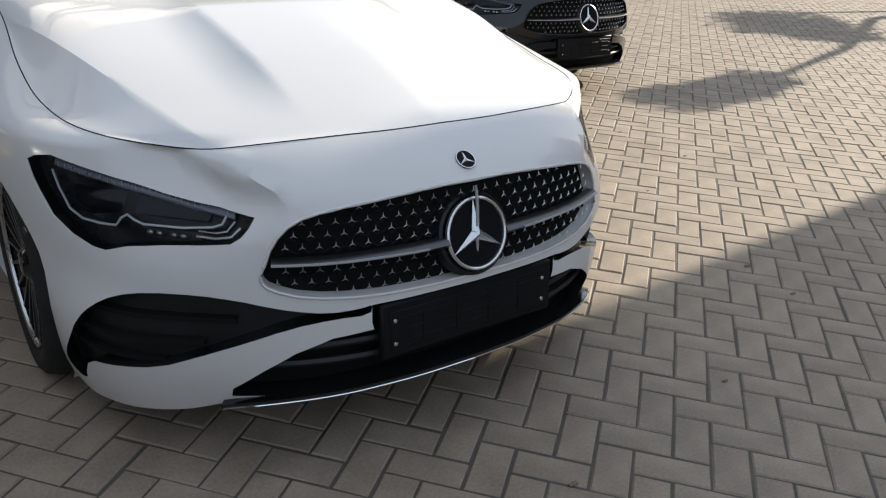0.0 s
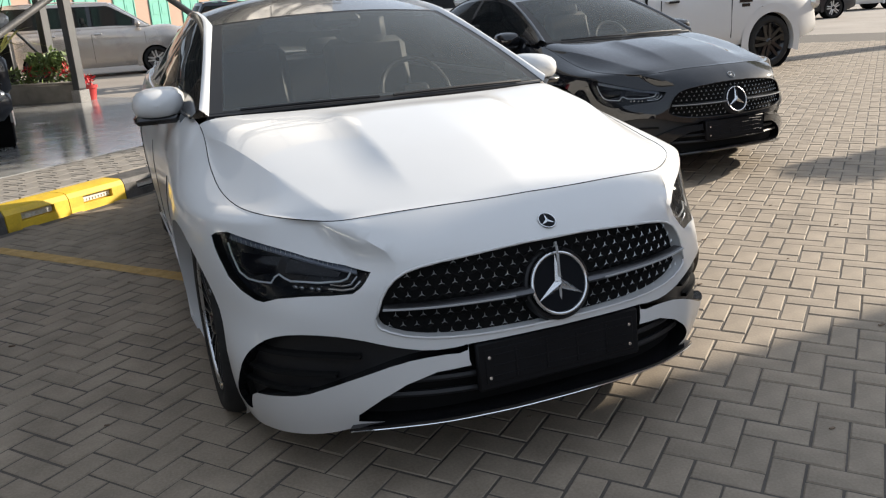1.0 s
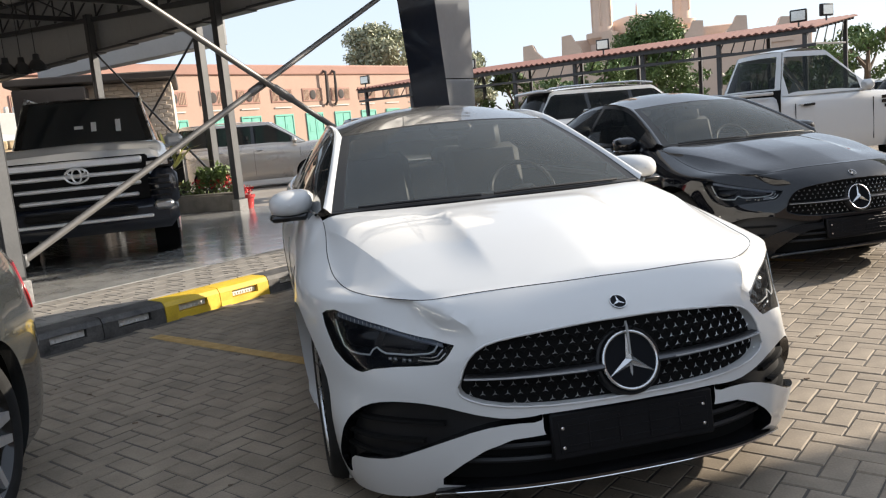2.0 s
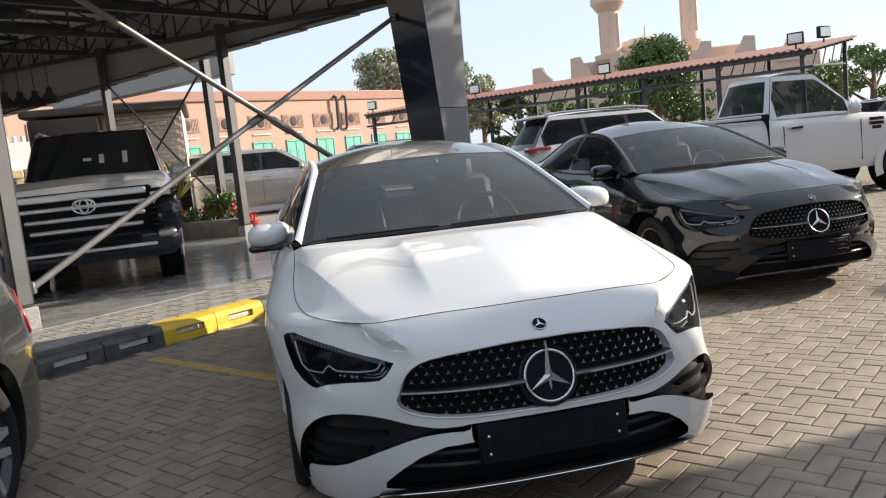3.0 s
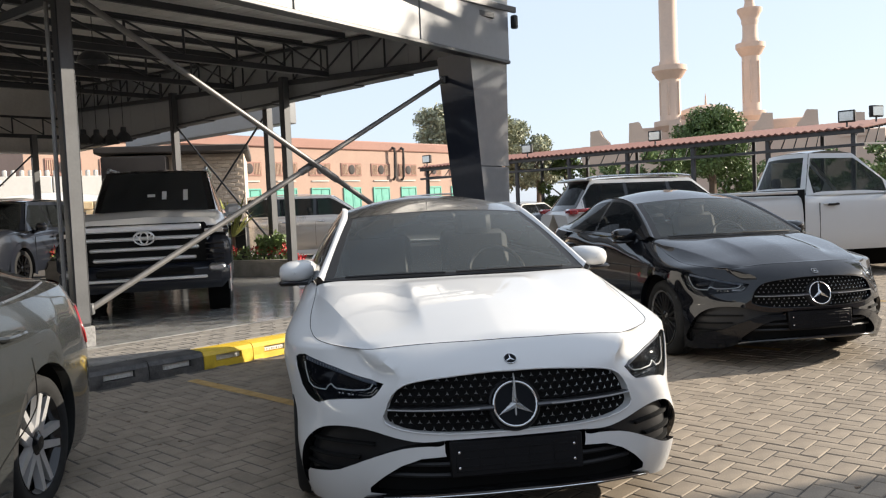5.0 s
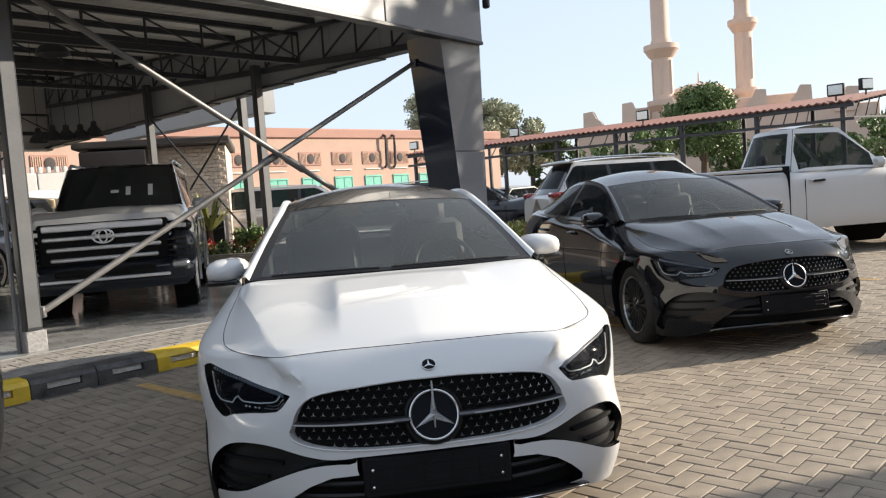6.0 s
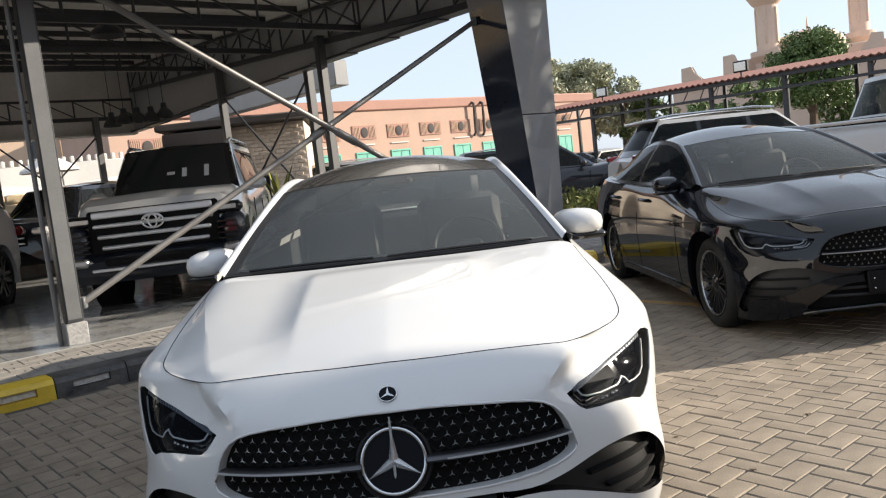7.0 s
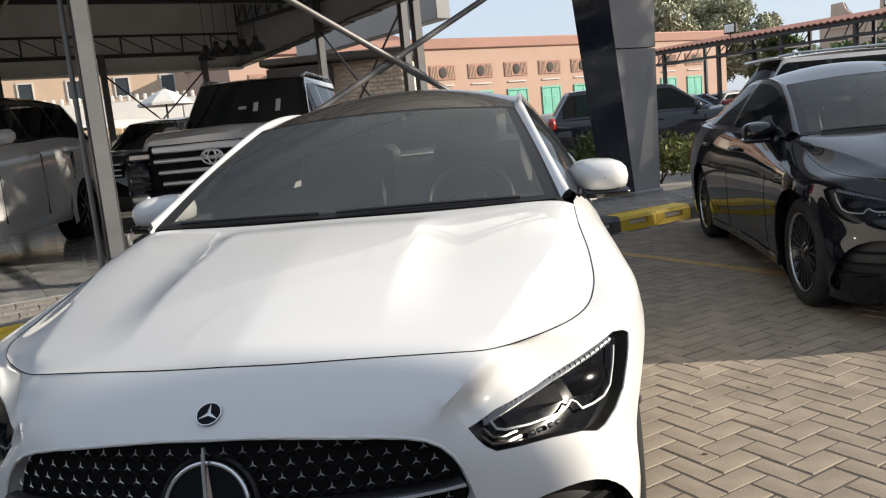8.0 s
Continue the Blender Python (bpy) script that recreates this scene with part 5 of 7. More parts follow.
def emblem(parent, r, m4, disc=TRIM, tilt=0):
    """A ring with three slim arms on a dark disc."""
    e = Mesh()
    e.lathe([(0.0005, 0.002), (r * 0.92, 0.002), (r * 0.92, -0.01)], 40, m4)
    d = e.make("badge", disc, parent, "round dark badge")
    e = Mesh()
    n = 40
    ring = [(r + r * 0.055 * math.cos(t), r * 0.07 * math.sin(t) + 0.004) for t in np.linspace(0, 2 * math.pi, 9)]
    e.lathe([(q[0] - r * 0.06, q[1]) for q in ring], n, m4)
    e.make("ring", EMBLEM, d, "chrome ring")
    for k in range(3):
        t = math.pi / 2 + k * 2 * math.pi / 3
        c, s = math.cos(t), math.sin(t)
        px, py = -s, c
        e = Mesh()
        w = r * 0.155
        e.add([(c * r * 0.93, s * r * 0.93, 0.004), (px * w * 0.9 + c * r * .09, py * w * 0.9 + s * r * .09, 0.004), (-px * w * 0.9 + c * r * .09, -py * w * 0.9 + s * r * .09, 0.004), (0, 0, 0.004 + r * 0.16), (c * r * 0.9, s * r * 0.9, 0.006)], [(0, 4, 3, 1), (0, 2, 3, 4), (0, 1, 2)], m4)
        e.make("arm", EMBLEM, d, "chrome arm", smooth=0)


def sedan(m4, paint, label, style="dark", roof_mat=None, front=True, plate=True):
    car = empty("sedan_car", m4, label, "car", "parked cars")
    roof_mat = roof_mat or paint
    # outer skin with shoulders
    body = region_mesh("skin", 0.0)
    nt = 7
    for s in (1, -1):
        vs = []
        for a in SKIN_A:
            for k in range(nt + 1):
                p = shoulder(float(a), k / nt)
                vs.append((s * p.x, p.y, p.z))
        w = nt + 1
        body.add(vs, [(i * w + k, (i + 1) * w + k, (i + 1) * w + k + 1, i * w + k + 1) for i in range(len(SKIN_A) - 1) for k in range(nt)])
    for nm, d in (("grille", .035), ("lamp", .004), ("arch_front", .05), ("arch_rear", .05)):
        if nm.startswith("arch"):
            pts = SKIN_R[nm]
            for s in (1, -1):
                vs = []
                for a, z in pts:
                    for dd in (0, d):
                        p = skin(a, z, dd)
                        vs.append((s * p.x, p.y, p.z))
                body.add(vs, [(2 * i, 2 * i + 2, 2 * i + 3, 2 * i + 1) for i in range(len(pts) - 1)])
        else:
            rim(body, nm, d)
    # turned-under lower edge
    for s in (1, -1):
        vs = []
        for a in SKIN_A:
            for dd, dz in ((0, 0), (.03, -.006)):
                p = skin(float(a), float(BOTTOM(a)), dd)
                vs.append((s * p.x, p.y, p.z + dz))
        ok = lambda a: all(abs(a - a_of_y(h)) > 0.40 for h in HUB)
        body.add(vs, [(2 * i, 2 * i + 2, 2 * i + 3, 2 * i + 1) for i in range(len(SKIN_A) - 1) if ok(SKIN_A[i]) and ok(SKIN_A[i + 1])])
    body.make("body", paint, car, smooth=42)
    # wheel houses and floor
    m = Mesh()
    for hy in HUB:
        for s in (1, -1):
            pts = [(hy + 0.385 * math.cos(t), 0.33 + 0.385 * math.sin(t)) for t in np.linspace(math.pi + .6, -.6, 20)]
            vs = [(s * x, y, z) for y, z in pts for x in (skin(a_of_y(y), max(z, .2)).x - .03, 0.60)]
            m.add(vs, [(2 * i, 2 * i + 2, 2 * i + 3, 2 * i + 1) for i in range(19)])
            m.add([(s * 0.6, y, z) for y, z in pts], [tuple(range(20))])
    m.box((0, 2.42, 0.23), (1.40, 3.4, 0.1), 0.03)
    m.box((0, 2.35, 0.26), (0.8, 4.1, 0.06), 0.02)
    m.make("underbody", MATTE, car, smooth=30)
    # bonnet
    m = Mesh()
    m.grid(bonnet_grid, 120, 60)
    m.make("bonnet", paint, car, smooth=17)
    ln = Mesh()
    for s in (1, -1):
        seq = [shoulder(a, 1.0) for a in np.linspace(0.0, 1.90, 60)]
        ln.tube([(s * p.x, p.y, p.z + 0.0002) for p in seq], 0.0016, 6)
    ln.make("bonnet_gap", MATTE, car, "dark shut line")
    # tail deck
    def deck(u, v):
        s = 2 * u - 1
        a0 = a_of_y(4.10)
        a1 = a0 + (LEN - 0.55 - a0) * v
        e = shoulder(a1, 1.0)
        back = shoulder(LEN - 0.55 * abs(s), 1.0)
        fy = 4.12
        x = s * e.x * (1 if v < 1 else 1)
        y = fy + (back.y - fy) * v
        z0, z1 = 1.075 - 0.02 * s * s, back.z + 0.015
        z = z0 + (z1 - z0) * v
        return (x, y, z * (1 - abs(s) ** 8) + e.z * abs(s) ** 8)
    m = Mesh()
    m.grid(deck, 20, 8)
    m.make("boot_lid", paint, car, smooth=60)
    # roof
    m = Mesh()
    m.grid(patch(ws_top, rear_top, 0.102, (0, 0, 1)), 24, 20)
    m.make("roof", roof_mat, car, "dark glossy roof panel" if roof_mat is not paint else "", smooth=60)
    # roof rails and pillars in body colour
    for s in (1, -1):
        m = Mesh()
        rows = []
        for k in range(49):
            f = k / 48
            if f < 0.4:
                g_ = f / 0.4
                inner = ws_low(1).lerp(ws_top(1), g_) + Vector((0, -0.5, 0.85)) * 0.028 * math.sin(math.pi * g_) * 0.6
            elif f < 0.75:
                g_ = (f - 0.4) / 0.35
                inner = ws_top(1).lerp(rear_top(1), g_) + Vector((0, 0, 1)) * 0.102 * math.sin(math.pi * g_) * 0.6
            else:
                g_ = (f - 0.75) / 0.25
                inner = rear_top(1).lerp(rear_low(1), g_) + Vector((0, 0.3, 0.9)) * 0.02 * math.sin(math.pi * g_) * 0.6
            y = 1.40 + (4.15 - 1.40) * min(1, max(0, (inner.y - 1.35) / (4.10 - 1.35)))
            outer = Vector((float(RAIL_X(y)), y, float(RAIL_Z(y))))
            mid = (inner + outer) / 2 + Vector((0.012, 0, 0.012))
            rows.append([inner, (inner + mid) / 2 + Vector((0.002, 0, 0.006)), mid, (outer + mid) / 2 + Vector((0.006, 0, 0.004)), outer, outer + Vector((-0.02, 0, -0.02))])
        m.add([(s * p.x, p.y, p.z) for r in rows for p in r], [(6 * i + j, 6 * i + 6 + j, 6 * i + 7 + j, 6 * i + 1 + j) for i in range(48) for j in range(5)])
        m.make("roof_rail", paint, car, smooth=50)
    # windscreen, rear window
    wf = patch(ws_low, ws_top, 0.028)
    m = Mesh()
    m.grid(lambda u, v: wf(0.035 + 0.93 * u, 0.03 + 0.94 * v), 24, 16)
    ws = m.make("windscreen", SCREEN, car, "clear windscreen with dark edge", smooth=60)
    ws.visible_shadow = False
    m = Mesh()
    for u0, u1, v0, v1 in ((0, 1, 0, 0.055), (0, 1, 0.955, 1), (0, 0.04, 0.05, 0.96), (0.96, 1, 0.05, 0.96)):
        m.grid(lambda u, v: Vector(wf(u0 + (u1 - u0) * u, v0 + (v1 - v0) * v)) + Vector((0, 0.001, -0.001)), 24 if u1 - u0 > .5 else 2, 16 if v1 - v0 > .5 else 2)
    m.grid(lambda u, v: Vector(wf(0.43 + 0.14 * u, 0.86 + 0.10 * v)) + Vector((0, 0.002, -0.002)), 4, 4)
    m.make("screen_border", PLASTIC, ws, "black glass border", smooth=60)
    rf = patch(rear_low, rear_top, 0.02, (0, 0.3, 0.9))
    m = Mesh()
    m.grid(rf, 16, 8)
    rw = m.make("rear_window", TINT if paint is not WHITE_PAINT else SCREEN, car, smooth=60)
    rw.visible_shadow = False
    # side windows between belt and rail
    for s in (1, -1):
        fg = flank_glass if s > 0 else mirrored(flank_glass)
        for nm, u0, u1 in (("front_window", 0.10, 0.455), ("rear_side_window", 0.475, 0.83)):
            m = Mesh()
            m.grid(lambda u, v: fg(u0 + (u1 - u0) * u, 0.07 + 0.85 * v), 14, 6)
            o = m.make(nm, TINT, car, smooth=60)
            o.visible_shadow = False
        m = Mesh()
        for u0, u1, v0, v1 in ((0, 1, 0, 0.07), (0, 1, 0.92, 1), (0, 0.10, 0.07, 0.92), (0.455, 0.475, 0.07, 0.92), (0.83, 1, 0.07, 0.92)):
            m.grid(lambda u, v: fg(u0 + (u1 - u0) * u, v0 + (v1 - v0) * v), 30 if u1 - u0 > .5 else 4, 6 if v1 - v0 > .5 else 2)
        m.make("window_frame", TRIM, car, "black window frame", smooth=60)
        m = Mesh()
        m.tube([Vector(fg(u, 0.0)) + Vector((s * 0.006, 0, -0.004)) for u in np.linspace(0.0, 0.98, 30)], 0.007, 6)
        m.make("belt_trim", SATIN if style != "dark" else TRIM, car)
        # shelf between belt of glass and shoulder
        m = Mesh()
        vs = []
        ys = np.linspace(1.40, 4.15, 40)
        for y in ys:
            p = shoulder(a_of_y(y), 1.0)
            vs += [(s * p.x, y, p.z), (s * float(BELT_LO(y)), y, float(BELT_Z(y)))]
        m.add(vs, [(2 * i, 2 * i + 2, 2 * i + 3, 2 * i + 1) for i in range(39)])
        m.make("door_top", paint, car, smooth=60)
    # cowl under the windscreen and wipers
    m = Mesh()
    m.grid(lambda u, v: Vector(bonnet(u, 1.0)).lerp(Vector(wf(u, 0.02)), v) + Vector((0, 0, -0.012 * math.sin(math.pi * v))), 30, 4)
    m.make("cowl", PLASTIC, car)
    for x0, x1 in ((0.60, -0.02), (-0.08, -0.62)):
        pts = [Vector(wf((x0 + (x1 - x0) * k / 8) / 1.47 + 0.5, 0.018 + 0.006 * math.sin(k / 8 * 3.1))) + Vector((0, -0.008, 0.008)) for k in range(9)]
        m = Mesh()
        m.tube(pts, 0.006, 6)
        m.make("wiper", PLASTIC, car)
    # cabin
    cabin = Mesh()
    cabin.grid(lambda u, v: ((2 * u - 1) * (0.70 + 0.08 * v), 1.30 + 0.55 * v, 0.955 + 0.035 * math.sin(math.pi * v) - 0.1 * v * v), 14, 10)
    cabin.box((0, 1.9, 0.80), (1.45, 0.16, 0.24), 0.05)
    cabin.make("dashboard", LEATHER, car, thick=0.01)
    for s in (1, -1):
        x = 0.36 * s
        m = Mesh()
        m.box((x, 2.35, 0.55), (0.50, 0.52, 0.16), 0.05)
        m.box((0, 0, 0.30), (0.50, 0.12, 0.62), 0.05, Matrix.Translation((x, 2.62, 0.60)) @ Matrix.Rotation(radians(-17), 4, "X"))
        m.box((0, 0, 0.66), (0.27, 0.10, 0.20), 0.045, Matrix.Translation((x, 2.62, 0.60)) @ Matrix.Rotation(radians(-14), 4, "X"))
        m.make("seat", LEATHER, car, "dark front seat with head rest")
    m = Mesh()
    m.box((0, 3.3, 0.52), (1.3, 0.5, 0.18), 0.05)
    m.box((0, 0, 0.28), (1.3, 0.12, 0.55), 0.05, Matrix.Translation((0, 3.55, 0.55)) @ Matrix.Rotation(radians(-22), 4, "X"))
    for x in (-0.38, 0.38):
        m.box((x, 3.78, 1.10), (0.25, 0.09, 0.14), 0.04)
    m.make("rear_bench", LEATHER, car)
    m = Mesh()
    n = 28
    cw = Matrix.Translation((0.36, 1.98, 0.93)) @ Matrix.Rotation(radians(62), 4, "X")
    m.tube([cw @ Vector((0.18 * math.cos(t), 0.18 * math.sin(t), 0)) for t in np.linspace(0, 2 * math.pi, n)], 0.014, 8, caps=False)
    m.box((0, 0, -0.01), (0.16, 0.10, 0.05), 0.02, cw)
    for a in (0, math.pi, -math.pi / 2):
        m.tube([cw @ Vector((0.05 * math.cos(a), 0.05 * math.sin(a), 0)), cw @ Vector((0.18 * math.cos(a), 0.18 * math.sin(a), 0))], 0.011, 6)
    m.make("steering_wheel", PLASTIC, car)
    m = Mesh()
    m.box((0, 2.03, 1.30), (0.24, 0.05, 0.07), 0.025)
    m.make("mirror", PLASTIC, car, "inside mirror")
    # cabin tub
    m = Mesh()
    m.box((0, 2.7, 0.40), (1.45, 2.6, 0.05))
    for s in (1, -1):
        m.grid(lambda u, v: (s * (0.74 + 0.04 * v), 1.5 + 2.5 * u, 0.4 + 0.58 * v), 6, 3)
    m.grid(lambda u, v: (-0.7 + 1.4 * u, 1.34, 0.35 + 0.6 * v), 3, 3)
    m.grid(lambda u, v: (-0.62 + 1.24 * u, 3.75 + 0.4 * v, 1.0 + 0.06 * v), 3, 3)
    hl = patch(ws_top, rear_top, 0.092, (0, 0, 1))
    m.grid(lambda u, v: Vector(hl(u, v)) - Vector((0, 0, 0.03)), 10, 8)
    m.make("cabin_lining", LEATHER, car)
    # outside mirrors
    for s in (1, -1):
        c = Vector((s * 0.900, 1.71, 1.018))
        m = Mesh()
        N = 16
        prof = [(0.0, 0.02), (0.003, 0.3), (0.014, 0.55), (0.034, 0.76), (0.065, 0.91), (0.10, 0.98), (0.14, 1.0), (0.19, 0.98), (0.20, 0.90)]
        for k, (yy, sc) in enumerate(prof):
            for j in range(N):
                t = 2 * math.pi * j / N
                ex = math.copysign(abs(math.cos(t)) ** 0.75, math.cos(t)) * 0.108 * sc
                ez = math.copysign(abs(math.sin(t)) ** 0.75, math.sin(t)) * 0.066 * sc
                m.v.append((c.x + ex + s * yy * -0.12, c.y - 0.10 + yy, c.z + ez + 0.10 * ex * s * -0.25))
        for k in range(len(prof) - 1):
            for j in range(N):
                m.f.append((k * N + j, k * N + (j + 1) % N, (k + 1) * N + (j + 1) % N, (k + 1) * N + j))
        hs = m.make("mirror_housing", paint, car, smooth=60)
        m = Mesh()
        m.box((c.x - s * 0.012, c.y + 0.098, c.z), (0.15, 0.006, 0.088), 0.03)
        m.make("mirror_glass", CHROME, hs)
        m = Mesh()
        m.box((c.x - s * 0.005, c.y - 0.005, c.z - 0.058), (0.20, 0.15, 0.035), 0.015)
        m.tube([(c.x - s * 0.08, c.y, c.z - 0.06), (c.x - s * 0.14, c.y - 0.04, c.z - 0.075), (s * 0.80, 1.57, 0.962)], [0.028, 0.026, 0.03], 8)
        m.make("mirror_foot", TRIM, hs, "black lower shell and foot")
    # doors: shut lines, handles, sill
    for s in (1, -1):
        for line in ([(a_of_y(1.50), z) for z in np.linspace(.24, .755, 14)], [(a_of_y(2.62), z) for z in np.linspace(.24, .755, 14)],
                     [(a_of_y(3.50 - 0.42 * step(.55, .30, z)), float(z)) for z in np.linspace(.26, .755, 14)], [(a_of_y(y), .235) for y in np.linspace(1.5, 3.1, 20)]):
            ribbon(line, .006, sides=(s,)).make("door_gap", MATTE, car, "dark door shut line")
        for y in (2.42, 3.36):
            h = Mesh()
            p = shoulder(a_of_y(y), 0.42)
            p0 = shoulder(a_of_y(y - 0.1), 0.42)
            p1 = shoulder(a_of_y(y + 0.1), 0.42)
            h.tube([(s * p0.x, p0.y, p0.z), (s * (p0.x + .028), p0.y + .02, p0.z), (s * (p.x + .034), p.y, p.z), (s * (p1.x + .028), p1.y - .02, p1.z), (s * p1.x, p1.y, p1.z)], [.012, .014, .015, .014, .012], 8)
            h.make("door_handle", paint, car)
        m = ribbon([(a_of_y(y), .20 + 0.012 * math.sin((y - 1.3) * 1.6)) for y in np.linspace(1.28, 3.24, 24)], .055, -.012, (s,), .02)
        m.make("sill", paint, car, smooth=50)
    for hy in HUB:
        for s in (1, -1):
            wheel(car, s * (0.892 if hy < 2 else 0.872), hy, style, s)
    # rear lamps
    for s in (1, -1):
        m = ribbon([(a, .84 - .05) for a in np.linspace(LEN - 1.02, LEN - .30, 16)], .0, -.004, (s,), .01)
        m = Mesh()
        vs = []
        seq = np.linspace(LEN - 1.05, LEN - .30, 18)
        for a in seq:
            for z, o in ((.70, -.006), (.755, -.008)):
                p = skin(float(a), z, o)
                vs.append((s * p.x, p.y, p.z))
            p = shoulder(float(a), 0.45)
            vs.append((s * (p.x + .004), p.y + .004, p.z + .006))
        m.add(vs, [(3 * i + j, 3 * i + 3 + j, 3 * i + 4 + j, 3 * i + 1 + j) for i in range(17) for j in range(2)])
        m.make("rear_lamp", RED_LENS, car, "red rear lamp", thick=0.008)
    if paint is WHITE_PAINT:
        k = Mesh()
        k.box((0, 0, 0), (0.05, 0.002, 0.016), 0.0, Matrix.Translation((0.470, 2.165, 1.300)) @ Matrix.Rotation(radians(-62), 4, "X"))
        k.make("sticker", PATCH_WHITE, car, "small white sticker inside the screen")
    if not front:
        return car
    sedan_front(car, paint, plate)
    return car


def sedan_front(car, paint, plate):
    # radiator grille
    gr = region_mesh("grille", 0.034).make("grille", MATTE, car, "black grille with small bright studs")
    st = Mesh()
    dx, dz = 0.0385, 0.0270
    inner = [(a, z) for a, z in SKIN_R["grille"]]
    for r in range(10):
        for c in range(-17, 18):
            a = (c + (0.5 if r % 2 else 0)) * dx
            z = 0.462 + r * dz
            aa = abs(a)
            if not in_poly((max(aa, 1e-4), z), inner) or not in_poly((max(aa + .014, 1e-4), z), inner) or not in_poly((max(aa, 1e-4), z + .010), inner) or not in_poly((max(aa, 1e-4), z - .010), inner):
                continue
            if math.hypot(a, z - .571) < .10 or (abs(z - (.566 + .004 * aa)) < .014):
                continue
            p = skin(aa, z, 0.010)
            e = 0.01
            t1 = (skin(aa + e, z, .01) - p).normalized()
            t2 = (skin(aa, z + e, .01) - p).normalized()
            s = 1 if a >= 0 else -1
            t1, p, t2 = Vector((s * t1.x, t1.y, t1.z)) * s, Vector((s * p.x, p.y, p.z)), Vector((s * t2.x, t2.y, t2.z))
            nrm = t1.cross(t2).normalized()
            if nrm.y > 0:
                nrm = -nrm
            for k in range(3):
                t = -math.pi / 2 + k * 2 * math.pi / 3 + math.pi
                d = t1 * math.cos(t) + t2 * math.sin(t)
                q = t1 * -math.sin(t) + t2 * math.cos(t)
                st.add([p + d * .0105, p + q * .0020, p - q * .0020, p + nrm * .003], [(0, 1, 3), (0, 3, 2)])
            
    tagged(st.make("grille_studs", STAR, gr, "small bright three armed studs", smooth=0, weld=False), kind="stuff")
    # dark lattice behind the studs
    lat = Mesh()
    for r in range(9):
        z = 0.462 + (r + 0.5) * dz
        for s in (1, -1):
            seg = [a for a in np.arange(0.0, 0.56, 0.012) if all(in_poly((max(a + da, 1e-4), z + dz_), inner) for da in (0, .02) for dz_ in (-.013, .013))]
            if len(seg) > 3:
                lat.tube([(s * p.x, p.y, p.z) for p in (skin(float(a), z + .007 * math.sin(a * 188), .022) for a in seg)], 0.0035, 4)
    lat.make("lattice", MATTE, gr)
    for s in (1, -1):
        b = Mesh()
        vs = []
        seq = np.linspace(.088, .512, 16)
        for i, a in enumerate(seq):
            h = .0115 * (1 - .45 * i / 15)
            zc = .567
            for z, o in ((zc - h, .016), (zc - h * .8, -.008), (zc, -.016), (zc + h * .8, -.008), (zc + h, .016)):
                p = skin(float(a), z, o)
                vs.append((s * p.x, p.y, p.z))
        b.add(vs, [(5 * i + j, 5 * i + 5 + j, 5 * i + 6 + j, 5 * i + 1 + j) for i in range(15) for j in range(4)])
        b.make("grille_bar", GUNMETAL, gr, "dark metal grille louvre", smooth=50)
        b = Mesh()
        vs = []
        for i, a in enumerate(seq[2:]):
            for z, o in ((.5655, -.0175), (.5695, -.0175), (.5695, -.010), (.5655, -.010)):
                p = skin(float(a), z, o)
                vs.append((s * p.x, p.y, p.z))
        b.add(vs, [(4 * i + j, 4 * i + 4 + j, 4 * i + 4 + (j + 1) % 4, 4 * i + (j + 1) % 4) for i in range(13) for j in range(4)])
        b.make("louvre_inlay", PANEL, gr, "bright inlay strip")
    face = Matrix.Translation((0, 0.012, 0.573)) @ Matrix.Rotation(radians(90 - 17), 4, "X")
    h = Mesh()
    h.lathe([(.108, -.03), (.104, -.006), (.098, -.001), (.091, -.006)], 40, face)
    h.make("badge_surround", PLASTIC, gr)
    emblem(gr, .092, face, BADGE)
    p, q = skin(0, .742), skin(0, .752)
    t = (q - p).normalized()
    nb = Matrix.Translation(Vector((0, p.y, p.z)) + Vector((0, -t.z, t.y)) * .001) @ Matrix.Rotation(math.atan2(t.z, t.y), 4, "X")
    emblem(car, .027, nb @ Matrix.Diagonal((1, 1, 0.4, 1)), BADGE)
    # frame line of the grille
    for s in (1, -1):
        fr = Mesh()
        pts = [pq for pq in dense(SKIN_R["grille"], .012)]
        pts = [pq for pq in pts if pq[0] > 0 or pq[1] > .6 or pq[1] < .5]
        fr.tube([(s * v.x, v.y, v.z) for v in (skin(a, z, -.001) for a, z in pts)], .004, 6)
        fr.make("grille_frame", paint, car, smooth=60)
    # headlamps
    for s in (1, -1):
        hl = region_mesh("lamp", 0.030, (s,)).make("headlamp", LAMP_BOWL, car, "dark headlamp with bright light line")
        rm = Mesh()
        rim(rm, "lamp", 0.031, (s,), 0.0042)
        rm.make("lamp_rim", PLASTIC, hl)
        lens = region_mesh("lamp", 0.003, (s,)).make("lens", LENS, hl, "clear lens", smooth=60)
        lens.visible_shadow = False
        P = lambda a, z, o: (lambda v: Vector((s * v.x, v.y, v.z)))(skin(a, z, o))
        d = Mesh()
        line = [(1.075, .706), (1.055, .668), (1.022, .625), (.984, .609), (.938, .606), (.893, .607), (.885, .623), (.872, .631), (.850, .622), (.825, .616), (.726, .618), (.654, .626), (.630, .634), (.622, .650)]
        d.tube([P(a, z, .012) for a, z in line], .0030, 6)
        d.make("light_line", LIGHT_LINE, hl, "bright light guide")
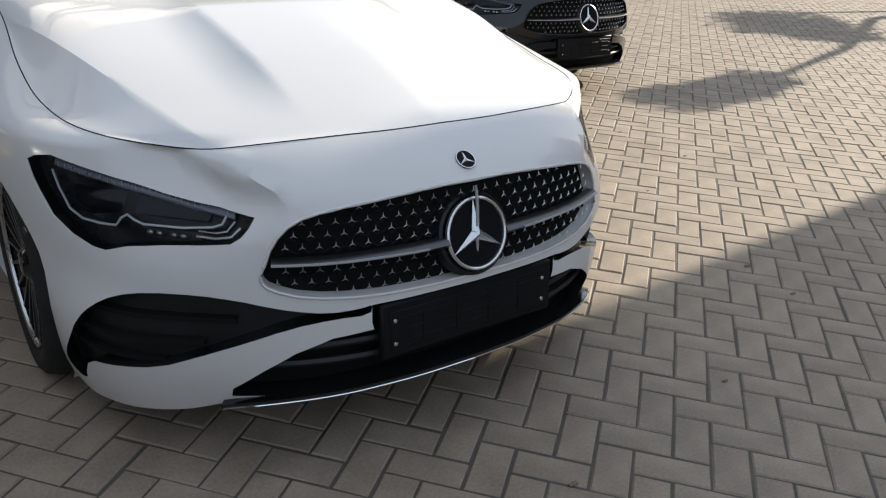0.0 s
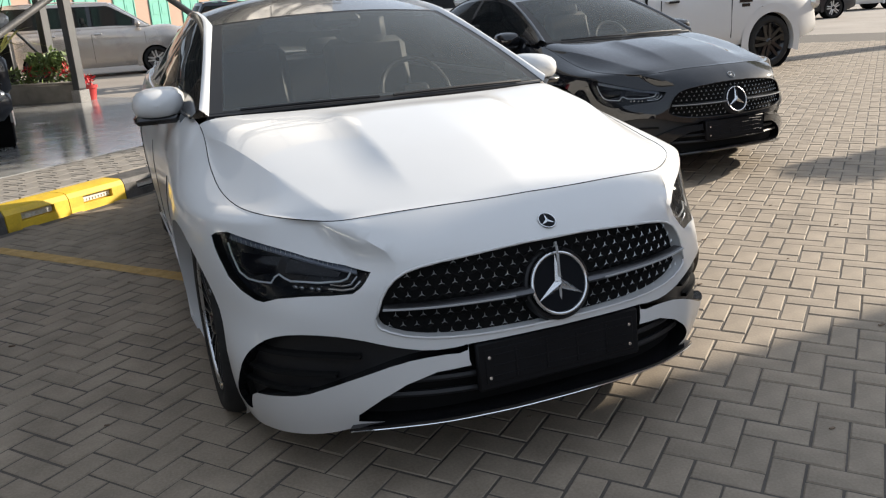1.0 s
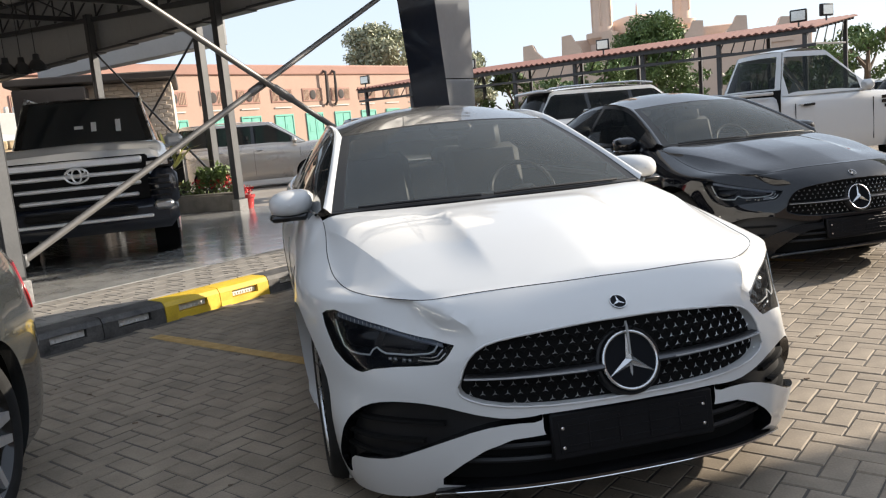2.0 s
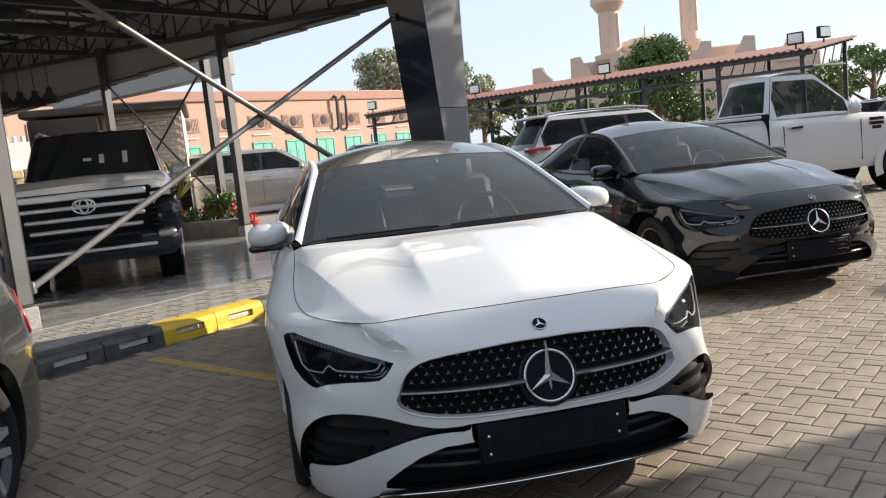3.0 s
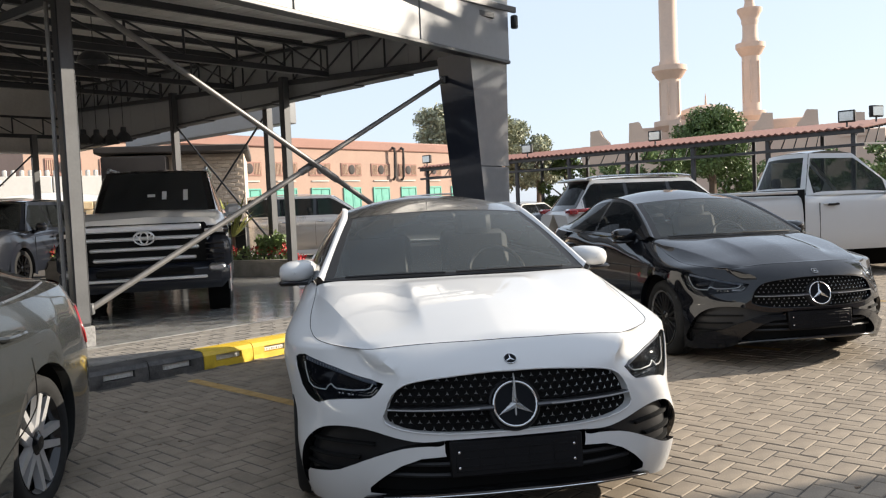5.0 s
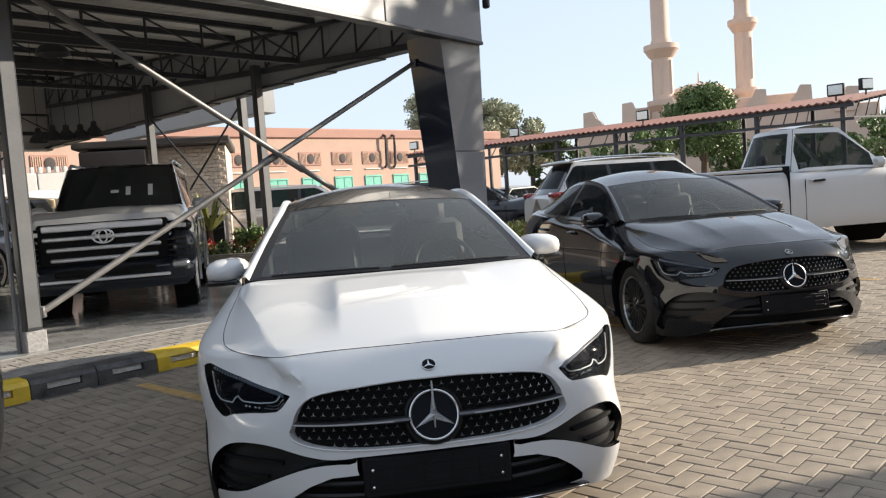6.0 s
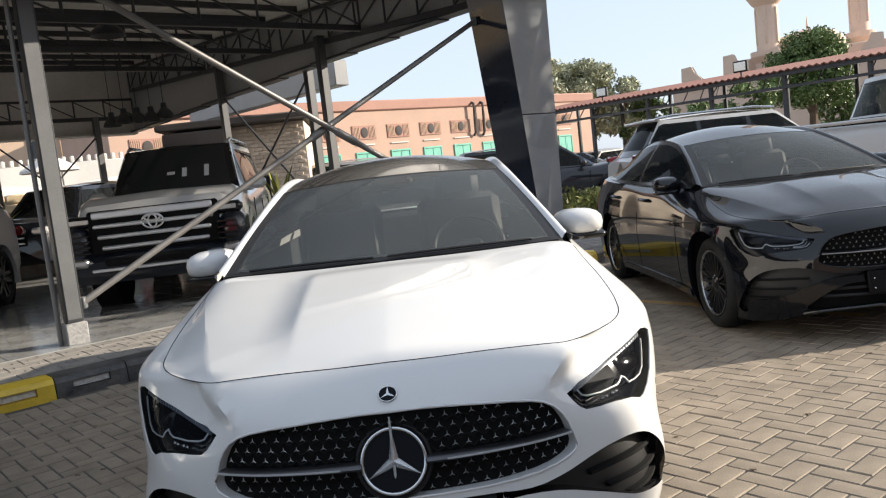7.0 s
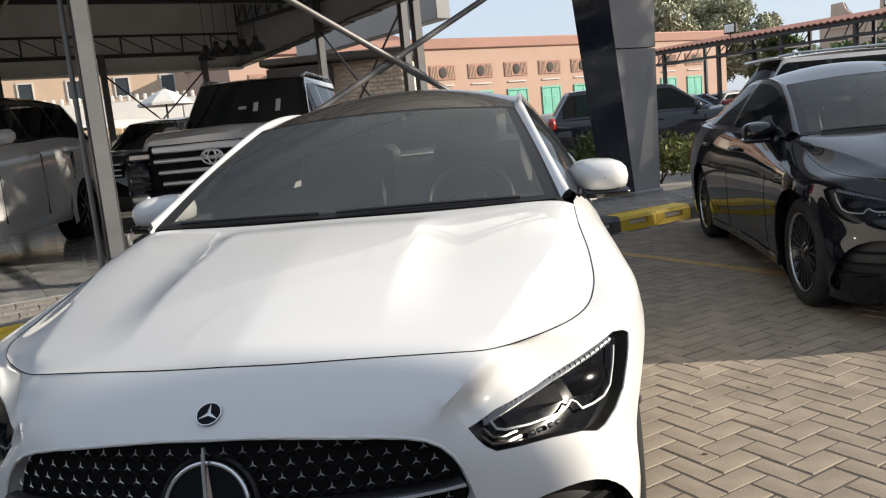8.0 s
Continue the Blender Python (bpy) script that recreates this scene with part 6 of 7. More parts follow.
        for off, w0, w1, lab in ((.012, .699, .653, "ribbed upper light strip"), (.020, .690, .645, "")):
            d = Mesh()
            pts = [(1.07, w0 + .023), (1.0, w0 + .009), (.86, w0 - .015), (.72, w0 - .035), (.60, w1)]
            rows = []
            for a, z in pts:
                h = .0085 if off < .015 else .003
                rows.append([P(a, z + h, off + .006), P(a, z + h * .6, off), P(a, z - h * .6, off), P(a, z - h, off + .006)])
            d.add([v for r in rows for v in r], [(4 * i + j, 4 * i + 4 + j, 4 * i + 5 + j, 4 * i + 1 + j) for i in range(4) for j in range(3)])
            d.make("upper_guide", GUIDE, hl, lab, smooth=50)
        q = Mesh()
        for k in range(26):
            a = 1.06 - .44 * k / 25
            z = float(np.interp(a, [.60, .72, .86, 1.0, 1.07], [.653, .664, .684, .708, .722]))
            c = P(a, z, .011)
            q.tube([c - Vector((0, 0, .006)), c + Vector((0, 0, .006))], .0012, 4)
        q.make("guide_rib", STUD, hl)
        q = Mesh()
        vs = [P(a, z, o) for a, z, o in ((.90, .668, .022), (1.03, .672, .024), (1.05, .640, .022), (.98, .620, .020), (.91, .632, .020))]
        vs += [P(a, z, .031) for a, z in ((.89, .674), (1.04, .678), (1.07, .638), (.98, .612), (.90, .628))]
        vs.append(P(.975, .648, .010))
        q.add(vs, [(k, (k + 1) % 5, 10) for k in range(5)] + [(k, (k + 1) % 5, 5 + (k + 1) % 5, 5 + k) for k in range(5)])
        q.make("projector", LAMP_BLACK, hl, "gloss black projector lens", smooth=60)
        q = Mesh()
        vs = [P(a, z, o) for a, z, o in ((.66, .652, .022), (.86, .668, .023), (.86, .632, .021), (.67, .632, .020), (.66, .652, .031), (.86, .668, .031), (.86, .632, .031), (.67, .632, .031))]
        q.add(vs, [(0, 1, 2, 3), (0, 4, 5, 1), (1, 5, 6, 2), (2, 6, 7, 3), (3, 7, 4, 0)])
        q.make("lamp_module", LAMP_BLACK, hl, "gloss black lamp module", smooth=0)
        for a0 in (.735, .795):
            q = Mesh()
            c = P(a0, .601, .016)
            nrm = (P(a0, .601, 0) - c).normalized()
            rot = Matrix.Translation(c) @ nrm.to_track_quat("Z", "Y").to_matrix().to_4x4()
            for dx_ in (-.011, .011):
                q.box((dx_, 0, 0), (.018, .012, .010), .004, rot)
            q.make("reflector", REFLECTOR, hl)
        q = Mesh()
        q.tube([P(a, z, .016) for a, z in ((.583, .632), (.604, .612), (.64, .605), (.69, .604))], .004, 6)
        q.tube([P(a, z, .022) for a, z in ((.600, .640), (.618, .619), (.645, .613), (.69, .612))], .003, 6)
        q.make("turn_light", REFLECTOR, hl)
    # side scoops with fins
    for s in (1, -1):
        sc = region_mesh("scoop", 0.05, (s,)).make("air_scoop", PLASTIC, car, "black side air scoop")
        rm = Mesh()
        rim(rm, "scoop", 0.051, (s,), 0.0)
        rm.make("scoop_rim", TRIM, sc)
        for zc, a0, a1 in ((.405, .60, 1.0), (.345, .68, 1.02), (.29, .78, 1.05)):
            f = Mesh()
            vs = []
            seq = np.linspace(a0, a1, 14)
            for a in seq:
                for dz, o in ((.006, .05), (.004, .032), (-.006, .030), (-.009, .05)):
                    p = skin(float(a), zc + dz + .10 * (a - .85) * -.3, o)
                    vs.append((s * p.x, p.y, p.z))
            f.add(vs, [(4 * i + j, 4 * i + 4 + j, 4 * i + 5 + j, 4 * i + 1 + j) for i in range(13) for j in range(3)])
            f.make("fin", MATTE, sc, smooth=30)
    # lower mouth, bars, splitter
    rm = Mesh()
    rim(rm, "mouth", 0.061)
    rm.make("intake_rim", TRIM, car)
    mo = region_mesh("mouth", 0.06).make("lower_intake", MATTE, car, "black lower air intake")
    for z0 in (.30, .345):
        b = Mesh()
        for s in (1, -1):
            seq = [a for a in np.linspace(0, .58, 24) if in_poly((max(a, 1e-4), z0), MOUTH)]
            b.tube([(s * p.x, p.y, p.z) for p in (skin(float(a), z0, .03) for a in seq)], .010, 6)
        b.make("intake_bar", PLASTIC, mo)
    sp = Mesh()
    seq = np.linspace(0, .64, 22)
    for s in (1, -1):
        vs = []
        for a in seq:
            zb = float(BOTTOM(a))
            for z, o in ((zb + .012, .02), (zb + .010, -.022), (zb + .002, -.026), (zb - .012, -.016), (zb - .014, .05)):
                p = skin(float(a), z, o)
                vs.append((s * p.x, p.y, p.z))
        sp.add(vs, [(5 * i + j, 5 * i + 5 + j, 5 * i + 6 + j, 5 * i + 1 + j) for i in range(21) for j in range(4)])
    spl = sp.make("splitter", TRIM, car, "black front splitter", smooth=40)
    ch = Mesh()
    for s in (1, -1):
        ch.tube([(s * p.x, p.y, p.z) for p in (skin(float(a), float(BOTTOM(a)) + .001, -.027) for a in np.linspace(0, .635, 24))], .0022, 6)
    ch.make("splitter_trim", CHROME if paint is WHITE_PAINT else TRIM, spl, "thin chrome edge")
    if plate:
        pl = Mesh()
        pm = Matrix.Translation((0, .012, .372)) @ Matrix.Rotation(radians(-6), 4, "X")
        pl.box((0, 0, 0), (.535, .022, .142), .006, pm)
        pl.box((0, .02, .03), (.50, .05, .08), .004, pm)
        ph = pl.make("plate_holder", HOLDER, car, "empty black plate holder")
        k = Mesh()
        k.box((0, -.012, 0), (.49, .004, .10), .002, pm)
        k.make("plate_panel", HOLDER, ph)
        k = Mesh()
        for x in (-.15, -.05, .05, .15):
            k.box((x, -.0145, 0), (.006, .003, .085), .001, pm)
        for z in (-.03, .0, .03):
            k.box((0, -.0145, z), (.44, .003, .004), .001, pm)
        k.make("holder_rib", HOLDER, ph)
        for x in (-.232, .232):
            for z in (-.034, .026):
                k = Mesh()
                k.lathe([(.0005, .004), (.005, .003), (.0065, 0)], 10, pm @ Matrix.Translation((x, -.012, z)) @ Matrix.Rotation(radians(90), 4, "X"))
                k.make("screw", CHROME, ph)
    # parking sensors
    for s in (1, -1):
        for a, z in ((1.19, .53),):
            p, q = skin(a, z), skin(a, z, -.01)
            k = Mesh()
            k.lathe([(.0005, .001), (.010, .001), (.011, -.002)], 12, Matrix.Translation((s * p.x, p.y, p.z)) @ Vector((s * (q.x - p.x), q.y - p.y, 0)).to_track_quat("Z", "Y").to_matrix().to_4x4())
            k.make("sensor", GUNMETAL, car)


sedan(pose(0, 0, 0, 0, 0, 1.7), WHITE_PAINT, "white four door sedan with black roof parked at an angle", "dark", ROOF_DARK)
sedan(pose(2.96, 2.72, 0, 0, 0, 3.0), BLACK_PAINT, "glossy black four door sedan, dusty, beside the white one", "dark")
sedan(pose(-3.11, -2.71, 0, 0, 0, -2.0), GREY_PAINT, "dark grey metallic sedan with bright two tone wheels", "two", front=False)


# ---- other vehicles: lofted bodies ----
def vehicle(m4, name, label, paint, L, W, H, wb, over, belt, hood, ws, top, rear, style="steel", r=0.37, clear=0.28, roof=None, tail_z=None, pick=False, windows=2, tint=None, frame_mat=None, pillar=None, tumble=0.30):
    """A car facing -y. ws: y of windscreen foot and head; top: roof heights (front, rear); rear: y of rear roof end and rear glass foot."""
    car = empty(name, m4, label, "car", "parked cars")
    hw = W / 2
    tail_z = tail_z or belt
    ys = np.linspace(0, L, 41)
    wid = lambda y: hw * (1 - 0.16 * max(0, 1 - y / 0.75) ** 2.4 - 0.09 * max(0, 1 - (L - y) / 0.55) ** 2.2)
    topz = (lambda xs, ys: (lambda y: np.interp(y, xs, ys)) if pick else spline(xs, ys))([0, 0.06, 0.25, ws[0], ws[0] + .3, rear[1] - .1, L - .12, L], [hood * .70, hood * .90, hood, belt - .02, belt, belt, tail_z, tail_z * .93])
    botz = lambda y: clear + 0.10 * max(0, 1 - y / .5) + .12 * max(0, 1 - (L - y) / .5)
    hubs = (over, over + wb)

    def arch(y, z):
        return min(math.hypot(y - h, z - r) for h in hubs) < r * 1.27
    body = Mesh()
    zs = [0, .12, .3, .5, .7, .85, .95, 1.0]
    ins = [.05, .012, 0, .0, .008, .03, .07, .14]
    ys = np.linspace(0, L, 73)
    for s in (1, -1):
        vs = []
        for y in ys:
            zb, zt, w = botz(y), float(topz(y)), wid(y)
            for f, i in zip(zs, ins):
                vs.append((s * (w - i), y, zb + (zt - zb) * f))
            vs.append((0, y, zt + .025))
        k = len(zs) + 1
        fs = []
        for a in range(len(ys) - 1):
            for c in range(k - 1):
                q = [a * k + c, (a + 1) * k + c, (a + 1) * k + c + 1, a * k + c + 1]
                cy, cz = sum(vs[i][1] for i in q) / 4, sum(vs[i][2] for i in q) / 4
                if c < 5 and arch(cy, cz):
                    continue
                if c == k - 2 and ws[0] + .15 < cy < (L - .08 if pick else rear[1] - .1):
                    continue
                fs.append(tuple(q))
        for e in (0, len(ys) - 1):
            fs.append(tuple(e * k + c for c in range(k)))
        body.add(vs, fs)
        for h in hubs:
            pts = [(h + r * 1.12 * math.cos(t), r + r * 1.12 * math.sin(t)) for t in np.linspace(math.pi + .3, -.3, 24)]
            ex = [(h + r * 1.45 * math.cos(t), r + r * 1.45 * math.sin(t)) for t in np.linspace(math.pi + .3, -.3, 24)]
            q = []
            for (y, z), (ye, ze) in zip(pts, ex):
                w = wid(y) + .006
                q += [(s * (w - .1), y, z), (s * w, y, z), (s * (wid(ye) + .003), ye, ze)]
            am = Mesh()
            am.add(q, [(3 * i + j, 3 * i + 3 + j, 3 * i + 4 + j, 3 * i + 1 + j) for i in range(23) for j in range(2)])
            am.make("wheel_arch", paint, car, smooth=50)
    body.make("body", paint, car, smooth=45)
    m = Mesh()
    m.box((0, L / 2, clear + .12), (W * .82, L * .93, .2), .03)
    for h in hubs:
        for s in (1, -1):
            m.lathe([(.01, 0), (r * 1.2, 0), (r * 1.2, .26)], 24, Matrix.Translation((s * (hw - .30), h, r + .02)) @ Matrix.Rotation(radians(90 * s), 4, "Y"))
    m.make("underbody", MATTE, car)
    for h in hubs:
        for s in (1, -1):
            wheel(car, s * (hw - .02), h, style, s, r)
    # cabin
    xb, xt = hw - .13, hw - .13 - tumble * (H - belt) - .06
    zf, zr = top
    C = [(ws[0], belt, xb - .04), (ws[1], zf, xt), (rear[0], zr, xt - .01), (rear[1], tail_z if not pick else belt, xb - .05)]
    mid = lambda p, q, f: tuple(p[i] + (q[i] - p[i]) * f for i in range(3))
    gl = tint or TINT

    def quad(nm, fn, material, nu=10, nv=6, lab=""):
        q = Mesh()
        q.grid(fn, nu, nv)
        o = q.make(nm, material, car, lab, smooth=60)
        if material in (TINT, SCREEN, CAB_GLASS):
            o.visible_shadow = False
        return o
    bow = lambda x, xm: 0.07 * (1 - (x / xm) ** 2)

    def cross(p, q, lift, back):
        def f(u, v):
            y, z, x = mid(p, q, v)
            xx = (2 * u - 1) * x
            return (xx, y - back * bow(xx, x) * 1.4, z + lift * math.sin(math.pi * v) + .03 * (1 - (xx / x) ** 2) * (1 if lift else .3))
        return f
    fws = cross(C[0], C[1], 0.0, 1)
    quad("windscreen", lambda u, v: fws(.05 + .9 * u, .04 + .92 * v), SCREEN if paint not in (NAVY_PAINT, SILVER_PAINT) else TINT)
    quad("roof", cross(C[1], C[2], .045, 0), roof or paint, 12, 10)
    fr_ = cross(C[2], C[3], 0.0, -1)
    quad("rear_window", lambda u, v: fr_(.07 + .86 * u, .10 + .72 * v), gl)
    for fn, eu, (v0, v1), nm_ in ((fws, .05, (.04, .96), "screen_frame"), (fr_, .07, (.10, .82), "rear_frame")):
        q = Mesh()
        q.grid(lambda u, v: fn(eu * u, v), 2, 8)
        q.grid(lambda u, v: fn(1 - eu + eu * u, v), 2, 8)
        q.grid(lambda u, v: fn(u, v0 * v), 8, 2)
        q.grid(lambda u, v: fn(u, v1 + (1 - v1) * v), 8, 2)
        q.make(nm_, frame_mat or paint, car, smooth=60)

    def side(s):
        lo = lambda f: mid(C[0], C[3], f)

        def up(f):
            y = C[0][0] + (C[3][0] - C[0][0]) * f
            ks = [c[0] for c in C]
            return (y, float(np.interp(y, ks, [c[1] for c in C])), float(np.interp(y, ks, [c[2] for c in C])))

        def fn(u, v):
            f = .0 + u
            a, b = lo(f), up(f)
            return (s * ((xb + .05 - .05 * abs(2 * f - 1) ** 3) * (1 - v) + (b[2] + .02) * v), b[0], belt + (b[1] - belt) * v)
        return fn
    f_of = lambda y: (y - C[0][0]) / (C[3][0] - C[0][0])
    e0, e1 = f_of(ws[0] + (ws[1] - ws[0]) * .35) , f_of(rear[1] - (rear[1] - rear[0]) * .45)
    cuts = [e0 + (e1 - e0) * k / windows for k in range(windows + 1)]
    for s in (1, -1):
        fn = side(s)
        for k in range(windows):
            quad("side_window", lambda u, v: fn(cuts[k] + .012 + (cuts[k + 1] - cuts[k] - .024) * u, .08 + .80 * v), gl)
        q = Mesh()
        q.grid(lambda u, v: fn(u, .08 * v), 20, 1)
        q.grid(lambda u, v: fn(u, .88 + .12 * v), 40, 1)
        q.grid(lambda u, v: fn(cuts[0] * u, .08 + .8 * v), 6, 4)
        q.grid(lambda u, v: fn(cuts[-1] + (1 - cuts[-1]) * u, .08 + .8 * v), 8, 4)
        q.make("door_frame", frame_mat if roof else paint, car, smooth=60)
        for k in range(windows + 1):
            q = Mesh()
            q.grid(lambda u, v: fn(cuts[k] - .012 + .024 * u, .08 + .80 * v), 1, 4)
            q.make("window_pillar", pillar or TRIM, car, smooth=60)
        # door gaps and handles
        gaps = [C[0][0] + .12] + [C[0][0] + (C[3][0] - C[0][0]) * c for c in cuts[1:min(3, windows)]] + [C[0][0] + (C[3][0] - C[0][0]) * cuts[min(2, windows)] - .05]
        for y in gaps:
            q = Mesh()
            q.box((s * (wid(y) - .004), y, (botz(y) + belt) / 2), (.012, .008, (belt - clear) * .72), 0)
            q.make("door_gap", MATTE, car)
        for y in gaps[1:3]:
            h = Mesh()
            h.box((s * (wid(y) + .004), y - .16, belt - .14), (.04, .2, .03), .01)
            h.make("door_handle", paint if paint is not GRAPHITE_PAINT else SATIN, car)
        h = Mesh()
        y = C[0][0] + .22
        h.box((s * (hw + .06), y + .05, belt + .07), (.22, .14, .16), .05)
        h.box((s * (hw - .06), y + .06, belt + .0), (.12, .06, .05), .02)
        h.make("mirror_housing", paint, car)
    for s in (1, -1):
        x = s * W * .2
        m = Mesh()
        m.box((0, 0, .3), (.5, .14, .62), .05, Matrix.Translation((x, ws[1] + .55, belt - .45)) @ Matrix.Rotation(radians(-14), 4, "X"))
        m.box((x, ws[1] + .72, belt + .22), (.26, .1, .18), .04)
        m.make("seat", LEATHER, car)
    m = Mesh()
    m.box((0, ws[0] + .45, belt - .06), (W * .75, .7, .1), .04)
    m.make("dashboard", LEATHER, car)
    return car


def lamp_box(car, nm, c, size, material, lab=""):
    q = Mesh()
    q.box(c, size, min(size) * .3)
    return q.make(nm, material, car, lab)


# silver large SUV on the showroom floor
lc = vehicle(pose(-3.08, 6.82, KH, 0, 0, 8.0) @ Matrix.Diagonal((1, 1, 1.015, 1)), "large_suv", "large silver off road vehicle with black front and chrome grille", SILVER_PAINT, 4.95, 1.94, 1.92, 2.85, 1.02, 1.22, 1.20, (1.42, 2.0), (1.86, 1.88), (4.55, 4.85), "steel", .41, .36, windows=3, tail_z=1.2, frame_mat=TRIM, tumble=0.16)
for k in range(4):
    z = .735 + k * .12
    q = Mesh()
    q.box((0, -.035, z), (1.34 - .07 * abs(2.5 - k), .07, .044 if k < 3 else .075), .014)
    q.make("grille_bar", CHROME_SOFT, lc, "bright grille bar")
lamp_box(lc, "grille", (0, .0, .905), (1.42, .08, .48), MATTE)
q = Mesh()
n = 40
for rx, rz, cx, cz in ((.115, .078, 0, 0), (.045, .070, 0, 0), (.085, .032, 0, .035)):
    q.tube([(cx + rx * math.cos(t), -.085, .982 + cz + rz * math.sin(t)) for t in np.linspace(0, 2 * math.pi, n)], .010, 6, caps=False)
q.make("badge", CHROME_SOFT, lc, "chrome oval rings")
for s in (1, -1):
    lp = lamp_box(lc, "headlamp", (s * .82, .06, 1.035), (.30, .2, .13), TRIM, "slim dark headlamp")
    lamp_box(lp, "reflector", (s * .80, -.045, 1.04), (.22, .02, .05), WHITE_LENS)
    lamp_box(lc, "corner_trim", (s * .845, .19, .78), (.29, .54, .44), NAVY_PAINT, "gloss black corner panel")
    for k in range(4):
        lamp_box(lc, "louvre", (s * .80, -.088, .70 + .062 * k), (.22, .03, .022), TRIM)
    fg = lamp_box(lc, "fog_lamp", (s * .82, -.09, .60), (.20, .12, .10), SATIN, "silver fog lamp surround")
    q = Mesh()
    q.tube([(s * .66, 2.05, 1.875), (s * .67, 2.25, 1.925), (s * .67, 4.2, 1.94), (s * .66, 4.5, 1.885)], .022, 8)
    q.make("roof_bar", SATIN, lc)
lamp_box(lc, "bumper", (0, .10, .52), (1.93, .42, .34), NAVY_PAINT, "gloss black bumper")
lamp_box(lc, "lower_intake", (0, -.10, .58), (1.1, .10, .08), MATTE)
lamp_box(lc, "bumper_trim", (0, -.125, .50), (1.40, .03, .035), CHROME_SOFT)
# one patch is a sticker, the others paint in reflections on the screen
for x_, h_ in ((.12, .15), (.40, .20), (-.05, .05)):
    st_ = Mesh()
    st_.box((0, 0, 0), (.06 if h_ > .1 else .10, .004, h_), .001, Matrix.Translation((x_, 1.575 + .1 * (x_ / .8) ** 2, 1.52)) @ Matrix.Rotation(radians(-42), 4, "X"))
    st_.make("sticker", PATCH_WHITE, lc, "white patch for sticker and screen reflections")

# white SUV with black roof
rr = vehicle(pose(-6.31, 4.97, KH, 0, 0, 11), "suv_car", "white sports utility car with black roof", WHITE_PAINT, 4.9, 2.0, 1.93, 2.92, 1.0, 1.36, 1.22, (1.5, 2.25), (1.91, 1.89), (4.3, 4.75), "steel", .40, .30, roof=TRIM, windows=3, tail_z=1.34, frame_mat=TRIM)
for s in (1, -1):
    lamp_box(rr, "fender_vent", (s * .99, 1.50, 1.02), (.03, .09, .20), TRIM, "black slanted fender vent")
    lamp_box(rr, "headlamp", (s * .80, .12, .86), (.36, .2, .14), TRIM)
    lamp_box(rr, "rear_lamp", (s * .88, 4.82, 1.0), (.3, .12, .14), RED_LENS)
lamp_box(rr, "grille", (0, .0, .82), (1.1, .06, .18), MATTE)

# black SUV behind
bs = vehicle(pose(-8.0, 12.4, KH, 0, 0, -4), "suv_car", "black utility car parked at the back of the showroom", NAVY_PAINT, 4.6, 1.9, 1.78, 2.7, .95, 1.1, 1.08, (1.35, 1.95), (1.7, 1.72), (4.1, 4.5), "steel", .37, .28, windows=3)
lamp_box(bs, "grille", (0, -.0, .82), (1.0, .06, .3), MATTE)
for k in range(3):
    lamp_box(bs, "grille_bar", (0, -.04, .72 + .1 * k), (.95, .03, .03), SATIN)
for s in (1, -1):
    lamp_box(bs, "headlamp", (s * .74, .08, .92), (.32, .16, .13), WHITE_LENS)

# white pickup
pk = vehicle(pose(9.95, 9.78, 0, 0, 0, 90), "pickup_truck", "white single cab pickup truck with black wheels", WHITE_PAINT, 5.85, 2.02, 1.98, 3.57, 1.08, 1.30, 1.16, (1.78, 2.45), (1.96, 1.98), (3.18, 3.38), "steel", .42, .42, windows=1, pick=True, tail_z=1.34, pillar=WHITE_PAINT, tint=CAB_GLASS)
q = Mesh()
for s in (1, -1):
    q.box((s * .955, 4.72, 1.36), (.10, 2.25, .05), .015)
q.box((0, 5.82, 1.32), (1.9, .06, .06), .015)
q.make("bed_rail", WHITE_PAINT, pk, "white bed rail cap")
q = Mesh()
q.box((0, 4.6, .78), (1.7, 2.3, .06), .01)
q.box((0, 3.46, 1.05), (1.75, .05, .55), .01)
q.make("bed_floor", PLASTIC, pk)
lamp_box(pk, "bed_gap", (0, 3.50, 1.0), (2.03, .025, .8), MATTE)
for s in (1, -1):
    for k in range(3):
        lamp_box(pk, "badge_bar", (s * 1.003, 1.62 + .0 * k, 1.165 - .075 * k * .9), (.012, .26 if k < 2 else .16, .05), TRIM, "dark badge lettering as plain bars")
    hd = lamp_box(pk, "handle_black", (s * 1.02, 3.02, 1.15), (.04, .20, .04), PLASTIC, "black door handle")
    lamp_box(pk, "headlamp", (s * .82, .10, 1.0), (.3, .2, .2), WHITE_LENS)
    q = Mesh()
    q.tube([(s * 1.03, 1.30, 1.12), (s * 1.03, 1.22, 1.12)], .02, 6)
    q.make("antenna", PLASTIC, pk)
lamp_box(pk, "grille", (0, .02, .95), (1.2, .08, .4), TRIM)

# white seven seater
ft_ = vehicle(Matrix.Translation((3.6, 12.0, 0)) @ Matrix.Rotation(radians(90 + 5), 4, "Z") @ Matrix.Translation((.92, -4.75, 0)), "suv_car", "white sports utility car with dark glass and red rear lamps", WHITE_PAINT, 4.8, 1.86, 1.83, 2.75, .95, 1.20, 1.12, (1.45, 2.05), (1.76, 1.78), (4.2, 4.62), "silver", .38, .32, windows=3, tail_z=1.18, frame_mat=TRIM)
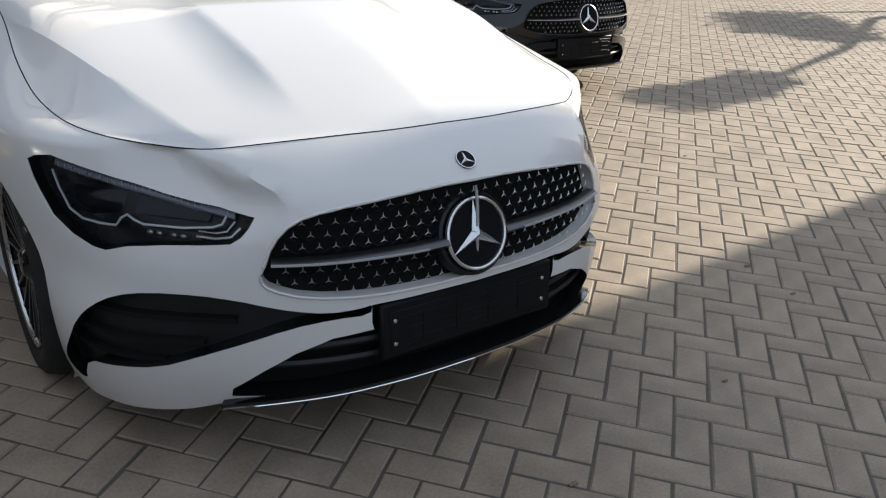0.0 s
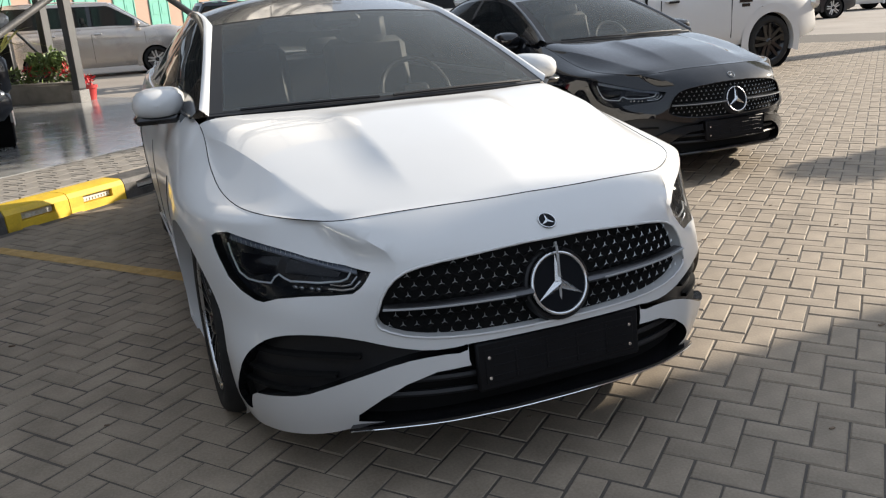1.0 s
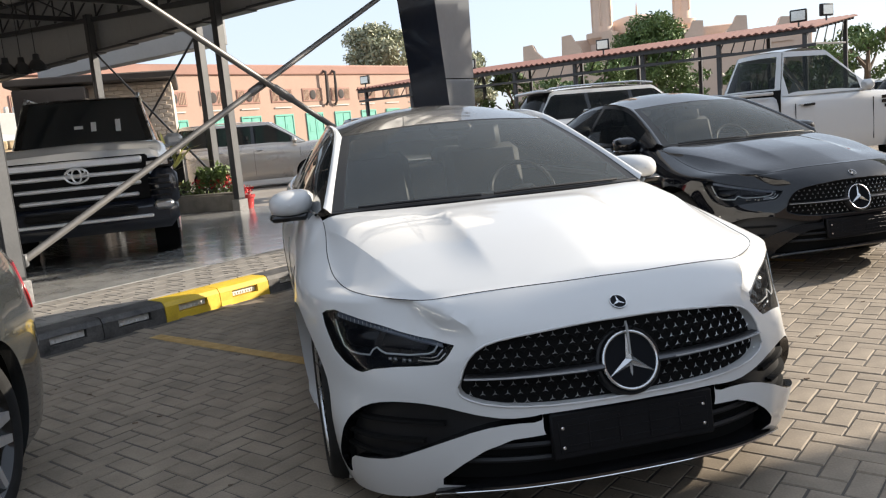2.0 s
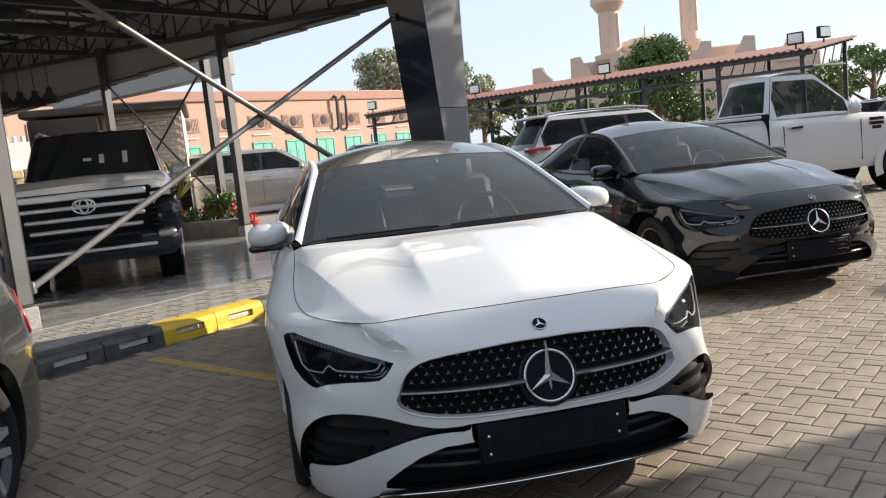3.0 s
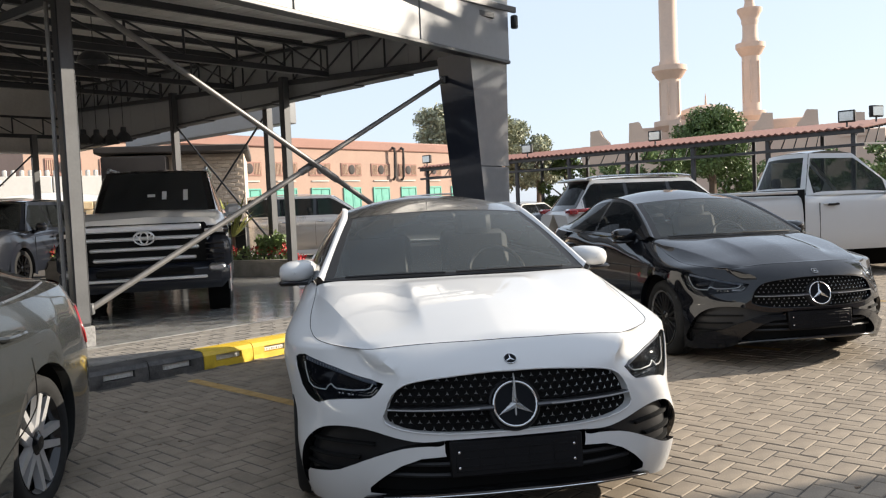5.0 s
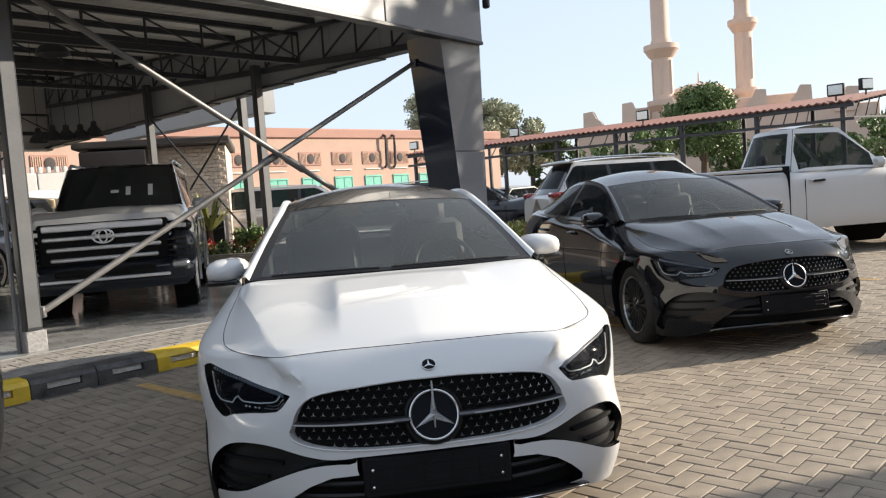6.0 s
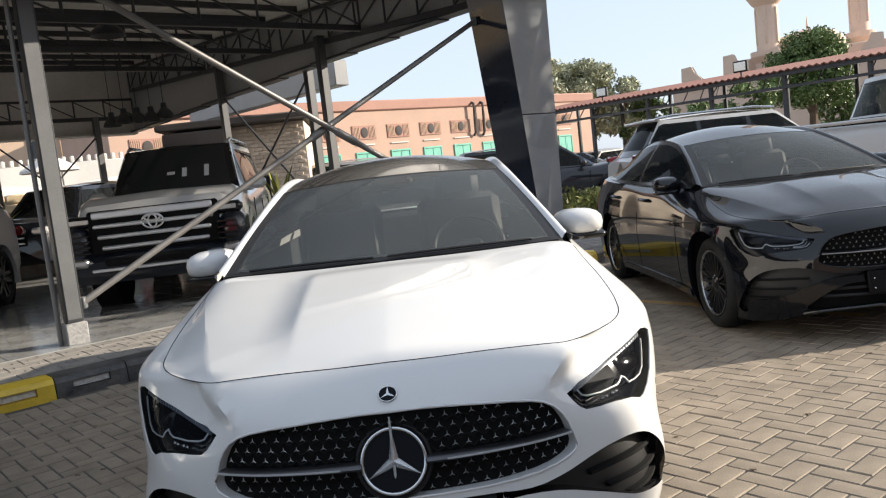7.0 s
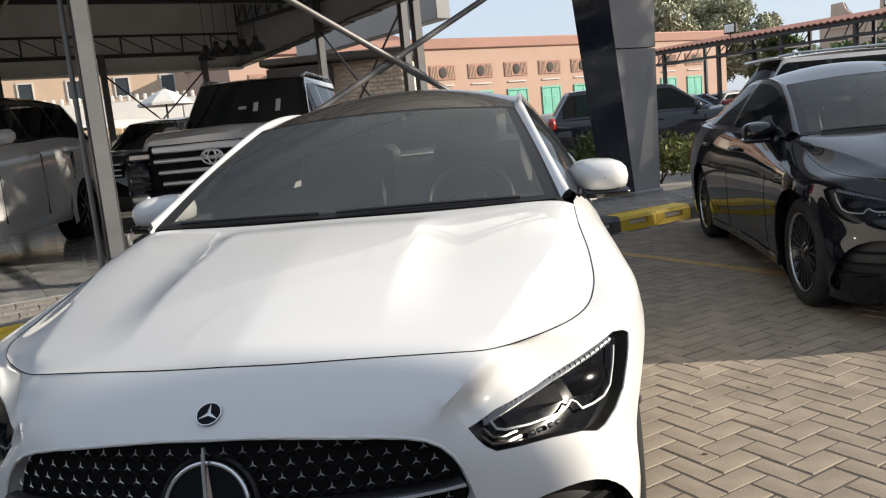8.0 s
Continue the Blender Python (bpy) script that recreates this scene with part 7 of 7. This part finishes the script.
for s in (1, -1):
    q = Mesh()
    q.box((s * .80, 4.70, 1.17), (.34, .16, .11), .03)
    q.box((s * .90, 4.50, 1.19), (.08, .34, .07), .02)
    q.make("rear_lamp", RED_LENS, ft_, "red wrap around rear lamp")
    q = Mesh()
    q.tube([(s * .66, 2.1, 1.80), (s * .68, 2.5, 1.845), (s * .66, 4.0, 1.845), (s * .64, 4.3, 1.81)], .02, 8)
    q.make("roof_bar", SATIN, ft_)
q = Mesh()
q.box((0, 4.32, 1.79), (1.25, .3, .05), .02)
q.box((0, 3.9, 1.84), (.05, .16, .07), .02)
q.make("spoiler", WHITE_PAINT, ft_)

# black people carrier in the drive
xp = vehicle(Matrix.Translation((.17, 16.15, 0)) @ Matrix.Rotation(radians(92), 4, "Z") @ Matrix.Translation((.9, -4.6, 0)), "people_carrier", "black people carrier parked in the drive", NAVY_PAINT, 4.55, 1.8, 1.72, 2.77, .85, 1.08, 1.05, (1.15, 1.9), (1.64, 1.66), (4.05, 4.42), "two", .34, .24, windows=3)
for s in (1, -1):
    lamp_box(xp, "rear_lamp", (s * .82, 4.46, 1.02), (.22, .16, .26), RED_LENS)
    lamp_box(xp, "headlamp", (s * .72, .10, .80), (.3, .2, .14), WHITE_LENS)

# warm grey minivan
vehicle(Matrix.Translation((.75, 22.0, 0)) @ Matrix.Rotation(radians(90), 4, "Z") @ Matrix.Translation((.95, 0, 0)), "minivan", "warm grey minivan parked across the drive", GRAPHITE_PAINT, 5.1, 1.95, 2.0, 2.95, .95, 1.25, 1.16, (1.05, 2.0), (1.90, 1.94), (4.55, 4.95), "two", .35, .24, windows=3)

# further cars under the carport and beyond it
for x, y, rz, paint, nm in ((5.0, 21.6, 80, NAVY_PAINT, "dark saloon parked in the far drive"), (6.6, 24.6, 60, BLUE_PAINT, "pale blue car by the carport"), (14.5, 24.0, 130, SILVER_PAINT, "silver car parked under the carport"), (11.0, 27.0, 130, NAVY_PAINT, "dark car parked under the carport"), (8.2, 30.0, 130, WHITE_PAINT, "white car parked under the carport")):
    vehicle(pose(x, y, 0, 0, 0, rz), "parked_car", nm, paint, 4.5, 1.8, 1.48, 2.7, .9, .95, .86, (1.2, 2.0), (1.40, 1.38), (3.4, 4.1), "two", .33, .2, windows=2)
for x, y, rz, paint, nm in ((27, 27, 60, WHITE_PAINT, "white car far down the car park"), (24, 21.5, 75, NAVY_PAINT, "dark car far down the car park"), (31, 25, 75, SILVER_PAINT, "silver car far down the car park")):
    vehicle(pose(x, y, 0, 0, 0, rz), "parked_car", nm, paint, 4.6, 1.85, 1.65, 2.7, .9, 1.05, 1.0, (1.3, 2.0), (1.58, 1.58), (4.0, 4.4), "two", .35, .24, windows=2)


# ---- brick pavers in herringbone, along the kerb axes ----
def herringbone(s0, s1, n0, n1):
    """Centres and turns of 0.2 x 0.1 bricks covering an area of the kerb frame."""
    out = []
    u = 0.1
    for i in range(int(s0 / u) - 4, int(s1 / u) + 4):
        for j in range(int(n0 / u) - 4, int(n1 / u) + 4):
            k = (i - j) % 4
            if k == 0:
                c, t = ((i + 1) * u, (j + 0.5) * u), 0
            elif k == 3:
                c, t = ((i + 0.5) * u, (j + 1.0) * u), 1
            else:
                continue
            if s0 <= c[0] <= s1 and n0 <= c[1] <= n1:
                out.append((c[0], c[1], t))
    return out


def brick_shape(m, mm=None):
    h, c = 0.05, 0.005
    x, y = 0.0975, 0.0475
    vs = [(sx * x, sy * y, -h) for sx, sy in ((-1, -1), (1, -1), (1, 1), (-1, 1))]
    vs += [(sx * x, sy * y, -c) for sx, sy in ((-1, -1), (1, -1), (1, 1), (-1, 1))]
    vs += [(sx * (x - c), sy * (y - c), 0) for sx, sy in ((-1, -1), (1, -1), (1, 1), (-1, 1))]
    fs = [(i + 4 * r, (i + 1) % 4 + 4 * r, (i + 1) % 4 + 4 * r + 4, i + 4 * r + 4) for r in range(2) for i in range(4)] + [(8, 9, 10, 11)]
    m.add(vs, fs, mm)


paving = empty("brick_paving", Matrix(), "grey brown brick pavers laid in herringbone", "paving", kind="structure")
rnd = random.Random(17)
bm_ = Mesh()
brick_shape(bm_)
first = bm_.make("brick", PAVER, paving, smooth=0, weld=False)
near, rest = 0, Mesh()
for s, n, t in herringbone(-7.0, 17.0, -11.0, -0.06):
    p = KM @ Vector((s, n, 0))
    jig = Matrix.Translation((p.x + rnd.uniform(-.0015, .0015), p.y + rnd.uniform(-.0015, .0015), rnd.uniform(-.0025, .0015))) @ Matrix.Rotation(KA + t * math.pi / 2 + rnd.uniform(-.012, .012), 4, "Z") @ Matrix.Rotation(rnd.uniform(-.008, .008), 4, "X")
    if 0.1 < p.x < 2.4 and -0.95 < p.y < 1.75 and near < 300:
        if near == 0:
            first.matrix_local = jig
        else:
            o = new("brick", first.data)
            o.parent = paving
            o.matrix_local = jig
        near += 1
    else:
        brick_shape(rest, jig)
tagged(rest.make("bricks", PAVER, paving, smooth=0, weld=False), kind="stuff")

# ribbed footway slabs behind the kerb
fw = empty("footway", Matrix(), "ribbed beige concrete footway slabs", "paving", kind="structure")
sl = Mesh()
for k in range(-28, 40):
    for r in range(4):
        s, n = k * 0.30 + .15, .36 + r * .225
        if r % 2:
            s += .15
        sl.box((s, n, KH - .004), (.292, .217, .024), .004, KM)
        for j in range(3):
            sl.box((s - .09 + .09 * j, n + (.05 if j % 2 else -.05), KH + .0085), (.012, .07, .006), .002, KM)
tagged(sl.make("slabs", CONCRETE, fw, smooth=0, weld=False), kind="stuff")

# polished tiles under the canopy
tl = Mesh()
tl.box((0, 0, 0), (.596, .596, .012), .0015)
tile = tl.make("tile", TILE, floor, smooth=0)
first_tile, cnt = True, 0
far_t = Mesh()
for i in range(-30, 11):
    for j in range(19):
        s, n = i * .6 + .1 - .3, 1.20 + .3 + j * .6
        if s > 5.9:
            continue
        if -6 < s and j < 14 and cnt < 290:
            if first_tile:
                tile.matrix_world = KM @ Matrix.Translation((s, n, KH + .001))
                first_tile = False
            else:
                o = new("tile", tile.data)
                o.parent = floor
                o.matrix_world = KM @ Matrix.Translation((s, n, KH + .001))
            cnt += 1
        else:
            far_t.box((s, n, KH + .001), (.596, .596, .012), .0, KM)
tagged(far_t.make("tiles", TILE, floor, smooth=0, weld=False), kind="stuff")

# leaves and chips on the paving
lf = Mesh()
rnd = random.Random(41)
for _ in range(60):
    x, y = rnd.uniform(-2.6, 4.5), rnd.uniform(-1.5, 3.6)
    a = rnd.uniform(0, 6.28)
    s = rnd.uniform(.006, .018)
    lf.box((x, y, .004), (s * 1.6, s * .7, .004), .001, None)
tagged(lf.make("litter", BARK, smooth=0), "small dry leaves and chips on the pavers", "litter", kind="stuff")
